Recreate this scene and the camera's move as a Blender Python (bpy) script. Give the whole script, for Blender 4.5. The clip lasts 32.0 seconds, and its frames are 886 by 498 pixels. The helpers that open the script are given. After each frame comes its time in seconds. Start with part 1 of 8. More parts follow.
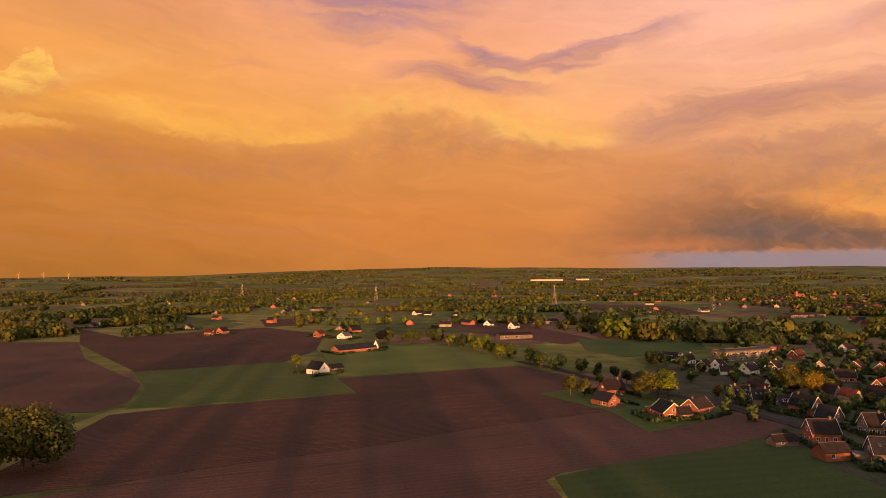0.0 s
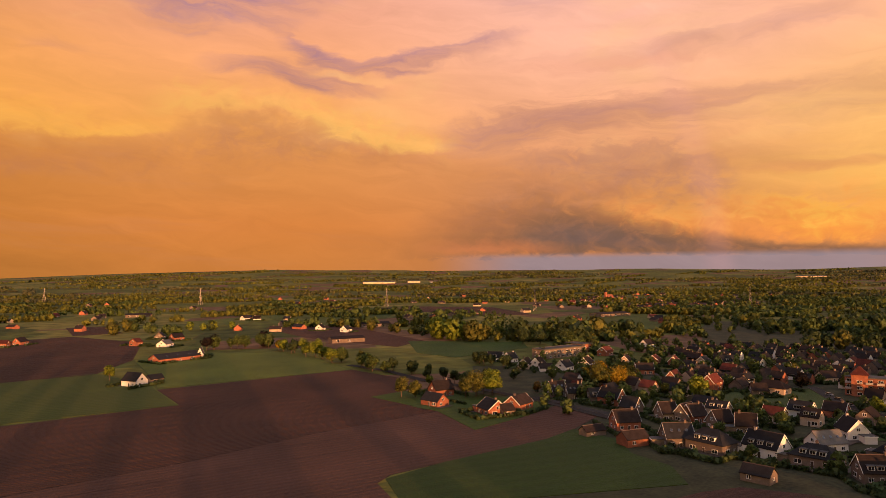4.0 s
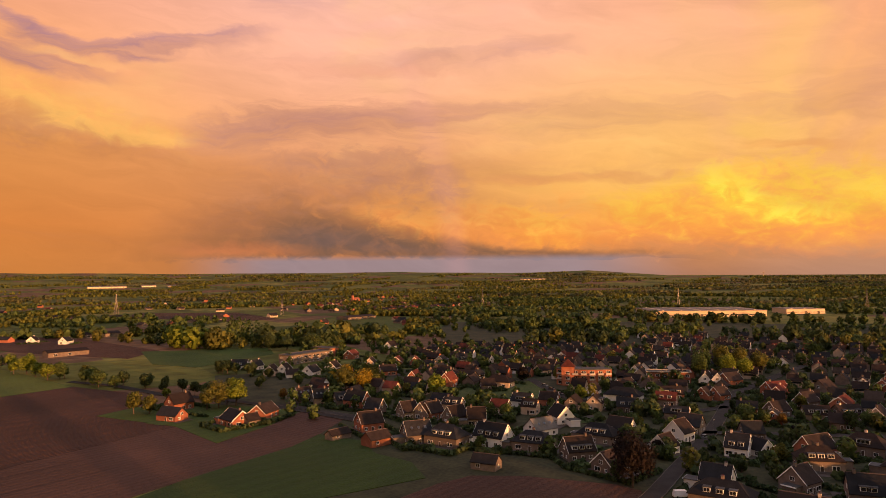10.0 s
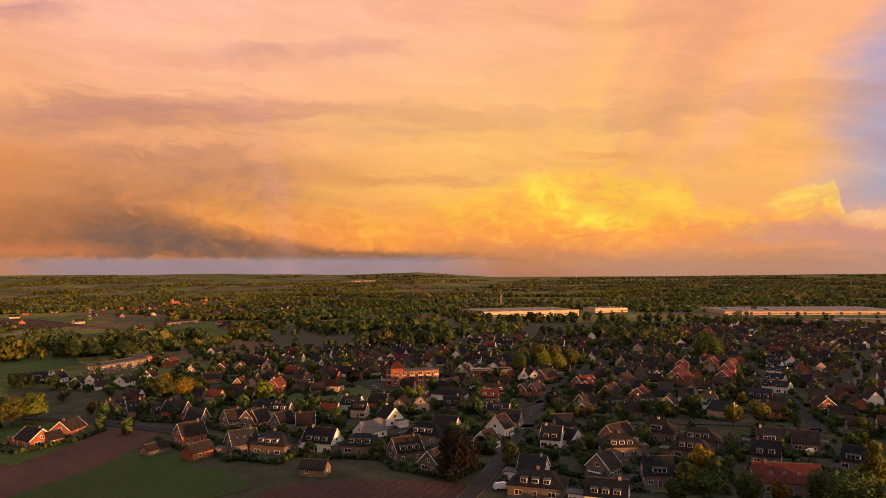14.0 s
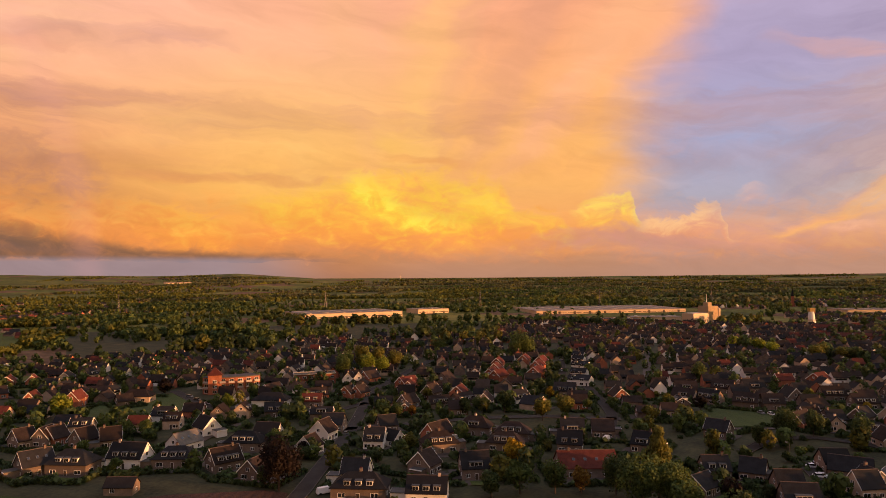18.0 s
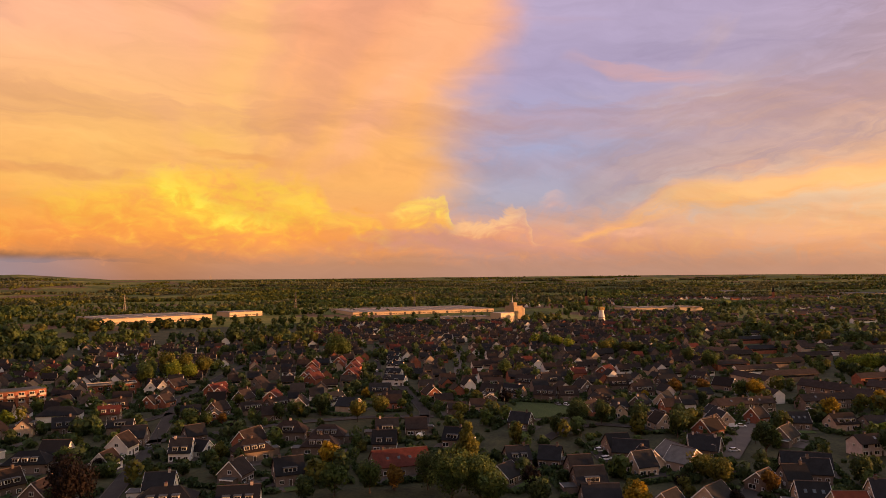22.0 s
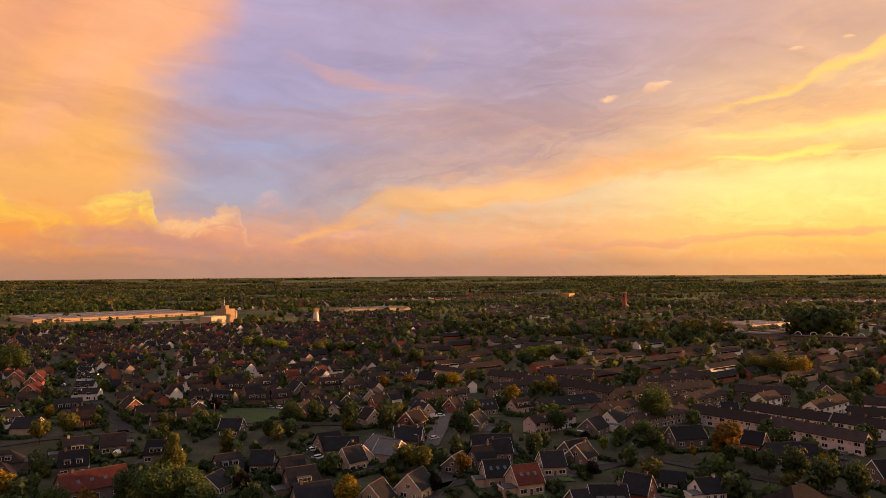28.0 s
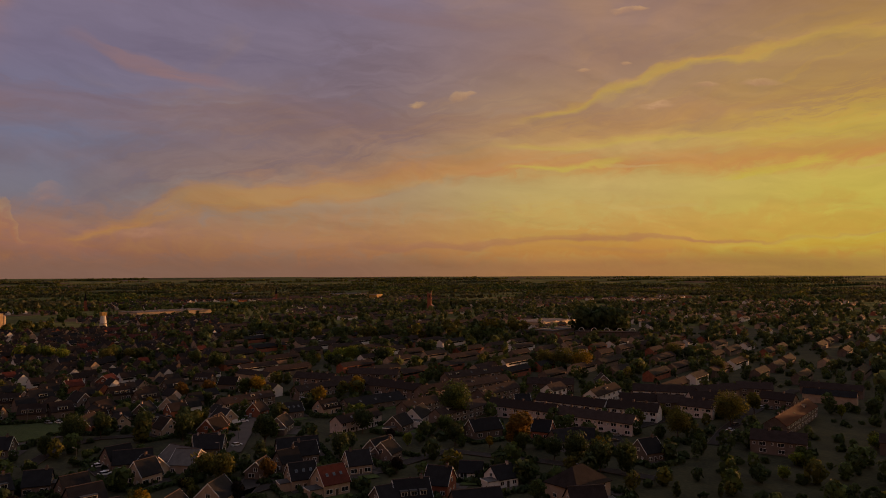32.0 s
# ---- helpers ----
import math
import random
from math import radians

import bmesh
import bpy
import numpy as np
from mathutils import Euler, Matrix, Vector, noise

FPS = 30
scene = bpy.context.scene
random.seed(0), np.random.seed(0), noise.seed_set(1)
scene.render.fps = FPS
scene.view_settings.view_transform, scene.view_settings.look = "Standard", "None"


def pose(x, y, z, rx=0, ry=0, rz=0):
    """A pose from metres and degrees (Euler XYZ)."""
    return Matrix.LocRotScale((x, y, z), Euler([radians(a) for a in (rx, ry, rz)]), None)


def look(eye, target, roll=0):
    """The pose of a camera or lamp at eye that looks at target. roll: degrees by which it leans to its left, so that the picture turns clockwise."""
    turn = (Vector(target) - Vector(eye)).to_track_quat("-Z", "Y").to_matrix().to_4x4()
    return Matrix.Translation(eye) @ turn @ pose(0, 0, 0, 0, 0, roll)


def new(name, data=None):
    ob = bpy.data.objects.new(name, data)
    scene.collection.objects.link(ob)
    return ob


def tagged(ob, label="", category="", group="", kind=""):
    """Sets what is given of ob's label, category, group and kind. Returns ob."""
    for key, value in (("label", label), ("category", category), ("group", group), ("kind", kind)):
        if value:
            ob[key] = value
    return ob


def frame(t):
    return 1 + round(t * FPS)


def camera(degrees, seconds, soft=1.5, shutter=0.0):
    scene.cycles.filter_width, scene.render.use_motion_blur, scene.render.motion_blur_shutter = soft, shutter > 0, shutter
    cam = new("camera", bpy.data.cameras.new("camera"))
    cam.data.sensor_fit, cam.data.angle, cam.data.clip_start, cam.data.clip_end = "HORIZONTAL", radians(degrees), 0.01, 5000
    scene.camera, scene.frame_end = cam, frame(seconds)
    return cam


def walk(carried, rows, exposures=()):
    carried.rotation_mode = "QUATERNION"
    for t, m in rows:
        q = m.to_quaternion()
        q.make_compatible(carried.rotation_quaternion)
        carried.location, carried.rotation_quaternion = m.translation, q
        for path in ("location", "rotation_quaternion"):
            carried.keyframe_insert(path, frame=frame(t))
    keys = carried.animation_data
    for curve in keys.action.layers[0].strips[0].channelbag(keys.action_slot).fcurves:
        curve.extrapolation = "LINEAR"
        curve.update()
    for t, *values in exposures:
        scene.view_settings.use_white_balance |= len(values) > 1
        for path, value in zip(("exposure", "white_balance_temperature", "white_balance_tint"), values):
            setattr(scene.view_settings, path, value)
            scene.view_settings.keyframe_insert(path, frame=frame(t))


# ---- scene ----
cam = camera(65.0, 32.0, soft=0.8)
PATH = [
    (0.0, pose(0.00, 0.00, 65.00, 91.952, 0.347, 4.125)),
    (1.0, pose(0.02, -0.49, 65.24, 91.985, 0.380, 0.590)),
    (2.0, pose(0.01, -0.97, 65.48, 92.015, 0.409, -2.935)),
    (3.0, pose(-0.01, -1.45, 65.72, 92.041, 0.434, -6.238)),
    (3.5, pose(-0.03, -1.68, 65.85, 92.053, 0.446, -7.899)),
    (5.5, pose(-0.19, -2.62, 66.34, 92.092, 0.484, -14.674)),
    (6.0, pose(-0.25, -2.85, 66.47, 92.100, 0.492, -16.329)),
    (7.0, pose(-0.38, -3.30, 66.72, 92.115, 0.505, -19.792)),
    (8.0, pose(-0.55, -3.75, 66.97, 92.126, 0.515, -23.226)),
    (9.0, pose(-0.75, -4.19, 67.21, 92.136, 0.523, -26.700)),
    (10.0, pose(-0.99, -4.62, 67.46, 92.143, 0.528, -30.121)),
    (11.0, pose(-1.25, -5.04, 67.70, 92.148, 0.530, -33.541)),
    (12.0, pose(-1.55, -5.44, 67.94, 92.152, 0.530, -37.072)),
    (13.0, pose(-1.88, -5.83, 68.17, 92.154, 0.527, -40.531)),
    (14.0, pose(-2.25, -6.20, 68.40, 92.154, 0.523, -43.998)),
    (14.5, pose(-2.44, -6.38, 68.51, 92.154, 0.520, -45.754)),
    (16.5, pose(-3.28, -7.04, 68.93, 92.150, 0.502, -52.857)),
    (17.0, pose(-3.51, -7.18, 69.03, 92.149, 0.497, -54.687)),
    (18.0, pose(-3.98, -7.46, 69.23, 92.146, 0.484, -58.351)),
    (19.0, pose(-4.48, -7.71, 69.41, 92.142, 0.470, -62.017)),
    (20.0, pose(-5.00, -7.92, 69.58, 92.137, 0.455, -65.802)),
    (21.0, pose(-5.53, -8.11, 69.74, 92.133, 0.438, -69.568)),
    (22.0, pose(-6.08, -8.26, 69.89, 92.129, 0.419, -73.353)),
    (23.0, pose(-6.64, -8.37, 70.03, 92.125, 0.400, -77.128)),
    (24.0, pose(-7.22, -8.45, 70.15, 92.121, 0.379, -80.935)),
    (25.0, pose(-7.79, -8.50, 70.25, 92.118, 0.358, -84.847)),
    (25.5, pose(-8.08, -8.51, 70.30, 92.117, 0.346, -86.790)),
    (27.5, pose(-9.24, -8.47, 70.44, 92.114, 0.300, -94.503)),
    (28.0, pose(-9.53, -8.43, 70.47, 92.114, 0.288, -96.482)),
    (29.0, pose(-10.10, -8.35, 70.51, 92.115, 0.263, -100.373)),
    (30.0, pose(-10.65, -8.23, 70.52, 92.118, 0.238, -104.326)),
    (31.0, pose(-11.19, -8.09, 70.52, 92.122, 0.213, -108.177)),
    (32.0, pose(-11.70, -7.93, 70.50, 92.128, 0.187, -112.162)),
]
FADE = [(0.0, 0.0), (30.2, 0.0), (31.0, -0.40), (31.5, -0.70), (32.0, -1.28)]
walk(cam, PATH, FADE)


# ---- sky, sun ----
SUN_AZ, SUN_EL = 169.4, 2.7          # degrees clockwise from +y, and above the horizon


def srgb(r, g, b):
    def lin(c):
        c /= 255
        return c / 12.92 if c <= 0.04045 else ((c + 0.055) / 1.055) ** 2.4
    return (lin(r), lin(g), lin(b), 1.0)


world = bpy.data.worlds.new("sunset_sky")
scene.world = world
world.use_nodes = True
wn, wl = world.node_tree.nodes, world.node_tree.links
wn.clear()


def wnode(kind, **props):
    n = wn.new(kind)
    for i, v in props.pop("ins", {}).items():
        if isinstance(v, bpy.types.NodeSocket):
            wl.new(v, n.inputs[i])
        else:
            n.inputs[i].default_value = v
    if "operation" in props:
        n.operation = props["operation"]
    if "data_type" in props:
        n.data_type = props["data_type"]
    if "interpolation_type" in props:
        n.interpolation_type = props["interpolation_type"]
    return n


def wmath(op, a, b=0.0):
    return wnode("ShaderNodeMath", operation=op, ins={0: a, 1: b}).outputs[0]


def wstep(value, lo, hi, smooth=True):
    n = wnode("ShaderNodeMapRange", interpolation_type="SMOOTHSTEP" if smooth else "LINEAR")
    n.clamp = False
    wl.new(value, n.inputs[0])
    n.inputs[1].default_value, n.inputs[2].default_value = lo, hi
    return n.outputs[0]


def wmix(fac, a, b, blend="MIX"):
    n = wn.new("ShaderNodeMix")
    n.data_type, n.blend_type = "RGBA", blend
    for i, v in ((0, fac), (6, a), (7, b)):
        if isinstance(v, bpy.types.NodeSocket):
            wl.new(v, n.inputs[i])
        else:
            n.inputs[i].default_value = v
    return n.outputs[2]


direction = wn.new("ShaderNodeTexCoord").outputs["Generated"]
xyz = wnode("ShaderNodeSeparateXYZ", ins={0: direction}).outputs
AZ = wmath("DEGREES", wmath("ARCTAN2", xyz[0], xyz[1]))
EL = wmath("DEGREES", wmath("ARCSINE", xyz[2]))
flat = wnode("ShaderNodeCombineXYZ", ins={0: AZ, 1: EL}).outputs[0]


# the air's turbulence bends every bank of cloud
def bend(scale_x, scale_y, amount_x, amount_y, detail, offset):
    m = wnode("ShaderNodeMapping", ins={0: flat})
    m.inputs["Scale"].default_value, m.inputs["Location"].default_value = (scale_x, scale_y, 1), (offset, offset, 0)
    n = wnode("ShaderNodeTexNoise", ins={0: m.outputs[0]})
    n.inputs["Scale"].default_value, n.inputs["Detail"].default_value = 1.0, detail
    v = wnode("ShaderNodeVectorMath", operation="SUBTRACT", ins={0: n.outputs["Color"], 1: (0.5, 0.5, 0.5)}).outputs[0]
    return wnode("ShaderNodeVectorMath", operation="MULTIPLY", ins={0: v, 1: (amount_x, amount_y, 0)}).outputs[0]


bent = wnode("ShaderNodeVectorMath", operation="ADD", ins={0: flat, 1: bend(0.07, 0.16, 7.0, 3.2, 3, 2.0)}).outputs[0]
bent = wnode("ShaderNodeVectorMath", operation="ADD", ins={0: bent, 1: bend(0.35, 0.7, 2.6, 1.3, 4, 5.0)}).outputs[0]


def wnoise(sx, sy, detail, rough, offset=0.0, turn=0.0, distortion=0.0, place=None):
    m = wnode("ShaderNodeMapping", ins={0: place or flat})
    m.vector_type = "TEXTURE"
    m.inputs["Scale"].default_value = (1 / sx, 1 / sy, 1)
    m.inputs["Rotation"].default_value = (0, 0, radians(-turn))
    m.inputs["Location"].default_value = (offset / sx, offset * 0.7 / sy, offset)
    n = wnode("ShaderNodeTexNoise", ins={0: m.outputs[0]})
    n.inputs["Scale"].default_value = 1.0
    n.inputs["Detail"].default_value, n.inputs["Roughness"].default_value = detail, rough
    n.inputs["Distortion"].default_value = distortion
    return n.outputs["Fac"]


soft_noise = wnoise(0.055, 0.13, 5, 0.55, 3.1, 0, 0.6)
streak_noise = wnoise(0.035, 0.30, 5, 0.6, 7.7, 4, 0.4)


def column(*stops):
    """The sky's colour by height above the horizon at one bearing."""
    r = wnode("ShaderNodeValToRGB", ins={0: wstep(EL, -2, 48, False)})
    e = r.color_ramp.elements
    while len(e) < len(stops):
        e.new(0.5)
    for k, (el, c) in zip(e, stops):
        k.position, k.color = (el + 2) / 50, srgb(*c)
    return r.outputs[0]


COLUMNS = (
    (-180, column((0, (255, 190, 80)), (4, (255, 222, 130)), (12, (250, 205, 120)), (24, (215, 165, 120)), (46, (226, 230, 250)))),
    (-135, column((0, (235, 150, 70)), (6, (235, 170, 90)), (14, (215, 160, 110)), (24, (180, 150, 135)), (46, (226, 230, 250)))),
    (-75, column((0, (160, 105, 60)), (5, (180, 115, 60)), (12, (215, 145, 80)), (22, (215, 150, 110)), (46, (176, 188, 226)))),
    (-32, column((0, (178, 112, 48)), (4, (198, 122, 52)), (9.5, (206, 130, 60)), (13, (240, 160, 76)), (17, (243, 162, 88)), (22, (236, 156, 104)), (46, (176, 188, 226)))),
    (-5, column((0, (204, 126, 60)), (4, (218, 132, 64)), (9, (224, 145, 78)), (12, (250, 172, 92)), (16, (250, 170, 112)), (22, (242, 166, 136)), (46, (176, 188, 226)))),
    (22, column((0, (186, 120, 76)), (4, (208, 132, 78)), (8, (218, 144, 94)), (12, (252, 176, 128)), (17, (255, 186, 154)), (22, (254, 188, 166)), (46, (176, 188, 226)))),
    (48, column((0, (180, 122, 88)), (3, (240, 154, 80)), (7, (255, 190, 98)), (12, (255, 191, 116)), (18, (255, 186, 142)), (23, (254, 180, 146)), (46, (206, 214, 244)))),
    (66, column((0, (184, 134, 106)), (3, (240, 162, 98)), (7, (255, 184, 106)), (12, (255, 184, 110)), (18, (255, 176, 122)), (23, (246, 168, 132)), (46, (206, 214, 244)))),
    (82, column((0, (186, 142, 126)), (3, (208, 160, 146)), (6, (176, 168, 182)), (10, (168, 168, 198)), (16, (178, 164, 196)), (23, (186, 168, 196)), (46, (226, 230, 250)))),
    (102, column((0, (200, 150, 124)), (3, (228, 184, 148)), (6, (236, 198, 160)), (10, (212, 178, 172)), (16, (182, 164, 186)), (23, (178, 162, 192)), (46, (226, 230, 250)))),
    (124, column((0, (250, 184, 92)), (3, (255, 222, 124)), (7, (255, 232, 150)), (12, (248, 208, 140)), (17, (205, 172, 156)), (23, (182, 160, 172)), (46, (226, 230, 250)))),
    (145, column((0, (255, 220, 72)), (3, (255, 246, 110)), (8, (255, 236, 124)), (14, (246, 208, 112)), (20, (206, 166, 124)), (26, (184, 154, 144)), (46, (226, 230, 250)))),
    (180, column((0, (255, 205, 95)), (4, (255, 228, 140)), (12, (250, 210, 125)), (24, (215, 165, 120)), (46, (226, 230, 250)))),
)
sky = COLUMNS[0][1]
bent_at = wnode("ShaderNodeSeparateXYZ", ins={0: bent}).outputs
edge_of_blue = wmath("SUBTRACT", bent_at[0], wmath("MULTIPLY", wmath("MAXIMUM", wmath("SUBTRACT", EL, 10.0), 0.0), 0.42))
for (a, _), (b, ramp) in zip(COLUMNS, COLUMNS[1:]):
    # the orange veil ends along a slanting edge where the blue begins
    sky = wmix(wstep(edge_of_blue, 69.5, 77.5) if (a, b) == (66, 82) else wstep(AZ, a, b), sky, ramp)

# thin veils of cloud over everything
sky = wmix(wmath("MULTIPLY", wstep(streak_noise, 0.50, 0.72), 0.18), sky, srgb(196, 136, 104))
sky = wmix(wmath("MULTIPLY", wmath("MULTIPLY", wstep(soft_noise, 0.54, 0.75), wstep(EL, 5, 11)), 0.30), sky, srgb(255, 202, 128))
wisp_noise = wnoise(0.09, 0.42, 7, 0.64, 6.1, 8, 0.8, bent)
firm = wnode("ShaderNodeVectorMath", operation="ADD", ins={0: flat, 1: bend(0.3, 0.5, 1.1, 0.8, 5, 8.0)}).outputs[0]
PLACE = {"streak": bent, "puff": firm, "wisp": firm}
# how wide, how high, how detailed the texture of each kind of cloud is
WEAVE = {"streak": (0.16, 0.95, 6, 0.62, 0.5), "puff": (0.50, 0.80, 8, 0.60, 0.7), "wisp": (0.34, 1.7, 6, 0.66, 0.9)}


def bank_group():
    """The nodes of a cloud bank, shared by all banks."""
    g = bpy.data.node_groups.new("cloud_bank", "ShaderNodeTree")
    for name, sort in (("Sky", "Color"), ("Height", "Float"), ("Line", "Color"), ("Low", "Color"), ("High", "Color"), ("Much", "Float"), ("Base", "Float"), ("Top", "Float"), ("Rag", "Float"), ("Weave", "Float")):
        g.interface.new_socket(name, in_out="INPUT", socket_type="NodeSocket" + sort)
    g.interface.new_socket("Sky", in_out="OUTPUT", socket_type="NodeSocketColor")
    n, l = g.nodes, g.links
    src = n.new("NodeGroupInput").outputs

    def node(type_name, outs, *ins):
        k = n.new(type_name)
        for i, v in enumerate(ins):
            if isinstance(v, bpy.types.NodeSocket):
                l.new(v, k.inputs[i])
            elif v is not None:
                k.inputs[i].default_value = v
        return k.outputs[outs], k

    def calc(op, a, b=0.0):
        out, k = node("ShaderNodeMath", 0, a, b)
        k.operation = op
        return out

    def step(v, lo, hi):
        out, k = node("ShaderNodeMapRange", 0, v, lo, hi)
        k.interpolation_type, k.clamp = "SMOOTHSTEP", False
        return out

    def blend(fac, a, b):
        k = n.new("ShaderNodeMix")
        k.data_type = "RGBA"
        for i, v in ((0, fac), (6, a), (7, b)):
            l.new(v, k.inputs[i])
        return k.outputs[2]

    rgb = node("ShaderNodeSeparateColor", 0, src["Line"])[1].outputs
    d = calc("DIVIDE", calc("SUBTRACT", src["Height"], rgb[1]), calc("MAXIMUM", calc("SUBTRACT", rgb[0], rgb[1]), 0.003))
    f = calc("SUBTRACT", src["Weave"], 0.5)
    fr = calc("MULTIPLY", f, src["Rag"])
    foot = step(calc("ADD", d, calc("MULTIPLY", fr, 1.2)), 0.0, src["Base"])
    head = step(calc("ADD", d, calc("MULTIPLY", fr, 3.0)), 1.0, calc("SUBTRACT", 1.0, src["Top"]))
    grain = calc("ADD", calc("MULTIPLY", step(src["Weave"], 0.26, 0.70), 0.55), 0.55)
    tone = step(calc("ADD", d, calc("MULTIPLY", f, 2.2)), 0.05, 0.95)
    fac = calc("MULTIPLY", calc("MULTIPLY", foot, head), calc("MULTIPLY", calc("MAXIMUM", rgb[2], 0.0), calc("MULTIPLY", grain, src["Much"])))
    l.new(blend(calc("MINIMUM", fac, 1.0), src["Sky"], blend(tone, src["Low"], src["High"])), n.new("NodeGroupOutput").inputs[0])
    return g


BANK = bank_group()
WOVEN = {"streak": [(-3, 0), (3, 1), (11, 0), (15, 1), (-14, 0)], "puff": [(0, 0), (0, 1), (0, 1.5)], "wisp": [(5, 0), (12, 1)]}
for kind, rows in WOVEN.items():
    sx, sy, detail, rough, twist = WEAVE[kind]
    WOVEN[kind] = [(turn, odd, wnoise(sx, sy, detail, rough, 3.3 + 5.1 * i, -turn, twist, PLACE[kind])) for i, (turn, odd) in enumerate(rows)]
SHIFTED = {kind: wnode("ShaderNodeMapping", ins={0: PLACE[kind], 1: (0.01, 0.0, 0.0)}).outputs[0] for kind in WEAVE}
ALONG = {kind: wnode("ShaderNodeSeparateXYZ", ins={0: SHIFTED[kind]}).outputs for kind in WEAVE}
HEIGHT = {kind: wmath("DIVIDE", wmath("ADD", ALONG[kind][1], 5.0), 40.0) for kind in WEAVE}
seed_of_bank = 0.0


def bank(line, low, high, much, soft, rag, kind):
    """One bank of cloud. line: bearing, top, base and strength along it; its texture runs with it. low, high: colours at base and top. soft: how
    gently base and top fade, as shares of its depth. rag: how ragged it is."""
    global sky, seed_of_bank
    seed_of_bank += 3.7
    a0, a1 = line[0][0], line[-1][0]
    r = wnode("ShaderNodeValToRGB", ins={0: wstep(ALONG[kind][0], a0, a1, False)})
    r.color_ramp.interpolation = "CARDINAL"
    e = r.color_ramp.elements
    while len(e) < len(line):
        e.new(0.5)
    for k, (az, top, base, strength) in zip(e, line):
        k.position, k.color = (az - a0) / (a1 - a0), ((top + 5) / 40, (base + 5) / 40, strength, 1)
    tilt = math.degrees(math.atan2(line[-2][1] + line[-2][2] - line[1][1] - line[1][2], 2 * max(line[-2][0] - line[1][0], 1)))
    weave = min(WOVEN[kind], key=lambda w: abs(w[0] - tilt) + 3 * abs((seed_of_bank + w[1]) % 2 - 1))[2]
    g = wn.new("ShaderNodeGroup")
    g.node_tree = BANK
    for i, v in enumerate((sky, HEIGHT[kind], r.outputs[0], srgb(*low), srgb(*high), much, soft[0], soft[1], rag, weave)):
        if isinstance(v, bpy.types.NodeSocket):
            wl.new(v, g.inputs[i])
        else:
            g.inputs[i].default_value = v
    sky = g.outputs[0]


# shafts of light and falling rain spread upwards from the great cumulus
spread = wnode("ShaderNodeSeparateXYZ", ins={0: wnode("ShaderNodeVectorMath", operation="SUBTRACT", ins={0: bent, 1: (53.4, -4.3, 0)}).outputs[0]}).outputs
lean = wmath("DEGREES", wmath("ARCTAN2", spread[0], spread[1]))
reach = wnode("ShaderNodeVectorMath", operation="LENGTH", ins={0: wnode("ShaderNodeCombineXYZ", ins={0: spread[0], 1: spread[1]}).outputs[0]}).outputs["Value"]
shaft = wnode("ShaderNodeTexNoise", ins={0: wnode("ShaderNodeCombineXYZ", ins={0: wmath("MULTIPLY", lean, 0.16), 1: wmath("MULTIPLY", reach, 0.05)}).outputs[0]})
shaft.inputs["Scale"].default_value, shaft.inputs["Detail"].default_value, shaft.inputs["Roughness"].default_value = 1.0, 4, 0.55
lean = wmath("ADD", lean, wmath("MULTIPLY", wmath("SUBTRACT", shaft.outputs["Fac"], 0.5), 9.0))
for lo, mid, hi, colour, much in ((-14, -6, 4, (250, 186, 128), 0.30), (2, 10, 20, (255, 196, 118), 0.45), (18, 28, 37, (222, 156, 126), 0.50), (12, 17, 22, (222, 160, 130), 0.25), (33, 39, 46, (255, 182, 134), 0.90)):
    k = wmath("MULTIPLY", wmath("MULTIPLY", wstep(lean, lo, mid), wstep(lean, hi, mid)), wmath("MULTIPLY", wmath("MULTIPLY", wstep(EL, 5, 13), wstep(AZ, 82, 76)), much))
    sky = wmix(k, sky, srgb(*colour))

# the rain curtain and the ragged top of the cloud in front of it
bank([(-36.7, 10.0, 6.2, 0.9), (-31.1, 11.1, 6.1, 0.9), (-25.7, 10.2, 5.9, 0.8), (-18.0, 10.0, 6.1, 0.7), (-12.6, 11.8, 6.2, 0.8), (-8.4, 13.9, 6.7, 0.8), (-3.3, 14.3, 7.1, 0.75), (2.8, 12.1, 7.5, 0.7), (8.7, 10.7, 7.3, 0.6), (14.7, 10.5, 6.6, 0.3)], (206, 130, 68), (190, 122, 82), 0.75, (0.8, 0.5), 0.3, "puff")
bank([(-38.7, 11.1, 9.7, 0.9), (-34.7, 11.6, 10.2, 0.9), (-31.1, 10.9, 10.2, 0.0)], (250, 164, 80), (255, 186, 96), 0.8, (0.4, 0.3), 0.5, "puff")
bank([(-30.4, 13.5, 11.3, 0.3), (-27.3, 13.9, 10.6, 0.9), (-20.6, 13.2, 9.9, 0.8), (-14.4, 12.2, 10.3, 0.8), (-10.8, 12.8, 11.2, 0.0)], (255, 184, 84), (254, 176, 80), 0.85, (0.2, 0.6), 0.35, "puff")
bank([(-14.4, 14.2, 11.8, 0.0), (-10.8, 15.6, 12.4, 0.7), (-3.3, 15.2, 12.8, 0.5), (-0.5, 15.2, 11.2, 0.8), (5.1, 13.0, 9.8, 0.9), (9.6, 11.9, 9.9, 0.7), (11.8, 11.8, 10.3, 0.0)], (255, 196, 100), (254, 176, 98), 0.8, (0.3, 0.5), 0.45, "puff")
bank([(-11.7, 13.4, 8.5, 0.0), (-8.0, 13.9, 8.0, 0.6), (-3.3, 13.7, 7.8, 0.6), (2.8, 11.8, 8.4, 0.5), (8.7, 10.7, 8.7, 0.0)], (196, 124, 76), (176, 116, 92), 0.75, (0.7, 0.5), 0.4, "puff")
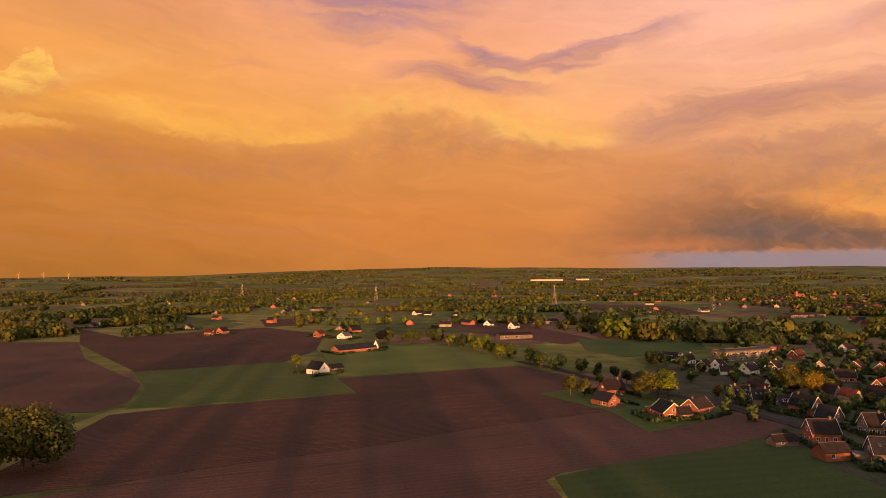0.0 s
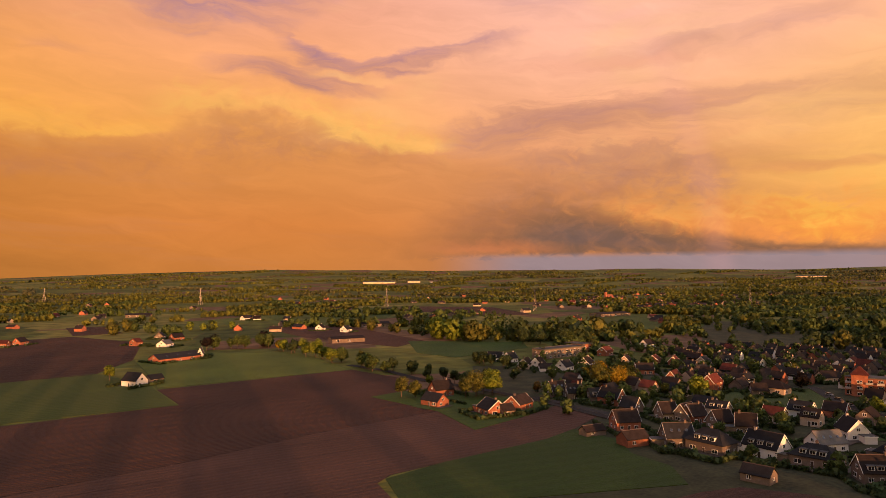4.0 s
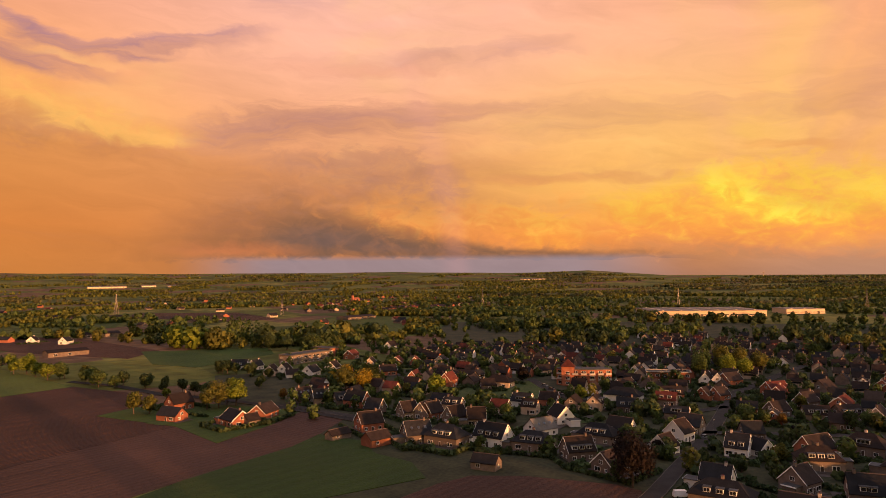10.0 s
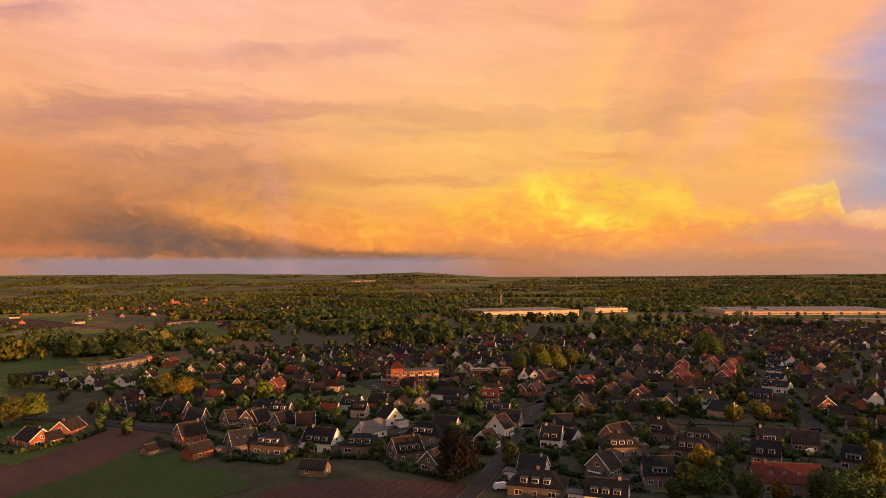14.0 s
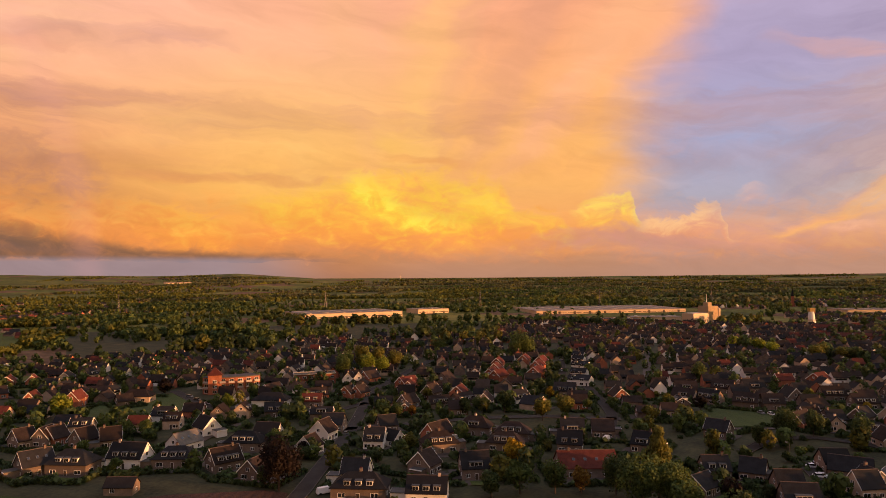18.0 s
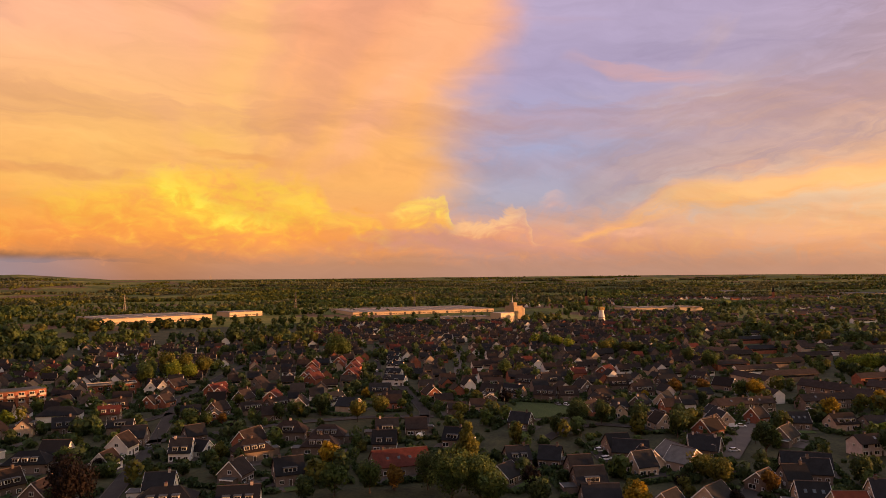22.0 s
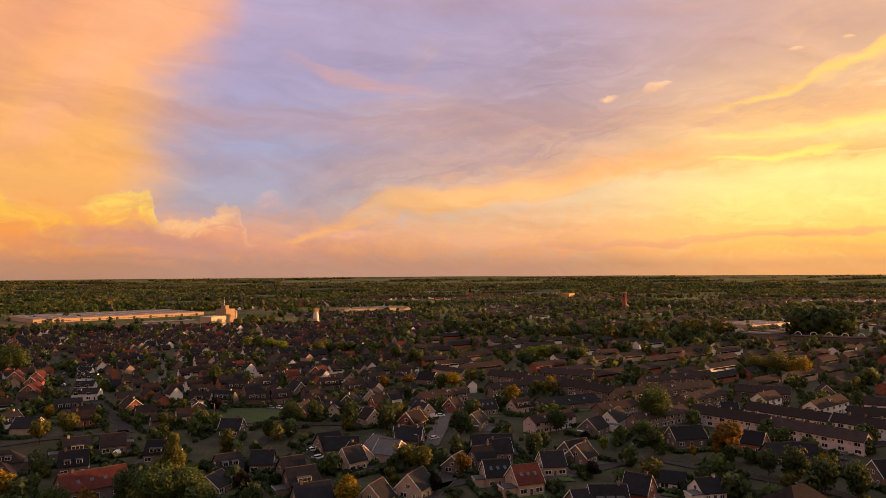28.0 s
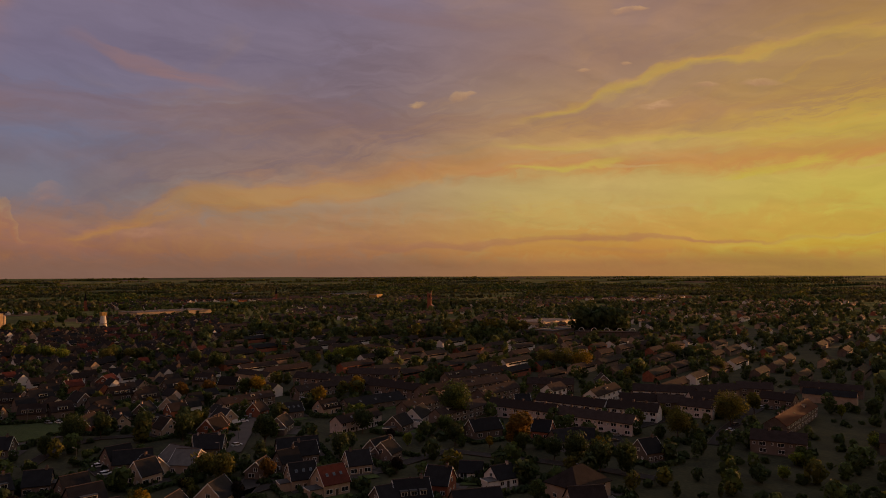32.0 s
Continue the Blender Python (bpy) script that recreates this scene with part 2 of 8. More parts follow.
# mauve scud high over the fields
bank([(-22.4, 23.1, 20.4, 0.0), (-17.2, 23.6, 19.2, 0.7), (-12.6, 23.9, 18.1, 0.9), (-7.0, 23.7, 18.3, 0.9), (-0.4, 23.2, 19.9, 0.6), (4.3, 23.4, 21.4, 0.0)], (198, 142, 128), (170, 128, 146), 0.85, (0.5, 0.3), 0.3, "streak")
bank([(-5.1, 20.4, 18.3, 0.0), (-2.3, 19.1, 16.8, 0.8), (1.4, 18.0, 16.0, 0.9), (6.0, 17.8, 15.9, 0.9), (10.5, 18.8, 16.8, 0.85), (14.5, 19.3, 17.5, 0.5), (17.4, 19.6, 18.2, 0.0)], (186, 132, 126), (164, 122, 140), 0.9, (0.35, 0.35), 0.35, "streak")
bank([(-10.8, 17.6, 15.6, 0.0), (-6.1, 17.4, 15.3, 0.7), (-0.5, 16.7, 14.5, 0.8), (3.7, 15.9, 14.3, 0.5), (6.0, 15.8, 14.5, 0.0)], (184, 128, 120), (168, 122, 130), 0.85, (0.4, 0.35), 0.35, "streak")
bank([(-22.4, 17.5, 15.9, 0.0), (-20.2, 17.6, 16.4, 0.5), (-17.1, 17.5, 16.3, 0.0)], (210, 144, 110), (204, 138, 112), 0.7, (0.5, 0.5), 0.4, "streak")
bank([(-1.4, 17.2, 15.9, 0.0), (1.4, 16.8, 15.8, 0.8), (3.7, 16.2, 15.4, 0.6), (7.8, 16.6, 15.7, 0.0)], (255, 196, 130), (252, 180, 120), 0.7, (0.3, 0.5), 0.3, "streak")
# brown banks between the curtain and the clear strip
bank([(8.7, 13.1, 10.4, 0.0), (12.7, 13.9, 9.7, 0.6), (18.9, 14.4, 9.3, 0.8), (24.6, 14.5, 9.3, 0.8), (28.7, 14.6, 9.3, 0.7), (32.9, 14.2, 9.6, 0.4)], (206, 142, 104), (190, 132, 112), 0.75, (0.5, 0.3), 0.35, "streak")
bank([(6.1, 18.4, 16.7, 0.0), (16.9, 17.4, 16.0, 0.4), (22.8, 17.8, 15.5, 0.6), (28.8, 18.3, 16.1, 0.5), (34.5, 18.1, 16.4, 0.0)], (216, 148, 122), (206, 142, 126), 0.6, (0.4, 0.4), 0.4, "streak")
bank([(7.6, 12.7, 9.8, 0.0), (10.2, 12.8, 9.7, 0.8), (15.7, 13.2, 9.8, 0.85), (21.3, 13.8, 10.4, 0.8), (26.9, 14.0, 11.7, 0.6), (34.3, 14.3, 12.7, 0.4), (44.7, 14.2, 13.0, 0.0)], (206, 142, 110), (190, 134, 122), 0.85, (0.3, 0.35), 0.4, "streak")
bank([(12.9, 10.9, 8.6, 0.0), (16.6, 10.4, 7.8, 0.6), (22.2, 10.7, 6.6, 0.75), (27.8, 10.8, 5.7, 0.75), (31.9, 8.9, 5.7, 0.6), (33.3, 8.2, 6.6, 0.0)], (200, 138, 104), (188, 132, 108), 0.8, (0.4, 0.3), 0.45, "puff")
bank([(31.5, 8.5, 7.4, 0.0), (36.0, 8.3, 7.0, 0.7), (42.1, 8.0, 6.8, 0.7), (47.3, 7.9, 7.0, 0.4), (50.7, 7.7, 7.0, 0.0)], (222, 142, 88), (214, 142, 98), 0.75, (0.5, 0.4), 0.3, "streak")
bank([(23.2, 17.8, 17.1, 0.0), (27.9, 18.4, 16.9, 0.6), (33.5, 18.9, 16.8, 0.7), (38.9, 18.9, 17.2, 0.6), (42.3, 18.8, 17.4, 0.0)], (214, 152, 130), (202, 148, 136), 0.65, (0.4, 0.4), 0.35, "streak")
bank([(13.9, 16.6, 15.5, 0.0), (22.3, 17.3, 15.9, 0.4), (28.8, 17.5, 16.2, 0.4), (35.3, 17.1, 16.3, 0.0)], (248, 164, 128), (240, 160, 130), 0.5, (0.5, 0.5), 0.4, "streak")
bank([(10.3, 22.6, 20.6, 0.0), (14.8, 22.9, 20.0, 0.6), (19.5, 22.6, 19.9, 0.5), (24.2, 23.5, 21.0, 0.0)], (206, 150, 138), (192, 146, 148), 0.6, (0.5, 0.4), 0.4, "streak")
# the dark bank with its level base over the clear strip, and the lit tops behind it
bank([(19.4, 7.3, 4.1, 0.0), (23.6, 7.3, 2.6, 0.6), (28.7, 7.8, 1.7, 0.8), (35.5, 7.2, 1.5, 0.85), (42.0, 6.7, 1.4, 0.85), (47.3, 6.7, 1.1, 0.8), (51.8, 6.2, 1.1, 0.7), (55.9, 5.9, 1.0, 0.5)], (250, 150, 72), (255, 176, 88), 0.85, (0.2, 0.5), 0.45, "puff")
bank([(32.4, 6.7, 3.0, 0.0), (36.0, 6.3, 2.0, 0.6), (39.0, 5.5, 1.7, 1), (40.7, 5.0, 1.7, 0.8), (43.3, 5.4, 1.9, 0.0)], (255, 160, 66), (255, 190, 80), 0.8, (0.3, 0.35), 0.5, "puff")
bank([(41.2, 7.2, 3.7, 0.0), (44.1, 6.8, 3.6, 0.8), (48.1, 6.7, 3.2, 0.9), (51.8, 6.2, 2.9, 0.7), (54.9, 5.9, 2.8, 0.0)], (255, 176, 66), (255, 200, 78), 0.8, (0.4, 0.4), 0.5, "puff")
bank([(5.0, 4.9, 1.2, 0.0), (11.1, 6.5, 1.2, 0.4), (15.7, 7.3, 1.3, 0.75), (19.4, 7.3, 1.3, 0.9), (23.6, 5.8, 1.3, 0.95), (28.7, 4.0, 1.3, 0.95), (33.2, 2.9, 1.2, 0.95), (41.9, 2.1, 1.1, 0.85), (46.8, 2.0, 1.1, 0.5), (51.7, 1.7, 0.9, 0.0)], (128, 94, 76), (138, 98, 72), 1.0, (0.06, 0.5), 0.3, "puff")
bank([(14.7, 5.0, 1.7, 0.0), (18.9, 5.0, 1.6, 0.6), (23.1, 4.3, 1.6, 0.6), (28.6, 3.0, 1.6, 0.3), (32.3, 2.5, 1.5, 0.0)], (112, 94, 94), (104, 86, 82), 0.85, (0.4, 0.6), 0.3, "puff")
bank([(9.4, 8.5, 4.0, 0.0), (13.8, 9.1, 3.6, 0.5), (19.4, 9.1, 4.1, 0.7), (25.0, 9.1, 4.5, 0.6), (30.6, 8.1, 4.2, 0.4), (34.2, 7.0, 4.3, 0.0)], (172, 116, 82), (180, 124, 98), 0.7, (0.5, 0.5), 0.4, "puff")
bank([(6.7, 6.2, 1.8, 0.0), (11.1, 6.5, 1.7, 0.5), (15.7, 7.1, 2.2, 0.5), (19.4, 7.3, 4.1, 0.0)], (190, 118, 72), (176, 112, 80), 0.6, (0.5, 0.5), 0.4, "puff")
bank([(6.8, 3.1, 1.6, 0.0), (12.0, 3.1, 1.4, 0.7), (16.6, 2.9, 1.5, 0.6), (20.3, 2.7, 1.4, 0.0)], (232, 134, 80), (220, 128, 78), 0.7, (0.4, 0.5), 0.4, "puff")
# the great sunlit cumulus
bank([(42.5, 7.2, 2.1, 0.0), (45.3, 6.7, 1.9, 0.7), (49.9, 8.4, 1.6, 0.8), (52.1, 8.9, 1.4, 0.9), (55.9, 9.3, 1.2, 0.9), (60.0, 8.7, 1.2, 0.9), (63.3, 7.9, 1.3, 0.9), (64.2, 5.9, 1.3, 0.7), (66.3, 5.3, 1.3, 0.8), (68.2, 4.7, 1.4, 0.7), (69.4, 3.5, 1.6, 0.0)], (252, 156, 70), (255, 198, 74), 0.95, (0.35, 0.22), 0.22, "puff")
bank([(49.9, 8.8, 6.1, 0.0), (51.4, 8.7, 4.9, 1), (52.9, 8.2, 4.0, 1), (55.0, 6.8, 3.2, 1), (57.1, 5.8, 2.8, 0.9), (59.6, 6.1, 2.7, 0.5), (62.7, 6.8, 3.4, 0.3), (64.6, 6.2, 3.8, 0.0)], (255, 204, 60), (255, 238, 84), 0.9, (0.5, 0.5), 0.35, "puff")
bank([(58.0, 8.4, 4.5, 0.0), (60.4, 7.8, 3.9, 0.7), (62.7, 7.4, 3.4, 0.8), (63.6, 6.7, 3.8, 0.0)], (255, 196, 70), (255, 214, 86), 0.8, (0.5, 0.4), 0.35, "puff")
bank([(51.7, 14.8, 8.7, 0.0), (53.0, 14.3, 8.6, 0.5), (54.8, 13.8, 8.6, 0.4), (57.7, 12.2, 8.6, 0.0)], (255, 206, 88), (255, 196, 110), 0.7, (0.4, 0.7), 0.3, "streak")
bank([(51.2, 10.2, 9.6, 0.0), (55.1, 9.8, 9.1, 0.7), (58.0, 9.7, 8.8, 0.7), (61.6, 9.0, 8.4, 0.0)], (228, 150, 84), (222, 146, 92), 0.7, (0.4, 0.4), 0.4, "streak")
bank([(41.6, 2.4, 1.1, 0.0), (46.2, 3.5, 0.9, 0.6), (52.4, 2.9, 0.8, 0.8), (57.8, 1.9, 0.7, 0.8), (63.7, 1.5, 0.5, 0.8), (69.6, 2.0, 0.3, 0.7), (76.7, 1.7, 0.1, 0.4)], (186, 130, 96), (226, 142, 88), 0.8, (0.5, 0.5), 0.3, "puff")
# the row of small cumulus with its level base, and the towers beside it
bank([(68.6, 5.2, 3.6, 0.0), (70.0, 5.9, 3.7, 0.9), (71.6, 6.5, 3.7, 1), (73.5, 6.6, 3.7, 1), (74.1, 4.8, 3.7, 0.6), (74.6, 4.0, 3.6, 0.0)], (254, 180, 86), (255, 214, 100), 1.0, (0.2, 0.22), 0.35, "puff")
bank([(73.9, 4.0, 3.2, 0.0), (74.9, 4.6, 2.9, 0.8), (76.3, 4.5, 2.6, 0.85), (77.9, 4.9, 2.5, 0.85), (79.1, 5.9, 2.5, 0.8), (80.0, 5.8, 2.9, 0.5), (80.7, 3.1, 2.3, 0.5), (81.6, 2.6, 2.2, 0.0)], (240, 160, 116), (255, 196, 136), 0.95, (0.2, 0.22), 0.45, "puff")
bank([(81.1, 6.3, 4.9, 0.0), (82.1, 6.7, 5.1, 0.7), (82.8, 6.8, 5.3, 0.6), (83.7, 6.3, 5.2, 0.0)], (206, 166, 164), (232, 186, 168), 0.7, (0.3, 0.2), 0.4, "puff")
bank([(86.2, 3.5, 2.9, 0.0), (88.0, 3.7, 2.8, 0.6), (89.8, 3.7, 2.9, 0.7), (92.0, 3.4, 2.9, 0.0)], (236, 170, 140), (252, 186, 148), 0.8, (0.3, 0.3), 0.4, "puff")
bank([(61.5, 2.2, 0.8, 0.0), (66.8, 3.6, 1.3, 0.5), (70.5, 3.9, 1.6, 0.9), (75.1, 3.6, 1.5, 0.9), (80.2, 2.7, 1.4, 0.7), (87.1, 2.1, 1.1, 0.4), (95.8, 1.5, 0.6, 0.0)], (196, 146, 132), (214, 150, 130), 0.85, (0.5, 0.25), 0.3, "puff")
# grey and mauve veils beside the blue
bank([(72.8, 12.5, 8.2, 0.0), (75.1, 11.9, 7.8, 0.7), (78.0, 11.2, 8.2, 0.6), (80.3, 10.7, 8.6, 0.0)], (176, 160, 176), (206, 164, 160), 0.6, (0.5, 0.5), 0.5, "puff")
bank([(80.7, 8.6, 2.1, 0.0), (84.0, 10.4, 2.8, 0.5), (89.5, 13.3, 4.8, 0.7), (96.1, 15.3, 6.3, 0.75), (104.1, 18.0, 7.6, 0.75), (110.1, 19.1, 9.0, 0.7), (115.8, 19.2, 10.2, 0.4)], (190, 156, 148), (164, 144, 162), 0.85, (0.3, 0.6), 0.55, "streak")
bank([(84.6, 19.1, 16.6, 0.0), (89.2, 18.9, 16.8, 0.5), (93.6, 17.9, 16.1, 0.6), (98.6, 17.9, 15.9, 0.4), (104.9, 18.6, 15.9, 0.0)], (160, 144, 172), (152, 138, 168), 0.75, (0.5, 0.5), 0.6, "streak")
bank([(82.7, 18.4, 17.3, 0.0), (86.4, 17.9, 16.3, 0.7), (90.0, 16.9, 15.0, 0.8), (93.1, 15.8, 14.3, 0.6), (96.1, 14.9, 14.1, 0.0)], (222, 170, 162), (216, 168, 166), 0.75, (0.4, 0.4), 0.45, "streak")
bank([(98.2, 19.2, 13.1, 0.0), (103.4, 20.0, 12.9, 0.6), (107.8, 20.3, 13.6, 0.6), (112.8, 19.9, 13.9, 0.0)], (158, 134, 140), (150, 132, 146), 0.75, (0.5, 0.5), 0.6, "streak")
# the long orange band that climbs towards the sun
bank([(82.5, 2.8, 2.2, 0.0), (83.9, 4.0, 2.5, 0.8), (87.1, 5.2, 3.5, 0.8), (90.7, 6.5, 4.2, 0.85), (95.9, 8.1, 4.9, 0.95), (100.8, 8.5, 5.9, 0.95), (105.4, 9.2, 6.6, 0.9), (109.9, 10.4, 7.5, 0.8)], (255, 184, 104), (248, 172, 122), 1.0, (0.35, 0.7), 0.45, "streak")
bank([(90.0, 7.2, 4.9, 0.0), (95.6, 7.7, 5.5, 0.7), (101.2, 8.1, 6.3, 0.8), (108.1, 8.8, 7.2, 0.7), (114.9, 9.4, 7.9, 0.6), (121.3, 10.1, 8.2, 0.4), (127.2, 10.1, 8.4, 0.0)], (255, 206, 136), (255, 190, 124), 0.85, (0.3, 0.6), 0.4, "streak")
bank([(99.1, 10.1, 7.1, 0.0), (105.5, 10.4, 7.8, 0.5), (112.9, 11.4, 8.7, 0.6), (118.6, 12.4, 9.1, 0.6), (124.5, 13.3, 9.8, 0.5), (131.1, 14.6, 10.8, 0.4), (139.0, 14.9, 11.8, 0.3), (146.0, 14.7, 11.7, 0.2)], (250, 188, 120), (226, 172, 128), 0.6, (0.4, 0.6), 0.4, "streak")
# gold streaks near the sun
bank([(117.1, 12.8, 11.9, 0.0), (120.1, 13.4, 12.5, 0.8), (123.4, 14.5, 13.4, 0.9), (126.5, 15.5, 14.3, 1), (129.5, 16.1, 14.9, 1), (133.3, 16.4, 15.2, 1), (137.5, 16.9, 15.5, 1), (141.8, 17.6, 15.9, 0.6)], (255, 228, 104), (255, 204, 116), 0.95, (0.6, 0.6), 0.5, "streak")
bank([(114.9, 10.8, 10.0, 0.0), (118.4, 10.9, 9.8, 0.6), (122.9, 10.8, 9.5, 0.7), (127.2, 11.5, 10.1, 0.85), (130.8, 11.4, 10.3, 0.9), (134.2, 11.3, 10.4, 0.6)], (255, 236, 124), (255, 216, 120), 0.9, (0.5, 0.6), 0.5, "streak")
bank([(117.5, 8.7, 8.2, 0.0), (120.0, 8.7, 8.1, 0.9), (124.1, 8.8, 8.2, 0.9), (126.8, 9.4, 8.4, 0.9), (128.3, 9.7, 8.9, 0.0)], (255, 238, 120), (255, 224, 120), 0.95, (0.4, 0.5), 0.5, "streak")
bank([(125.2, 8.7, 8.3, 0.0), (127.1, 8.6, 8.2, 0.7), (129.3, 8.5, 8.2, 0.7), (130.7, 8.4, 8.2, 0.0)], (255, 226, 160), (255, 220, 150), 0.8, (0.4, 0.4), 0.3, "streak")
bank([(132.7, 11.7, 10.2, 0.0), (136.3, 12.0, 9.4, 0.5), (140.1, 12.6, 9.4, 0.7), (143.7, 13.2, 9.3, 0.8), (147.6, 12.9, 9.6, 0.6), (152.0, 12.6, 9.4, 0.3)], (255, 234, 110), (255, 214, 110), 0.85, (0.4, 0.4), 0.9, "wisp")
bank([(133.8, 7.6, 7.0, 0.0), (135.4, 8.0, 7.1, 0.9), (138.1, 8.3, 7.5, 0.9), (140.7, 8.8, 7.9, 0.9), (142.2, 8.6, 8.1, 0.0)], (255, 240, 110), (255, 226, 110), 0.95, (0.3, 0.4), 0.5, "wisp")
bank([(140.7, 7.9, 7.6, 0.0), (143.2, 7.8, 7.5, 0.8), (146.5, 7.7, 7.3, 0.8), (150.5, 7.3, 7.0, 0.0)], (255, 232, 130), (255, 226, 130), 0.85, (0.4, 0.4), 0.3, "streak")
bank([(112.6, 5.9, 4.1, 0.0), (115.7, 6.0, 4.2, 0.5), (120.8, 6.3, 3.5, 0.7), (124.8, 5.7, 3.2, 0.7), (127.1, 5.1, 3.5, 0.0)], (255, 232, 140), (255, 222, 130), 0.8, (0.4, 0.4), 1.1, "wisp")
bank([(104.9, 5.2, 4.0, 0.0), (109.5, 5.2, 4.0, 0.4), (114.0, 5.4, 4.4, 0.5), (117.0, 5.3, 4.7, 0.0)], (255, 212, 150), (255, 204, 150), 0.7, (0.4, 0.4), 0.9, "wisp")
bank([(123.2, 6.4, 6.0, 0.0), (125.6, 5.6, 5.1, 0.6), (128.5, 5.6, 5.1, 0.6), (131.7, 5.7, 5.2, 0.5), (133.4, 5.6, 5.3, 0.0)], (255, 236, 150), (255, 226, 140), 0.8, (0.4, 0.4), 0.6, "wisp")
bank([(101.1, 2.6, 2.2, 0.0), (105.8, 2.9, 1.9, 0.7), (112.6, 3.1, 1.9, 0.7), (119.1, 3.2, 2.3, 0.7), (127.0, 3.3, 2.6, 0.8), (132.9, 3.3, 2.8, 0.8), (138.6, 3.1, 2.8, 0.4)], (214, 154, 124), (222, 160, 124), 0.8, (0.4, 0.4), 0.35, "streak")
bank([(117.0, 2.7, 2.1, 0.0), (123.2, 2.2, 1.6, 0.6), (128.8, 2.2, 1.6, 0.5), (132.9, 2.0, 1.6, 0.0)], (236, 176, 110), (236, 180, 120), 0.7, (0.4, 0.4), 0.4, "streak")
bank([(128.8, 2.9, 1.6, 0.0), (135.0, 3.3, 1.7, 0.7), (140.6, 3.4, 1.8, 0.95), (144.7, 3.3, 1.8, 1), (150.4, 3.2, 1.6, 1), (156.9, 3.1, 1.2, 0.8)], (255, 226, 84), (255, 246, 120), 0.9, (0.5, 0.5), 0.2, "streak")
bank([(109.2, 13.9, 13.7, 0.0), (109.7, 14.1, 13.5, 0.8), (110.2, 14.2, 13.6, 0.9), (110.9, 14.0, 13.7, 0.0)], (232, 186, 150), (255, 212, 164), 0.8, (0.4, 0.3), 0.5, "puff")
bank([(112.7, 14.5, 14.2, 0.0), (113.3, 14.7, 13.9, 0.8), (113.9, 14.8, 14.0, 0.9), (114.6, 14.5, 14.2, 0.0)], (232, 186, 150), (255, 212, 164), 0.8, (0.4, 0.3), 0.5, "puff")
bank([(114.1, 14.7, 14.5, 0.0), (114.4, 14.8, 14.4, 0.8), (114.8, 14.8, 14.4, 0.9), (115.2, 14.7, 14.5, 0.0)], (232, 186, 150), (255, 212, 164), 0.8, (0.4, 0.3), 0.5, "puff")
bank([(123.0, 16.2, 16.1, 0.0), (123.6, 16.3, 15.9, 0.8), (124.0, 16.3, 15.9, 0.9), (124.6, 16.1, 15.9, 0.0)], (232, 186, 150), (255, 212, 164), 0.8, (0.4, 0.3), 0.5, "puff")
bank([(126.6, 16.6, 16.5, 0.0), (126.9, 16.7, 16.3, 0.8), (127.3, 16.7, 16.4, 0.9), (127.7, 16.6, 16.4, 0.0)], (232, 186, 150), (255, 212, 164), 0.8, (0.4, 0.3), 0.5, "puff")
bank([(112.5, 14.3, 14.1, 0.0), (113.0, 14.5, 13.9, 0.8), (113.4, 14.7, 14.0, 0.9), (113.9, 14.5, 14.2, 0.0)], (232, 186, 150), (255, 212, 164), 0.8, (0.4, 0.3), 0.5, "puff")
bank([(113.6, 14.5, 14.4, 0.0), (114.0, 14.7, 14.2, 0.8), (114.3, 14.7, 14.3, 0.9), (114.8, 14.6, 14.4, 0.0)], (232, 186, 150), (255, 212, 164), 0.8, (0.4, 0.3), 0.5, "puff")
bank([(109.3, 13.8, 13.7, 0.0), (109.7, 13.9, 13.6, 0.8), (110.1, 14.0, 13.6, 0.9), (110.6, 13.9, 13.8, 0.0)], (232, 186, 150), (255, 212, 164), 0.8, (0.4, 0.3), 0.5, "puff")
bank([(131.8, 14.5, 14.3, 0.0), (132.6, 14.6, 14.1, 0.8), (133.4, 14.6, 14.1, 0.9), (134.3, 14.4, 14.2, 0.0)], (232, 186, 150), (255, 212, 164), 0.8, (0.4, 0.3), 0.5, "puff")
bank([(128.6, 13.4, 13.2, 0.0), (129.2, 13.5, 13.0, 0.8), (129.8, 13.6, 13.0, 0.9), (130.5, 13.4, 13.1, 0.0)], (232, 186, 150), (255, 212, 164), 0.8, (0.4, 0.3), 0.5, "puff")
bank([(125.8, 20.5, 20.2, 0.0), (126.5, 20.7, 19.9, 0.8), (127.1, 20.8, 20.0, 0.9), (127.9, 20.5, 20.2, 0.0)], (232, 186, 150), (255, 212, 164), 0.8, (0.4, 0.3), 0.5, "puff")
bank([(127.1, 20.7, 20.5, 0.0), (127.7, 20.8, 20.3, 0.8), (128.3, 20.8, 20.3, 0.9), (129.0, 20.6, 20.4, 0.0)], (232, 186, 150), (255, 212, 164), 0.8, (0.4, 0.3), 0.5, "puff")
bank([(127.8, 13.3, 13.0, 0.0), (128.8, 13.4, 12.7, 0.8), (129.6, 13.4, 12.7, 0.9), (130.7, 13.1, 12.8, 0.0)], (232, 186, 150), (255, 212, 164), 0.8, (0.4, 0.3), 0.5, "puff")
bank([(135.2, 14.3, 14.1, 0.0), (136.3, 14.4, 13.8, 0.8), (137.4, 14.4, 13.8, 0.9), (138.8, 14.0, 13.8, 0.0)], (232, 186, 150), (255, 212, 164), 0.8, (0.4, 0.3), 0.5, "puff")
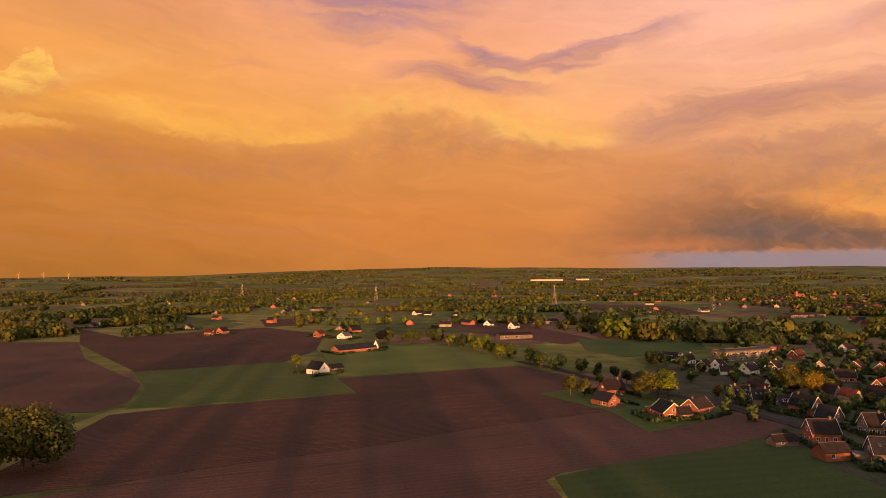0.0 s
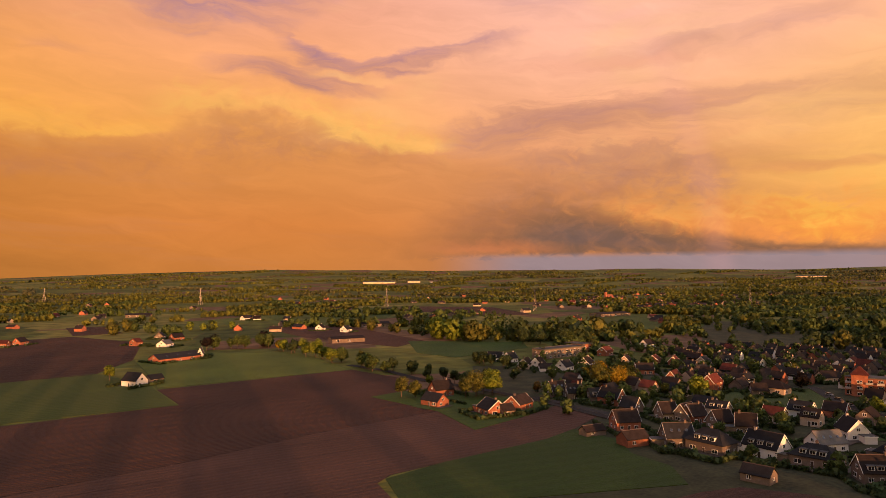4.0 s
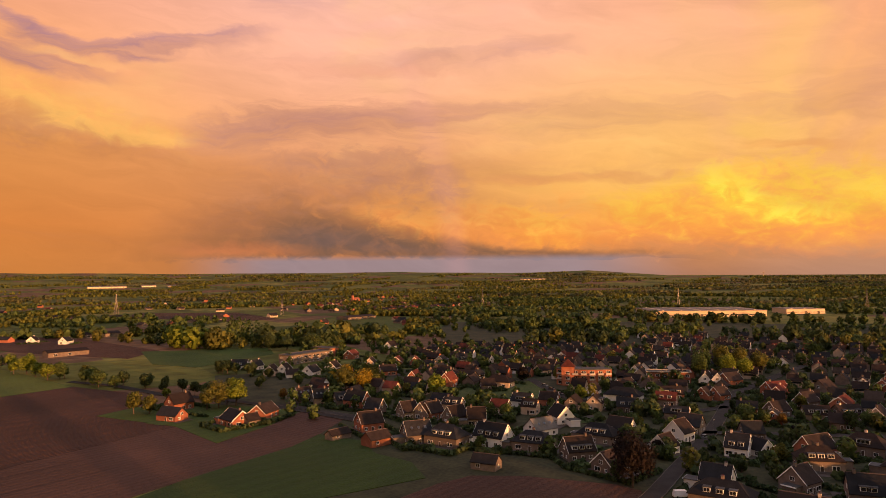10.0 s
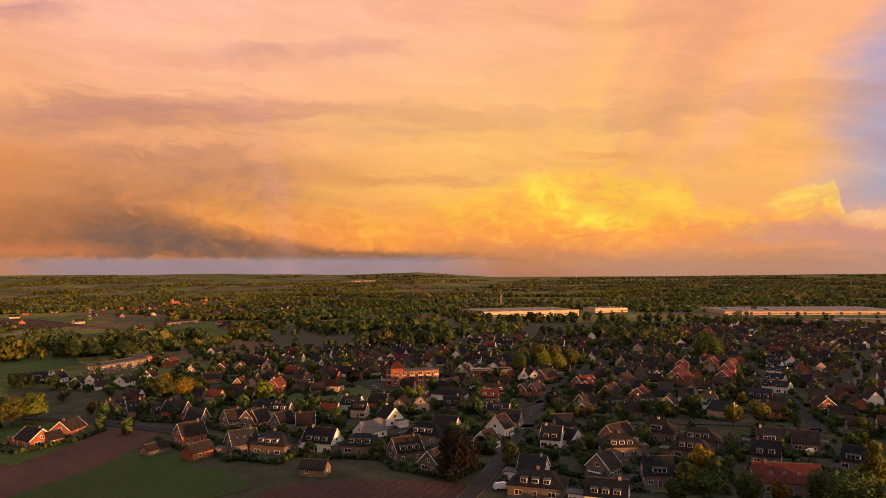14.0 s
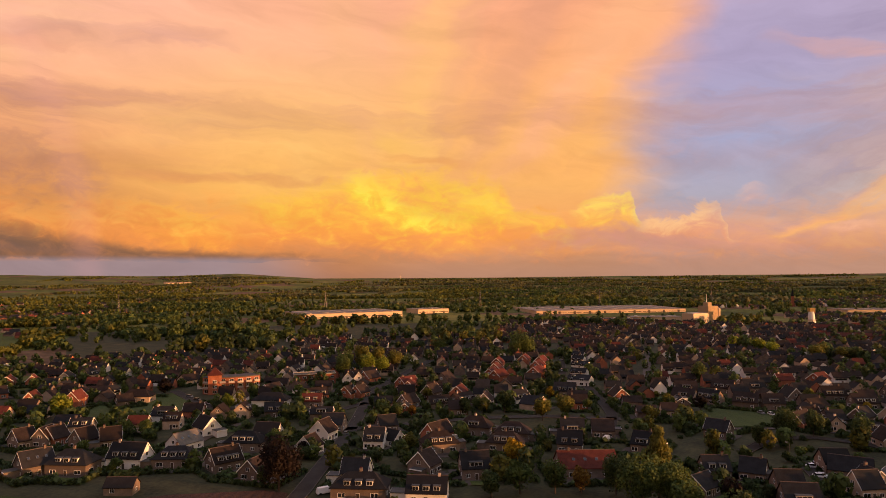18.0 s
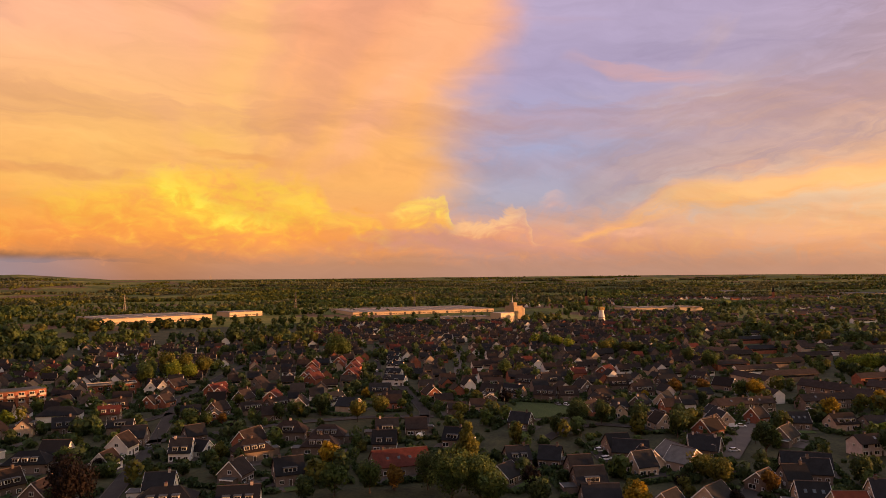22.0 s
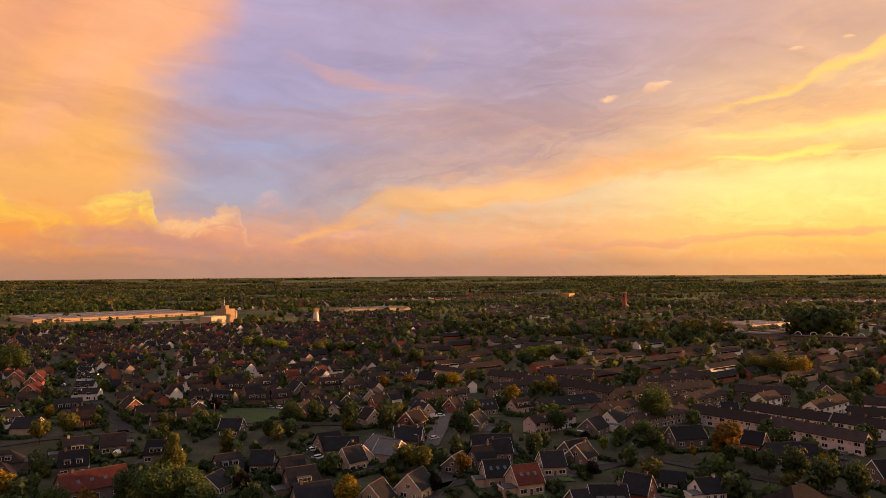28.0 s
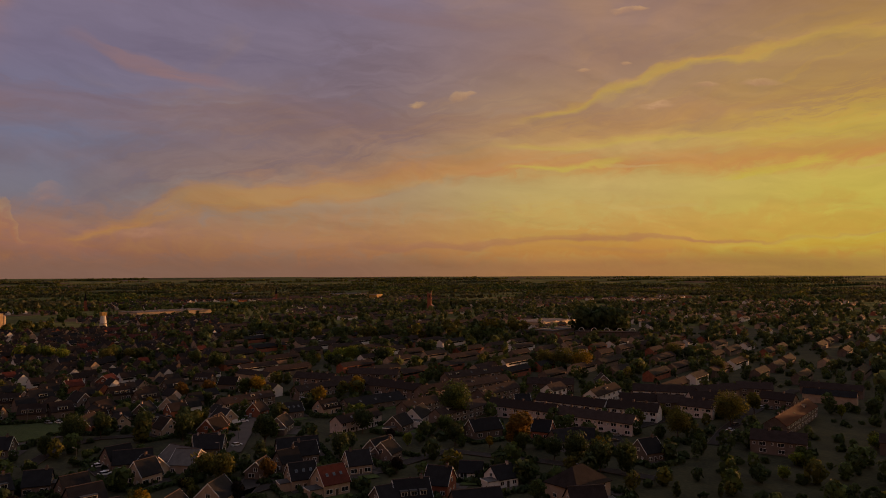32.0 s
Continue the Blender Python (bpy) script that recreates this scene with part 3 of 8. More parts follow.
# a single bright head at the curtain's edge
bank([(-40.6, 13.7, 10.2, 0.8), (-38.1, 14.2, 10.5, 0.9), (-36.1, 14.6, 10.8, 0.9), (-35.5, 15.6, 11.2, 1), (-34.6, 15.9, 11.8, 1), (-33.5, 15.2, 12.6, 1), (-33.1, 14.4, 12.8, 0.5), (-32.4, 14.1, 12.9, 0.0)], (214, 140, 82), (255, 196, 96), 0.95, (0.5, 0.1), 0.35, "puff")
bank([(-32.6, 13.6, 12.8, 0.0), (-30.4, 13.5, 12.1, 0.5), (-28.1, 13.5, 11.7, 0.6), (-25.7, 13.4, 12.1, 0.0)], (255, 186, 86), (255, 190, 92), 0.7, (0.5, 0.3), 0.5, "puff")

# the clear strip under the cloud bank, and the haze along the horizon
strip = wmath("MULTIPLY", wmath("MULTIPLY", wstep(AZ, 8, 17), wstep(AZ, 52, 40)), wmath("MULTIPLY", wstep(EL, 1.75, 1.15), 0.88))
sky = wmix(strip, sky, srgb(154, 136, 142))
sky = wmix(wmath("MULTIPLY", wmath("MULTIPLY", wstep(EL, 2.6, 0.2), wstep(AZ, 48, 60)), 0.55), sky, srgb(186, 138, 112))

# towards the sun the whole sky is brighter
warm = wstep(AZ, 92, 134)
sky = wmix(warm, sky, wmix(1.0, sky, (1.30, 1.14, 1.02, 1), "MULTIPLY"))

# faint mottling, and a trace of rainbow 42 degrees round the point opposite the sun
mottle = wnode("ShaderNodeMapRange", ins={0: wisp_noise, 1: 0.3, 2: 0.7, 3: 0.93, 4: 1.09}).outputs[0]
sky = wmix(1.0, sky, wnode("ShaderNodeCombineColor", ins={0: mottle, 1: mottle, 2: mottle}).outputs[0], "MULTIPLY")
aa = radians(SUN_AZ + 180)
opposite = (math.sin(aa) * math.cos(radians(SUN_EL)), math.cos(aa) * math.cos(radians(SUN_EL)), -math.sin(radians(SUN_EL)))
ring = wmath("DEGREES", wmath("ARCCOSINE", wnode("ShaderNodeVectorMath", operation="DOT_PRODUCT", ins={0: direction, 1: opposite}).outputs["Value"]))
bow = wmath("MULTIPLY", wmath("MULTIPLY", wstep(ring, 40.2, 42.0), wstep(ring, 43.6, 42.2)), wmath("MULTIPLY", wstep(AZ, 10, 20), 0.10))
sky = wmix(bow, sky, srgb(255, 176, 170))

# the glow round the sun itself, behind the camera
near_sun = wmath("SUBTRACT", 180.0, ring)
glow = wmath("MULTIPLY", wstep(near_sun, 20, 2), 6.0)
bright = wmath("ADD", glow, 1.0)
sky = wmix(1.0, sky, wnode("ShaderNodeCombineColor", ins={0: bright, 1: bright, 2: bright}).outputs[0], "MULTIPLY")

# high above, the plain evening sky
air = wn.new("ShaderNodeTexSky")
air.sky_type, air.sun_disc = "NISHITA", False
air.sun_elevation, air.sun_rotation = radians(SUN_EL), radians(SUN_AZ)
above = wmix(1.0, air.outputs[0], (0.20, 0.20, 0.20, 1), "MULTIPLY")
sky = wmix(wmath("MULTIPLY", wstep(EL, 48, 85), 0.6), sky, above)
back = wn.new("ShaderNodeBackground")
wl.new(sky, back.inputs[0])
back.inputs[1].default_value = 1.0
wl.new(back.outputs[0], wn.new("ShaderNodeOutputWorld").inputs[0])

sun = new("sun", bpy.data.lights.new("sun", "SUN"))
sun.data.energy, sun.data.angle, sun.data.color = 9.0, radians(0.6), (1.0, 0.42, 0.16)
sa, se = radians(SUN_AZ), radians(SUN_EL)
sun.matrix_world = look((0, 0, 300), (-math.sin(sa) * math.cos(se), -math.cos(sa) * math.cos(se), 300 - math.sin(se)))

# ---- materials ----
MATS = {}


def make(name, colour, rough=0.85, vary=0.25, scale=0.3, fine=6.0, bump=0.3, metal=0.0, island=False, coat=0.0, tint=None):
    """A procedural surface: base colour, broad stains, fine grain and relief; pieces vary by object or by island."""
    m = bpy.data.materials.new(name)
    m.use_nodes = True
    n, l = m.node_tree.nodes, m.node_tree.links
    p = n["Principled BSDF"]
    p.inputs["Roughness"].default_value, p.inputs["Metallic"].default_value = rough, metal
    p.inputs["Specular IOR Level"].default_value = 0.25 + coat
    pos = n.new("ShaderNodeNewGeometry").outputs["Position"]

    def tex(s, detail):
        t = n.new("ShaderNodeTexNoise")
        l.new(pos, t.inputs["Vector"])
        t.inputs["Scale"].default_value, t.inputs["Detail"].default_value = s, detail
        return t.outputs["Fac"]

    broad, grain = tex(scale, 4), tex(fine, 3)
    dark = tuple(c * (1 - vary) for c in colour)
    light = tuple(min(1, c * (1 + vary)) for c in (tint or colour))
    r = n.new("ShaderNodeValToRGB")
    r.color_ramp.elements[0].position, r.color_ramp.elements[1].position = 0.3, 0.7
    r.color_ramp.elements[0].color, r.color_ramp.elements[1].color = (*dark, 1), (*light, 1)
    a = n.new("ShaderNodeMath")
    a.operation = "MULTIPLY_ADD"
    l.new(grain, a.inputs[0])
    a.inputs[1].default_value = 0.45
    b = n.new("ShaderNodeMath")
    b.operation = "MULTIPLY_ADD"
    l.new(broad, b.inputs[0])
    b.inputs[1].default_value, b.inputs[2].default_value = 0.6, -0.12
    l.new(b.outputs[0], a.inputs[2])
    src = a.outputs[0]
    rnd = n.new("ShaderNodeNewGeometry").outputs["Random Per Island"] if island else n.new("ShaderNodeObjectInfo").outputs["Random"]
    c = n.new("ShaderNodeMath")
    c.operation = "MULTIPLY_ADD"
    l.new(rnd, c.inputs[0])
    c.inputs[1].default_value = 0.36 if island else 0.3
    c.inputs[2].default_value = -0.18 if island else -0.15
    d = n.new("ShaderNodeMath")
    l.new(src, d.inputs[0])
    l.new(c.outputs[0], d.inputs[1])
    l.new(d.outputs[0], r.inputs[0])
    l.new(r.outputs[0], p.inputs["Base Color"])
    if bump:
        bn = n.new("ShaderNodeBump")
        bn.inputs["Strength"].default_value, bn.inputs["Distance"].default_value = bump, 0.15
        l.new(src, bn.inputs["Height"])
        l.new(bn.outputs[0], p.inputs["Normal"])
    MATS[name] = m
    return m


def leaf(name, colour, tint):
    """Foliage: every clump its own shade, with some light passing through."""
    m = make(name, colour, 0.8, 0.30, 0.12, 1.2, 0.0, island=True, tint=tint)
    n, l = m.node_tree.nodes, m.node_tree.links
    p = n["Principled BSDF"]
    t = n.new("ShaderNodeBsdfTranslucent")
    l.new(p.inputs["Base Color"].links[0].from_socket, t.inputs[0])
    x = n.new("ShaderNodeMixShader")
    x.inputs[0].default_value = 0.42
    l.new(p.outputs[0], x.inputs[1])
    l.new(t.outputs[0], x.inputs[2])
    l.new(x.outputs[0], n["Material Output"].inputs[0])
    return m


make("brick_brown", (0.155, 0.120, 0.100), 0.9, 0.35, 0.5, 9, 0.4)
make("brick_red", (0.27, 0.10, 0.06), 0.9, 0.35, 0.5, 9, 0.4)
make("brick_buff", (0.40, 0.31, 0.23), 0.9, 0.25, 0.5, 9, 0.4)
make("brick_pale", (0.52, 0.44, 0.40), 0.9, 0.25, 0.5, 9, 0.4)
make("render_white", (0.64, 0.62, 0.59), 0.8, 0.10, 0.6, 7, 0.2)
make("roof_dark", (0.018, 0.018, 0.020), 0.75, 0.35, 0.5, 5, 0.5, coat=-0.17)
make("roof_brown", (0.025, 0.018, 0.016), 0.75, 0.40, 0.5, 5, 0.5, coat=-0.17)
make("roof_red", (0.085, 0.024, 0.017), 0.75, 0.35, 0.5, 5, 0.5, coat=-0.17)
make("roof_weathered", (0.040, 0.029, 0.026), 0.85, 0.35, 0.5, 5, 0.5, coat=-0.17)
make("roof_grey", (0.10, 0.095, 0.09), 0.7, 0.30, 0.5, 5, 0.5, coat=-0.17)
make("ridge_tile", (0.07, 0.05, 0.045), 0.75, 0.3, 0.5, 5, 0.3)
make("white_paint", (0.75, 0.74, 0.71), 0.5, 0.08, 0.8, 8, 0.1)
make("dark_glass", (0.02, 0.022, 0.026), 0.08, 0.2, 0.5, 3, 0.0, coat=0.5)
make("dark_door", (0.06, 0.045, 0.035), 0.55, 0.3, 0.6, 6, 0.2)
make("roof_pale", (0.27, 0.21, 0.17), 0.95, 0.2, 0.05, 1.5, 0.1, coat=-0.2)
make("ochre_and_lit_gold", (0.42, 0.27, 0.08), 0.7, 0.2, 0.4, 5, 0.2)
make("bitumen", (0.07, 0.068, 0.066), 0.85, 0.3, 0.4, 4, 0.3)
make("steel", (0.16, 0.15, 0.15), 0.45, 0.2, 0.4, 5, 0.1, metal=0.7)
make("steel_sheet", (0.48, 0.37, 0.25), 0.5, 0.12, 0.05, 2, 0.1)
make("tan_render", (0.34, 0.25, 0.15), 0.85, 0.2, 0.15, 3, 0.2)
make("concrete", (0.36, 0.33, 0.30), 0.85, 0.2, 0.2, 4, 0.3)
make("asphalt", (0.050, 0.044, 0.040), 0.95, 0.3, 0.15, 3, 0.3, coat=-0.2)
make("paving", (0.085, 0.068, 0.058), 0.9, 0.3, 0.2, 3, 0.3)
make("timber", (0.11, 0.07, 0.05), 0.8, 0.35, 0.6, 6, 0.4)
make("bark", (0.09, 0.065, 0.05), 0.95, 0.35, 1.0, 8, 0.6)
make("tyre", (0.02, 0.02, 0.02), 0.85, 0.2, 1, 8, 0.2)
for car_name, car_colour in (("car_white", (0.7, 0.7, 0.7)), ("car_grey", (0.16, 0.17, 0.18)), ("car_dark", (0.02, 0.022, 0.03)), ("car_red", (0.25, 0.02, 0.02))):
    make(car_name, car_colour, 0.3, 0.05, 0.5, 5, 0.0, coat=0.5)
leaf("leaf_green", (0.060, 0.094, 0.026), (0.105, 0.145, 0.038))
# foliage far off is paler than near green: distance haze put into the colour
leaf("leaf_plain_hazed", (0.100, 0.108, 0.048), (0.14, 0.14, 0.06))
leaf("leaf_far_hazed", (0.095, 0.110, 0.022), (0.150, 0.160, 0.028))
leaf("leaf_dark", (0.042, 0.068, 0.024), (0.072, 0.100, 0.034))
leaf("leaf_bright", (0.13, 0.18, 0.020), (0.23, 0.27, 0.032))
leaf("leaf_yellow", (0.22, 0.16, 0.012), (0.36, 0.25, 0.02))
leaf("leaf_orange", (0.17, 0.10, 0.02), (0.25, 0.15, 0.028))
leaf("leaf_copper", (0.012, 0.009, 0.008), (0.019, 0.012, 0.010))
# lighter than the near green, partly haze put into its colour
leaf("leaf_park", (0.100, 0.130, 0.045), (0.150, 0.175, 0.058))
leaf("leaf_ochre", (0.095, 0.105, 0.022), (0.155, 0.15, 0.028))


def earth(name, colour, tint, furrow, turn, depth=0.25, rows=1.0):
    """Field soil or turf: broad moisture stains, clods, and drill rows at their own spacing and bearing."""
    m = make(name, colour, 0.95, 0.25, 0.02, 0.8, 0.0, tint=tint)
    n, l = m.node_tree.nodes, m.node_tree.links
    p = n["Principled BSDF"]
    mp = n.new("ShaderNodeMapping")
    l.new(n.new("ShaderNodeNewGeometry").outputs["Position"], mp.inputs[0])
    mp.inputs["Rotation"].default_value = (0, 0, radians(-turn))
    w = n.new("ShaderNodeTexWave")
    w.bands_direction = "Y"
    l.new(mp.outputs[0], w.inputs[0])
    w.inputs["Scale"].default_value = 0.314 / furrow
    w.inputs["Distortion"].default_value, w.inputs["Detail"].default_value, w.inputs["Detail Scale"].default_value = 1.2, 3, 0.6
    k = n.new("ShaderNodeTexNoise")
    k.inputs["Scale"].default_value, k.inputs["Detail"].default_value = 1.4, 5
    l.new(n.new("ShaderNodeNewGeometry").outputs["Position"], k.inputs["Vector"])
    a = n.new("ShaderNodeMath")
    a.operation = "MULTIPLY_ADD"
    l.new(w.outputs["Fac"], a.inputs[0])
    a.inputs[1].default_value = rows
    c2 = n.new("ShaderNodeMath")
    c2.operation = "MULTIPLY"
    l.new(k.outputs["Fac"], c2.inputs[0])
    c2.inputs[1].default_value = 2.2
    l.new(c2.outputs[0], a.inputs[2])
    bn = n.new("ShaderNodeBump")
    bn.inputs["Strength"].default_value, bn.inputs["Distance"].default_value = 1.0, depth
    l.new(a.outputs[0], bn.inputs["Height"])
    l.new(bn.outputs[0], p.inputs["Normal"])
    col = p.inputs["Base Color"].links[0].from_socket
    # base colour up to 28% darker along the troughs between rows
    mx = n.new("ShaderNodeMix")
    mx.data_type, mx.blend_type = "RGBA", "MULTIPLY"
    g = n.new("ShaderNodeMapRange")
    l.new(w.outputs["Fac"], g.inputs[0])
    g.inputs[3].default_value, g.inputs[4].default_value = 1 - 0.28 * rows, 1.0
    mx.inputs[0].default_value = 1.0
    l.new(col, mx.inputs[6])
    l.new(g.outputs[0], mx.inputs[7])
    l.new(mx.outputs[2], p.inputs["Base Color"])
    return m


earth("soil", (0.056, 0.023, 0.014), (0.080, 0.033, 0.020), 2.2, 16, 0.35)
earth("soil_fine", (0.070, 0.031, 0.020), (0.096, 0.043, 0.028), 3.4, 22, 0.25, 0.7)
earth("turf", (0.032, 0.060, 0.007), (0.052, 0.080, 0.009), 7.0, 16, 0.2, 0.45)
earth("crop", (0.066, 0.088, 0.011), (0.098, 0.115, 0.014), 5.0, 14, 0.2, 0.6)
earth("lawn", (0.036, 0.056, 0.012), (0.056, 0.080, 0.016), 9.0, 40, 0.15, 0.4)


def countryside(name):
    """Far farmland: a patchwork of meadow, crop and ploughed fields about 150 m across, with rough edges."""
    m = bpy.data.materials.new(name)
    m.use_nodes = True
    n, l = m.node_tree.nodes, m.node_tree.links
    p = n["Principled BSDF"]
    p.inputs["Roughness"].default_value = 0.95
    p.inputs["Specular IOR Level"].default_value = 0.1
    pos = n.new("ShaderNodeNewGeometry").outputs["Position"]
    v = n.new("ShaderNodeTexVoronoi")
    v.feature, v.distance = "F1", "CHEBYCHEV"
    v.inputs["Scale"].default_value = 0.0078
    l.new(pos, v.inputs["Vector"])
    sep = n.new("ShaderNodeSeparateColor")
    l.new(v.outputs["Color"], sep.inputs[0])
    r = n.new("ShaderNodeValToRGB")
    r.color_ramp.interpolation = "CONSTANT"
    e = r.color_ramp.elements
    cols = ((0, (0.085, 0.092, 0.022)), (0.3, (0.12, 0.115, 0.026)), (0.5, (0.065, 0.072, 0.020)), (0.70, (0.13, 0.075, 0.042)), (0.86, (0.16, 0.14, 0.036)))
    while len(e) < len(cols):
        e.new(0.5)
    for k, (at, c) in zip(e, cols):
        k.position, k.color = at, (*c, 1)
    l.new(sep.outputs[0], r.inputs[0])
    t = n.new("ShaderNodeTexNoise")
    t.inputs["Scale"].default_value, t.inputs["Detail"].default_value = 0.05, 6
    l.new(pos, t.inputs["Vector"])
    g = n.new("ShaderNodeMapRange")
    l.new(t.outputs["Fac"], g.inputs[0])
    g.inputs[1].default_value, g.inputs[2].default_value, g.inputs[3].default_value, g.inputs[4].default_value = 0.3, 0.7, 0.6, 1.3
    mx = n.new("ShaderNodeMix")
    mx.data_type, mx.blend_type = "RGBA", "MULTIPLY"
    mx.inputs[0].default_value = 1.0
    l.new(r.outputs[0], mx.inputs[6])
    l.new(g.outputs[0], mx.inputs[7])
    l.new(mx.outputs[2], p.inputs["Base Color"])
    bn = n.new("ShaderNodeBump")
    bn.inputs["Strength"].default_value, bn.inputs["Distance"].default_value = 1.0, 5.0
    l.new(t.outputs["Fac"], bn.inputs["Height"])
    l.new(bn.outputs[0], p.inputs["Normal"])
    MATS[name] = m


countryside("farmland")
make("garden", (0.020, 0.029, 0.010), 0.95, 0.55, 0.09, 0.7, 0.7, tint=(0.042, 0.040, 0.016))

# ---- building helpers ----
def mesh(name, verts, faces, mats, idx=None):
    me = bpy.data.meshes.new(name)
    me.from_pydata([tuple(v) for v in verts], [], faces)
    for m in mats:
        me.materials.append(MATS[m])
    if idx is not None:
        me.polygons.foreach_set("material_index", idx)
    return me


def part(name, me, parent, m=None, label=""):
    ob = new(name, me)
    ob.parent = parent
    if m is not None:
        ob.matrix_basis = m
    return tagged(ob, label) if label else ob


def thing(name, m, label, category, group="", kind=""):
    ob = new(name)
    ob.matrix_basis = m
    ob.empty_display_size = 0.5
    return tagged(ob, label, category, group, kind)


class Shape:
    """Gathers boxes, prisms and slabs into one mesh."""

    def __init__(self):
        self.v, self.f, self.i = [], [], []

    def add(self, verts, faces, mat=0):
        k = len(self.v)
        self.v += [tuple(v) for v in verts]
        self.f += [tuple(a + k for a in f) for f in faces]
        self.i += [mat] * len(faces)
        return self

    def box(self, x0, y0, z0, x1, y1, z1, mat=0):
        return self.add([(x0, y0, z0), (x1, y0, z0), (x1, y1, z0), (x0, y1, z0), (x0, y0, z1), (x1, y0, z1), (x1, y1, z1), (x0, y1, z1)],
                        [(3, 2, 1, 0), (4, 5, 6, 7), (0, 1, 5, 4), (1, 2, 6, 5), (2, 3, 7, 6), (3, 0, 4, 7)], mat)

    def prism(self, ring, x0, x1, mat=0):
        """A ring of (y, z) drawn out along x."""
        n = len(ring)
        return self.add([(x0, y, z) for y, z in ring] + [(x1, y, z) for y, z in ring],
                        [tuple(range(n))[::-1], tuple(range(n, 2 * n))] + [(i, (i + 1) % n, n + (i + 1) % n, n + i) for i in range(n)], mat)

    def column(self, ring, z0, z1, mat=0, top=1.0):
        """A ring of (x, y) drawn up from z0 to z1, tapering to top."""
        n = len(ring)
        cx, cy = sum(p[0] for p in ring) / n, sum(p[1] for p in ring) / n
        return self.add([(x, y, z0) for x, y in ring] + [(cx + (x - cx) * top, cy + (y - cy) * top, z1) for x, y in ring],
                        [tuple(range(n))[::-1], tuple(range(n, 2 * n))] + [(i, (i + 1) % n, n + (i + 1) % n, n + i) for i in range(n)], mat)

    def tube(self, x, y, r, z0, z1, n=8, mat=0, top=1.0):
        return self.column([(x + r * math.cos(a * math.tau / n), y + r * math.sin(a * math.tau / n)) for a in range(n)], z0, z1, mat, top)

    def beam(self, a, b, r, mat=0):
        a, b = Vector(a), Vector(b)
        q = (b - a).to_track_quat("Z", "Y")
        ring = [a + q @ Vector((sx * r, sy * r, 0)) for sx, sy in ((-1, -1), (1, -1), (1, 1), (-1, 1))]
        return self.add(ring + [p + (b - a) for p in ring], [(3, 2, 1, 0), (4, 5, 6, 7)] + [(i, (i + 1) % 4, 4 + (i + 1) % 4, 4 + i) for i in range(4)], mat)

    def mesh(self, name, *mats):
        return mesh(name, self.v, self.f, mats, self.i)


HILLS = ((-60, -3), (-26, -4), (-19, 2), (-10, 8), (-3, 9.5), (10, 6), (27, 6.5), (35, 2.5), (42, 5.5), (48, -3), (60, -4.5), (75, -3.5), (95, -2), (160, -2), (300, -3))


def lift(x, y):
    """Height of the land: level round the camera, rising slowly to low hills on the skyline."""
    r = math.hypot(x, y)
    if r < 2200:
        return 0.0
    az = math.degrees(math.atan2(x, y))
    if az < -60:
        az += 360
    for (a, p), (b, q) in zip(HILLS, HILLS[1:]):
        if az <= b:
            px = p + (q - p) * (az - a) / (b - a)
            break
    k = (r - 2200) / 2700
    k = k * k * (1.8 - 0.8 * k)
    bumps = noise.noise(Vector((x / 500, y / 500, 3))) * 7 + noise.noise(Vector((x / 160, y / 160, 9))) * 2.5
    return k * (66 + 4.0 * px + bumps * (1.0 if -60 < az < 48 else 0.4)) - (0 if r < 4920 else 14)


HOUSE_SPOTS = []


# ---- ground ----
rings = [0, 60, 150, 300, 500, 750, 1000, 1300, 1700, 2200] + [2200 + 90 * i for i in range(1, 31)] + [4965]
SPOKES = 240
gv, gf, gi = [(0, 0, 0)], [], []
for r in rings[1:]:
    for s in range(SPOKES):
        a = s * math.tau / SPOKES
        x, y = r * math.sin(a), r * math.cos(a)
        gv.append((x, y, lift(x, y)))
for k in range(len(rings) - 1):
    for s in range(SPOKES):
        t = (s + 1) % SPOKES
        az = (s + 0.5) * 360 / SPOKES
        town = (12 < az < 160 and rings[k] < 1000 and not (az < 30 and rings[k] >= 500)) or rings[k] < 60
        gi.append(1 if town else 0)
        if k == 0:
            gf.append((0, 1 + t, 1 + s))
        else:
            o, i = 1 + k * SPOKES, 1 + (k - 1) * SPOKES
            gf.append((i + s, i + t, o + t, o + s))
ground = new("ground", mesh("ground", gv, gf, ("farmland", "garden"), gi))
tagged(ground, "flat farmland and village ground rising to low hills", "ground", kind="structure")


def sheet(name, points, mat, z, label, category="field"):
    """A field, lawn or yard: a thin slab with its own edges."""
    n = len(points)
    area = sum(points[i][0] * points[(i + 1) % n][1] - points[(i + 1) % n][0] * points[i][1] for i in range(n))
    if area < 0:
        points = points[::-1]
    v = [(x, y, z) for x, y in points] + [(x, y, z - 0.3) for x, y in points]
    f = [tuple(range(n))] + [(i, i + n, (i + 1) % n + n, (i + 1) % n) for i in range(n)]
    return tagged(new(name, mesh(name, v, f, (mat,))), label, category, kind="structure")


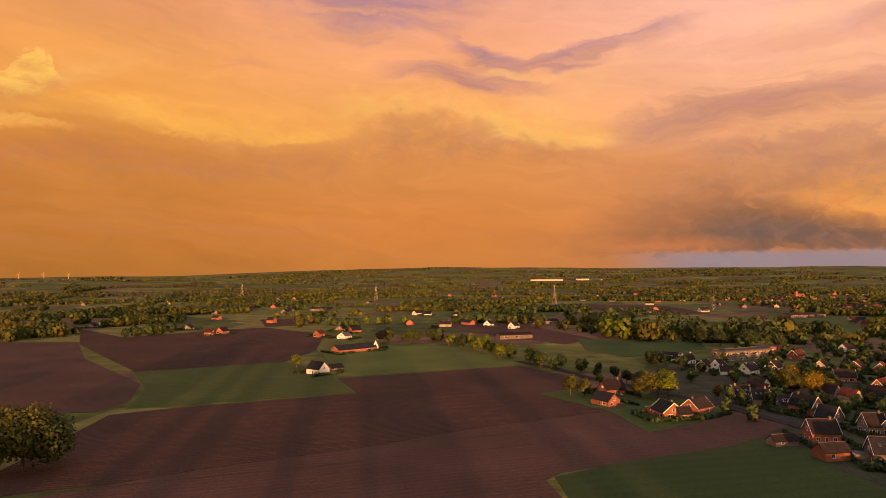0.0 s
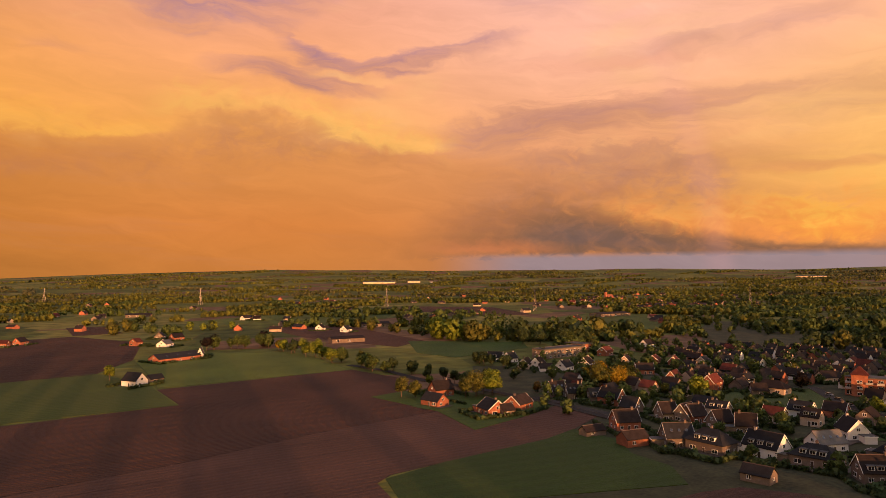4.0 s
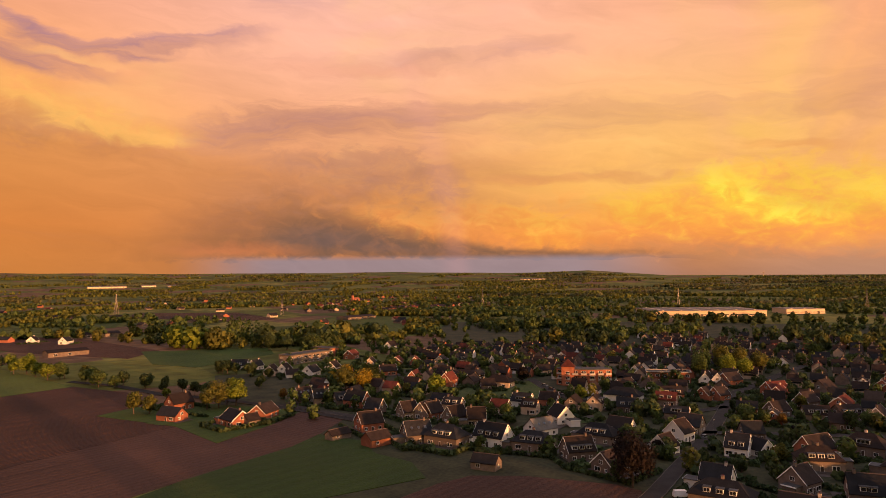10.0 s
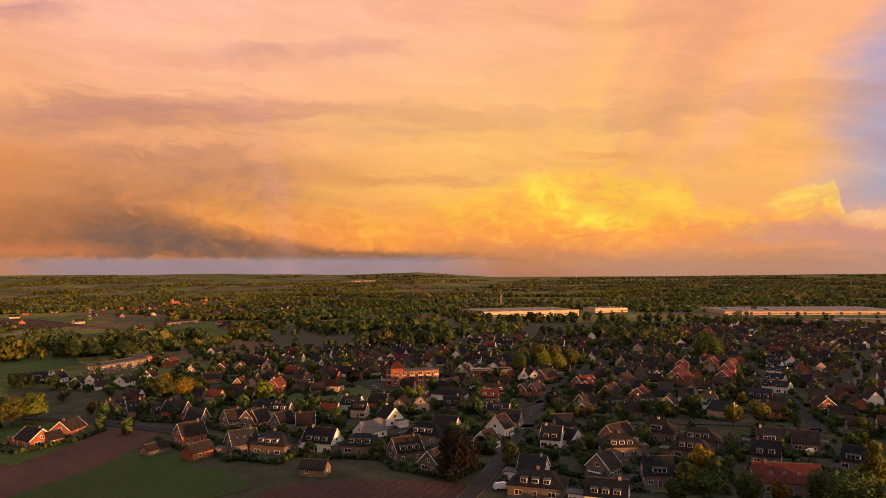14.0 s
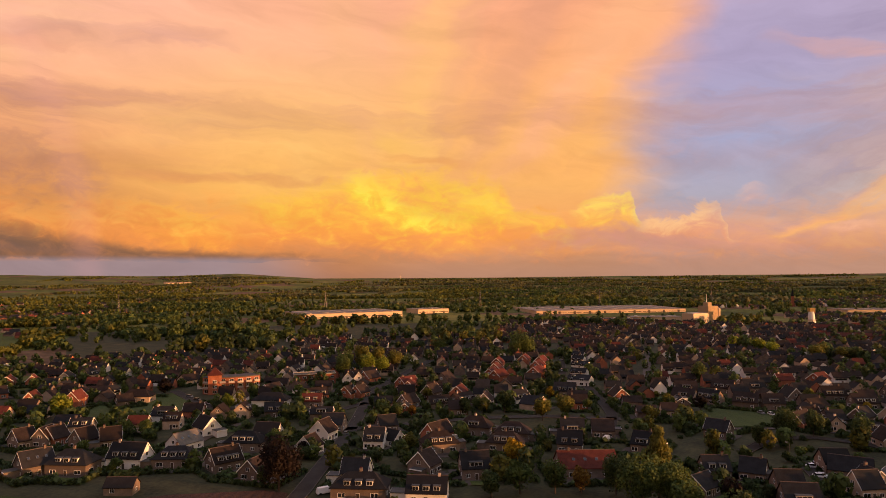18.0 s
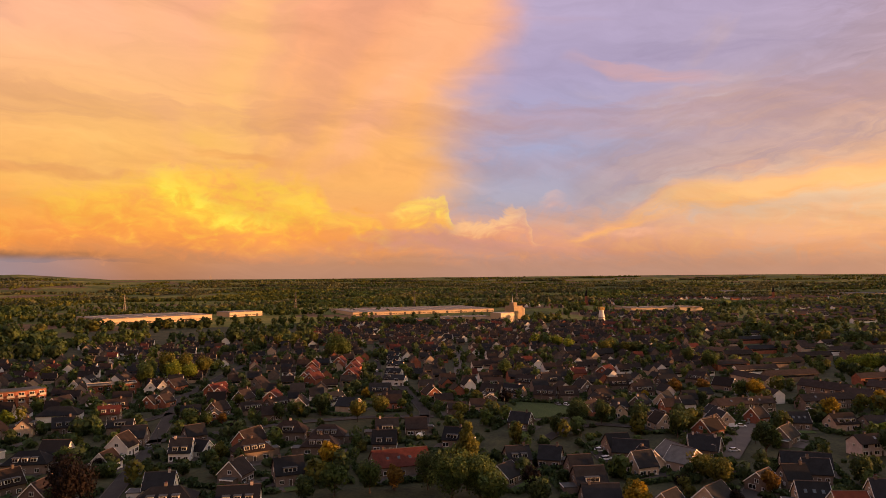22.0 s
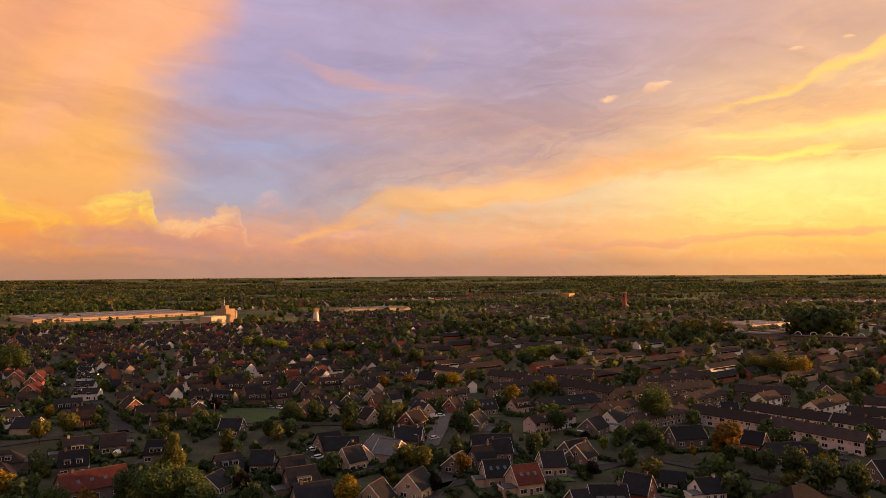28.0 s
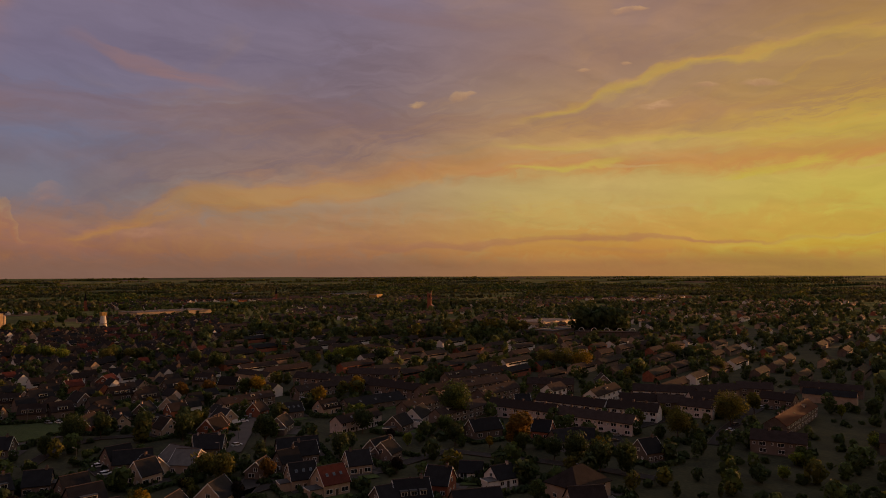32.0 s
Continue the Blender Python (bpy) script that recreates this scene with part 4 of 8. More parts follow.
def furrows(points, mat, z, turn, step, high, seed=1):
    """Low ridges of turned soil or crop drawn across a field, cut off at its edges."""
    r = random.Random(seed)
    c, k = math.cos(radians(turn)), math.sin(radians(turn))
    q = [(x * c + y * k, -x * k + y * c) for x, y in points]
    n = len(q)
    lo, hi = min(p[1] for p in q), max(p[1] for p in q)
    v, f, last, odd, at = [], [], None, False, lo + 0.3
    while at < hi:
        cut = sorted(q[i][0] + (at - q[i][1]) / (q[(i + 1) % n][1] - q[i][1]) * (q[(i + 1) % n][0] - q[i][0]) for i in range(n) if (q[i][1] > at) != (q[(i + 1) % n][1] > at))
        spans = [(a + 0.8, b - 0.8) for a, b in zip(cut[::2], cut[1::2]) if b - a > 3]
        h = z + (0.5 * high * r.uniform(0.7, 1.1) if odd else 0.02)
        here = []
        for a, b in spans:
            m = max(2, int((b - a) / 40))
            ids = []
            for i in range(m + 1):
                u = a + (b - a) * i / m
                w = at + r.uniform(-0.03, 0.03) * step
                ids.append(len(v))
                v.append((u * c - w * k, u * k + w * c, h + (r.uniform(-0.015, 0.015) if odd else 0)))
            here.append(ids)
        if last and len(last) == len(here):
            for g0, g1 in zip(last, here):
                for i in range(max(len(g0), len(g1)) - 1):
                    a0, a1 = g0[min(i, len(g0) - 1)], g0[min(i + 1, len(g0) - 1)]
                    b0, b1 = g1[min(i, len(g1) - 1)], g1[min(i + 1, len(g1) - 1)]
                    ring = [a0, a1, b1, b0]
                    ring = [p for j, p in enumerate(ring) if p != ring[j - 1]]
                    if len(ring) > 2:
                        f.append(tuple(ring))
        last, odd = here, not odd
        at += step / 2
    ob = new("furrows", mesh("furrows", v, f, (mat,)))
    return tagged(ob, "low parallel ridges across the field", "field rows", kind="stuff")


def road(points, width, mat="asphalt", z=0.36, name="road", label="narrow asphalt village street"):
    """A strip of even width along a line, with low kerbs."""
    left, right = [], []
    for i, p in enumerate(points):
        a, b = Vector(points[max(i - 1, 0)]), Vector(points[min(i + 1, len(points) - 1)])
        d = (b - a).normalized()
        nrm = Vector((-d.y, d.x)) * width / 2
        left.append(Vector(p) + nrm)
        right.append(Vector(p) - nrm)
    for a, b in zip(points, points[1:]):
        d = math.hypot(b[0] - a[0], b[1] - a[1])
        for i in range(int(d / 6) + 1):
            HOUSE_SPOTS.append((a[0] + (b[0] - a[0]) * i * 6 / d, a[1] + (b[1] - a[1]) * i * 6 / d, width * 0.75))
    n = len(points)
    v = [(*p, z) for p in left] + [(*p, z) for p in right]
    f = [(i, i + n, i + n + 1, i + 1) for i in range(n - 1)]
    s = Shape().add(v, f, 0)
    for side, sg in ((left, 1), (right, -1)):
        for i in range(n - 1):
            a, b = side[i], side[i + 1]
            d = (b - a).normalized()
            o = Vector((-d.y, d.x)) * sg * 0.25
            ring = [a, b, b + o, a + o] if sg < 0 else [b, a, a + o, b + o]
            s.add([(*p, z + 0.10) for p in ring] + [(*p, z - 0.1) for p in ring],
                  [(0, 1, 2, 3), (0, 4, 5, 1), (1, 5, 6, 2), (2, 6, 7, 3), (3, 7, 4, 0)], 1)
    return tagged(new(name, s.mesh(name, mat, "paving")), label, "road", kind="structure")


# ---- houses ----
WALLS = {"k": "brick_brown", "R": "brick_red", "y": "brick_buff", "w": "render_white", "p": "brick_pale"}
ROOFS = {"t": "roof_weathered", "d": "roof_dark", "b": "roof_brown", "r": "roof_red", "g": "roof_grey"}
WALL_WORDS = {"k": "brown brick", "R": "red brick", "y": "buff brick", "w": "white rendered", "p": "pale brick"}
ROOF_WORDS = {"t": "brown tiled", "d": "dark tiled", "b": "brown tiled", "r": "red tiled", "g": "grey tiled"}


def window_mesh(name, w, h, mats=("white_paint", "dark_glass")):
    """Seen from its front (-y): a frame with a mullion in one piece, its panes set back."""
    t, d = 0.09, 0.07
    xs, zs = (-w / 2, -w / 2 + t, -t / 2, t / 2, w / 2 - t, w / 2), (0, t, h - t, h)
    v = [(x, -d, z) for z in zs for x in xs] + [(-w / 2, 0.02, 0), (w / 2, 0.02, 0), (w / 2, 0.02, h), (-w / 2, 0.02, h)]
    f, idx = [(0, 24, 25, 5), (5, 25, 26, 23), (23, 26, 27, 18), (18, 27, 24, 0)], [0] * 4
    for r in range(3):
        for c in range(5):
            a = (r * 6 + c, r * 6 + c + 1, r * 6 + c + 7, r * 6 + c + 6)
            if r == 1 and c in (1, 3):
                k = len(v)
                v += [(v[q][0], -0.01, v[q][2]) for q in a]
                f += [(a[i], a[(i + 1) % 4], k + (i + 1) % 4, k + i) for i in range(4)]
                idx += [0] * 4
                if len(mats) > 1:
                    f.append((k, k + 1, k + 2, k + 3))
                    idx.append(1)
            else:
                f.append(a)
                idx.append(0)
    return mesh(name, v, f, mats, idx)


def pane_mesh(w, h):
    return Shape().box(-w / 2 + 0.09, -0.02, 0.09, w / 2 - 0.09, 0.02, h - 0.09).mesh("pane", "dark_glass")


WIN = {k: (window_mesh("window", w, h, ("white_paint",)), pane_mesh(w, h), window_mesh("window_glazed", w, h)) for k, (w, h) in
       {"s": (1.0, 1.1), "m": (1.5, 1.35), "l": (2.4, 1.5), "f": (2.6, 2.1)}.items()}
DOOR = Shape().box(-0.5, -0.06, 0, 0.5, 0.02, 2.1, 0).box(-0.58, -0.04, 0, -0.5, 0.02, 2.18, 1).box(0.5, -0.04, 0, 0.58, 0.02, 2.18, 1).box(-0.58, -0.04, 2.1, 0.58, 0.02, 2.18, 1).mesh("door", "dark_door", "white_paint")
CHIMNEY = Shape().box(-0.4, -0.4, -1.6, 0.4, 0.4, 1.0, 0).box(-0.48, -0.48, 1.0, 0.48, 0.48, 1.12, 1).tube(-0.15, 0, 0.12, 1.12, 1.4, 6, 2).tube(0.17, 0, 0.12, 1.12, 1.4, 6, 2).mesh("chimney", "brick_brown", "roof_grey", "roof_red")
CHIMNEY_W = Shape().box(-0.4, -0.4, -1.6, 0.4, 0.4, 1.0, 0).box(-0.48, -0.48, 1.0, 0.48, 0.48, 1.12, 1).tube(0, 0, 0.14, 1.12, 1.4, 6, 2).mesh("chimney", "brick_pale", "roof_grey", "roof_red")
DORMER = Shape().box(-1.0, -0.05, 0, 1.0, 2.6, 1.35, 0).box(-1.2, -0.25, 1.35, 1.2, 2.7, 1.5, 1).box(-0.85, -0.09, 0.15, -0.05, -0.04, 1.2, 2).box(0.05, -0.09, 0.15, 0.85, -0.04, 1.2, 2).mesh("dormer", "white_paint", "bitumen", "dark_glass")
DORMER_L = Shape().box(-2.2, -0.05, 0, 2.2, 2.6, 1.35, 0).box(-2.4, -0.25, 1.35, 2.4, 2.7, 1.5, 1).box(-2.0, -0.09, 0.15, -0.75, -0.04, 1.2, 2).box(-0.62, -0.09, 0.15, 0.62, -0.04, 1.2, 2).box(0.75, -0.09, 0.15, 2.0, -0.04, 1.2, 2).mesh("dormer", "white_paint", "bitumen", "dark_glass")
SKYLIGHT = Shape().box(-0.45, -0.6, 0, 0.45, 0.6, 0.1, 0).box(-0.37, -0.52, 0.1, 0.37, 0.52, 0.115, 1).mesh("skylight", "steel", "dark_glass")
TURN = {"front": 0, "right": 90, "back": 180, "left": 270}


def put_window(parent, kind, side, along, z, L, W, full):
    """A window on one wall: front is -y, right is +x in the house's own axes."""
    half = {"front": W, "back": W, "right": L, "left": L}[side] / 2
    m = pose(0, 0, 0, 0, 0, TURN[side]) @ pose(along, -half - 0.003, z)
    if full:
        w = part("window", WIN[kind][0], parent, m)
        part("pane", WIN[kind][1], w)
    else:
        part("window", WIN[kind][2], parent, m)


def gable_roof(L, W, he, h, over=0.35, thick=0.22):
    s = Shape()
    k = (h - he) / (W / 2)
    e = W / 2 + over
    ze = h - k * e
    for sg in (1, -1):
        ring = [(0, h), (sg * e, ze), (sg * e, ze + thick), (0, h + thick)]
        s.prism(ring if sg < 0 else ring[::-1], -L / 2 - 0.3, L / 2 + 0.3, 0)
    return s


def hip_roof(L, W, he, h, over=0.45):
    """Four slopes; the ridge is shorter than the house by about its width."""
    r = max(L - W * 0.9, 0.6) / 2
    a, b, ze = L / 2 + over, W / 2 + over, he - 0.15
    return Shape().add([(-a, -b, ze), (a, -b, ze), (a, b, ze), (-a, b, ze), (-r, 0, h), (r, 0, h), (-a, -b, ze - 0.22), (a, -b, ze - 0.22), (a, b, ze - 0.22), (-a, b, ze - 0.22)],
                       [(0, 1, 5, 4), (2, 3, 4, 5), (1, 2, 5), (3, 0, 4), (6, 7, 1, 0), (7, 8, 2, 1), (8, 9, 3, 2), (9, 6, 0, 3), (9, 8, 7, 6)], 0)


HEDGES = []


def house(x, y, heading, L, W, he, h, wall, roof, flags="", group="village houses", detail=2, rng=None):
    """A house with its ridge along its own x. flags: h hipped, n dormers, v white verges, s shed, w skylights, f plain, k many roof lights."""
    rng = rng or random.Random(int(x * 31 + y * 17))
    HOUSE_SPOTS.append((x, y, 0.5 * math.hypot(L, W)))
    shed = "s" in flags
    words = f"{WALL_WORDS[wall]} {'outbuilding' if shed else 'house'} with a {ROOF_WORDS[roof]} {'hipped' if 'h' in flags else 'gabled'} roof"
    if "n" in flags:
        words += " and white dormers"
    root = thing("outbuilding" if shed else "house", pose(x, y, 0, 0, 0, heading), words, "shed" if shed else "house", "garden buildings" if shed else group)
    if "h" in flags:
        part("wall", Shape().box(-L / 2, -W / 2, -0.2, L / 2, W / 2, he - 0.2).mesh("wall", WALLS[wall]), root)
        part("roof", hip_roof(L, W, he, h).mesh("roof", ROOFS[roof]), root)
    else:
        ring = [(-W / 2, -0.2), (W / 2, -0.2), (W / 2, he - 0.06), (0, h - 0.06), (-W / 2, he - 0.06)]
        part("wall", Shape().prism(ring, -L / 2, L / 2).mesh("wall", WALLS[wall]), root)
        part("roof", gable_roof(L, W, he, h).mesh("roof", ROOFS[roof]), root)
        if detail > 1:
            part("ridge", Shape().prism([(-0.16, h + 0.12), (0.16, h + 0.12), (0.1, h + 0.32), (-0.1, h + 0.32)], -L / 2 - 0.3, L / 2 + 0.3).mesh("ridge", "ridge_tile"), root)
    slope = math.degrees(math.atan2(h - he, W / 2))
    if "v" in flags and detail > 0:
        k = (h - he) / (W / 2)
        e = W / 2 + 0.38
        for end in (-1, 1):
            s = Shape()
            x0, x1 = sorted((end * (L / 2 + 0.3), end * (L / 2 + 0.36)))
            for sg in (1, -1):
                ring = [(0, h - 0.12), (sg * e, h - k * e - 0.12), (sg * e, h - k * e + 0.27), (0, h + 0.27)]
                s.prism(ring if sg < 0 else ring[::-1], x0, x1)
            part("verge_board", s.mesh("verge_board", "white_paint"), root, None, "white painted gable board")
    full = detail > 1
    if shed:
        put_window(root, "s", "right", 0, 1.0, L, W, False)
        put_window(root, "m", "front", -L * 0.2, 0.9, L, W, False)
        put_window(root, "m", "back", L * 0.2, 0.9, L, W, False)
        return root
    if detail > 0 and rng.random() < 0.55:
        part("chimney", CHIMNEY_W if wall == "w" or rng.random() < 0.15 else CHIMNEY, root, pose(rng.choice((-1, 1)) * L * 0.3, 0, h) if "h" not in flags else pose(0, 0.3, h - 0.2))
    if detail > 0:
        for side in ("front", "back"):
            for a in (-0.3, 0.3) if full else (0.28,):
                put_window(root, rng.choice("ml"), side, a * L, 0.75, L, W, full)
            if he > 4.6:
                for a in (-0.3, 0.3):
                    put_window(root, "m", side, a * L, 3.6, L, W, full)
        part("door", DOOR, root, pose(0, -W / 2 - 0.003, 0.0))
        for side in ("left", "right"):
            put_window(root, rng.choice("ml"), side, -0.18 * W, 0.8, L, W, full)
            if full:
                put_window(root, "s", side, 0.24 * W, 0.9, L, W, full)
            if "h" not in flags:
                put_window(root, "m", side, 0, max(he + 0.1, h * 0.45), L, W, full)
    if detail > 1:
        sg = rng.choice((-1, 1))
        if rng.random() < 0.6:
            w2 = rng.uniform(3.2, 5.0)
            d0 = rng.uniform(-0.3, 0.1) * W
            a = part("annex", Shape().box(0, d0, -0.2, w2, d0 + 4.6, 2.7).mesh("annex", WALLS[wall]), root, pose(L / 2 + 0.004, 0, 0) if sg > 0 else pose(-L / 2 - 0.004, 0, 0, 0, 0, 180))
            part("flat_roof", Shape().box(-0.0, d0 - 0.2, 2.703, w2 + 0.2, d0 + 4.8, 2.95).mesh("flat_roof", "bitumen"), a)
            part("fascia", Shape().box(w2 + 0.203, d0 - 0.2, 2.6, w2 + 0.26, d0 + 4.8, 3.0).mesh("fascia", "white_paint"), a)
        part("paving", Shape().box(-L * 0.5, -W / 2 - 5.5, -0.1, L * 0.35, -W / 2 - 0.3, 0.12).mesh("paving", "paving"), root)
    HEDGES.append((x, y, heading, L, W))
    if "n" in flags and detail > 0:
        zd = he + 0.6
        back = W / 2 * (h - zd) / (h - he)
        big = rng.random() < 0.35 and L > 8
        for turn in (0, 180):
            if big:
                part("dormer", DORMER_L, root, pose(0, 0, 0, 0, 0, turn) @ pose(0, -back - 0.1, zd), "white dormer with dark glass")
            else:
                n = 3 if L > 10.5 else 2
                for i in range(n):
                    part("dormer", DORMER, root, pose(0, 0, 0, 0, 0, turn) @ pose((i - (n - 1) / 2) * L * (0.62 if "h" in flags else 0.8) / n, -back - 0.1, zd), "white dormer with dark glass")
    count = 8 if "k" in flags else 3 if "w" in flags else 0
    for i in range(count):
        for turn in ((0, 180) if "k" not in flags else (0,) if i % 2 else (180,)):
            part("skylight", SKYLIGHT, root, pose(0, 0, 0, 0, 0, turn) @ pose((i + 0.5) / count * L * 0.8 - L * 0.4, -W * 0.27, h - (h - he) * 0.54 + 0.24, slope, 0, 0))
    return root


def terrace(x, y, heading, L, W, he, h, n, wall, roof, detail=2, group="terraced house rows"):
    """A row of joined houses under one roof, with a band of windows a storey and party chimneys."""
    rng = random.Random(int(x * 13 + y * 7))
    HOUSE_SPOTS.append((x, y, L / 2))
    root = thing("terraced_houses", pose(x, y, 0, 0, 0, heading), f"long row of {WALL_WORDS[wall]} terraced houses under a {ROOF_WORDS[roof]} roof", "terraced houses", group)
    ring = [(-W / 2, -0.2), (W / 2, -0.2), (W / 2, he - 0.06), (0, h - 0.06), (-W / 2, he - 0.06)]
    part("wall", Shape().prism(ring, -L / 2, L / 2).mesh("wall", WALLS[wall]), root)
    part("roof", gable_roof(L, W, he, h).mesh("roof", ROOFS[roof]), root)
    u = L / n
    for i in range(n):
        c = -L / 2 + (i + 0.5) * u
        for side, sg in (("front", 1), ("back", -1)):
            put_window(root, "l", side, sg * (c - 0.18 * u), 0.7, L, W, False)
            put_window(root, "l", side, sg * (c - 0.15 * u), 3.3, L, W, False)
            if detail > 1:
                put_window(root, "s", side, sg * (c + 0.3 * u), 3.5, L, W, False)
        part("door", DOOR, root, pose(c + 0.3 * u, -W / 2 - 0.003, 0))
        if i and (detail > 1 or i % 2):
            part("chimney", CHIMNEY, root, pose(-L / 2 + i * u, 0.2, h - 0.1))
        if rng.random() < 0.3:
            part("skylight", SKYLIGHT, root, pose(c, -W * 0.25, h - (h - he) * 0.5 + 0.24, math.degrees(math.atan2(h - he, W / 2)), 0, 0))
        if rng.random() < 0.12:
            part("dormer", DORMER, root, pose(c, -W * 0.3, he + (h - he) * 0.38))
    for side in ("left", "right"):
        put_window(root, "s", side, 0.1, 3.4, L, W, False)
    return root


# ---- trees ----
def crown_mesh(name, seed, mat, n=1500, wide=3.5, low=1.6, top=10.0, lobes=16, size=0.36, cone=0.0):
    """A crown of many small leaf clumps spread over uneven lobes; the tree is 10 m high before scaling."""
    g = np.random.default_rng(seed)
    mid, half = (low + top) / 2, (top - low) / 2
    p = g.normal(size=(lobes, 3))
    p /= np.linalg.norm(p, axis=1)[:, None]
    p *= g.uniform(0.35, 0.72, (lobes, 1))
    c = p * (wide, wide, half) + (0, 0, mid)
    if cone:
        k = 1 - cone * (c[:, 2] - low) / (top - low)
        c[:, :2] *= k[:, None]
    rad = g.uniform(0.36, 0.56, lobes) * wide
    if cone:
        rad *= np.clip(1.1 - cone * (c[:, 2] - low) / (top - low), 0.25, 1)
    which = g.integers(0, lobes, n)
    d = g.normal(size=(n, 3))
    d /= np.linalg.norm(d, axis=1)[:, None]
    q = c[which] + d * (rad[which] * g.uniform(0.6, 1.06, n))[:, None]
    q[:, 2] = np.clip(q[:, 2], low * 0.75, top + 0.3)
    return clump_mesh(name, q, d, size, g, mat)


def clump_mesh(name, q, d, size, g, mat):
    """Small bent leaf sprays at the points q, facing roughly along d."""
    n = len(q)
    nrm = d + g.normal(size=(n, 3)) * 0.6
    nrm /= np.linalg.norm(nrm, axis=1)[:, None]
    a = np.cross(nrm, g.normal(size=(n, 3)))
    a /= np.linalg.norm(a, axis=1)[:, None] + 1e-9
    b = np.cross(nrm, a)
    s = np.asarray(size) * g.uniform(0.55, 1.25, n)
    a, b = a * s[:, None], b * (s * g.uniform(0.5, 1.0, n))[:, None]
    v = np.stack([q - a * 0.9 - b, q + a - b * 0.7, q + a * 0.8 + b, q - a + b * 0.8 + nrm * s[:, None] * 0.3], 1).reshape(-1, 3)
    me = bpy.data.meshes.new(name)
    me.vertices.add(4 * n)
    me.vertices.foreach_set("co", v.astype(np.float32).ravel())
    me.loops.add(4 * n)
    me.loops.foreach_set("vertex_index", np.arange(4 * n, dtype=np.int32))
    me.polygons.add(n)
    me.polygons.foreach_set("loop_start", np.arange(0, 4 * n, 4, dtype=np.int32))
    me.update(calc_edges=True)
    # leaves shade together as rounded masses
    soft = d + 0.35 * nrm
    soft /= np.linalg.norm(soft, axis=1)[:, None]
    at = me.attributes.new("custom_normal", "FLOAT_VECTOR", "POINT")
    at.data.foreach_set("vector", np.repeat(soft, 4, 0).astype(np.float32).ravel())
    me.materials.append(MATS[mat])
    return me


def trunk_mesh(seed, low=2.4, top=10.0, wide=3.0):
    r = random.Random(seed)
    s = Shape().tube(0, 0, 0.26, -0.2, low + 0.6, 7, 0, 0.7).tube(0, 0, 0.18, low + 0.6, top * 0.75, 6, 0, 0.3)
    for i in range(5):
        a = i * 1.26 + r.random()
        z = low + 0.3 + i * 0.5
        s.beam((0, 0, z), (math.cos(a) * wide * 0.6, math.sin(a) * wide * 0.6, z + 2.0), 0.08)
    return s.mesh("trunk", "bark")


TREE_SHAPES = {
    "round": dict(wide=3.9, low=1.5, lobes=18), "broad": dict(wide=4.9, low=1.6, lobes=24, n=1900),
    "tall": dict(wide=2.8, low=1.2, lobes=16, n=1600), "poplar": dict(wide=1.35, low=0.8, lobes=16, size=0.32, n=1200),
    "conifer": dict(wide=2.8, low=0.7, lobes=30, cone=0.85, size=0.32, n=1700), "bush": dict(wide=5.2, low=0.8, lobes=16, size=0.62, n=800)}
TREE_MESH = {}
TREE_WORDS = {"leaf_park": "light green", "leaf_green": "fresh green", "leaf_dark": "dark green", "leaf_bright": "bright yellow-green", "leaf_yellow": "golden yellow", "leaf_orange": "orange", "leaf_copper": "dark copper-red", "leaf_ochre": "ochre-green"}


def tree(x, y, h, shape="round", mat="leaf_green", wide=1.0, rng=random):
    v = rng.randrange(3 if mat in ("leaf_green", "leaf_dark", "leaf_bright") else 2)
    fine = h > 13
    key = (shape, mat, v, fine)
    if key not in TREE_MESH:
        o = dict(TREE_SHAPES[shape])
        if fine:
            o["n"], o["size"], o["lobes"] = int(o.get("n", 1500) * 2.4), o.get("size", 0.36) * 0.58, int(o["lobes"] * 1.5)
        TREE_MESH[key] = crown_mesh("crown", v * 101 + len(shape) * 7 + 3, mat, **o)
    if (shape, v) not in TREE_MESH:
        o = TREE_SHAPES[shape]
        TREE_MESH[shape, v] = trunk_mesh(v * 3 + len(shape), o["low"], 10, o["wide"])
    k = h / 10
    m = pose(x, y, lift(x, y), 0, 0, rng.uniform(0, 360)) @ Matrix.Diagonal((k * wide, k * wide, k, 1))
    bush = shape == "bush"
    kind_word = "shrub" if bush else "conifer" if shape == "conifer" else "poplar" if shape == "poplar" else "broadleaf tree"
    t = thing("shrub" if bush else "tree", m, f"{TREE_WORDS[mat]} {kind_word} in {'a garden' if bush else 'full leaf'}", "shrub" if bush else "tree", "garden shrubs" if bush else "village trees")
    part("trunk", TREE_MESH[shape, v], t)
    part("crown", TREE_MESH[key], t)
    return t


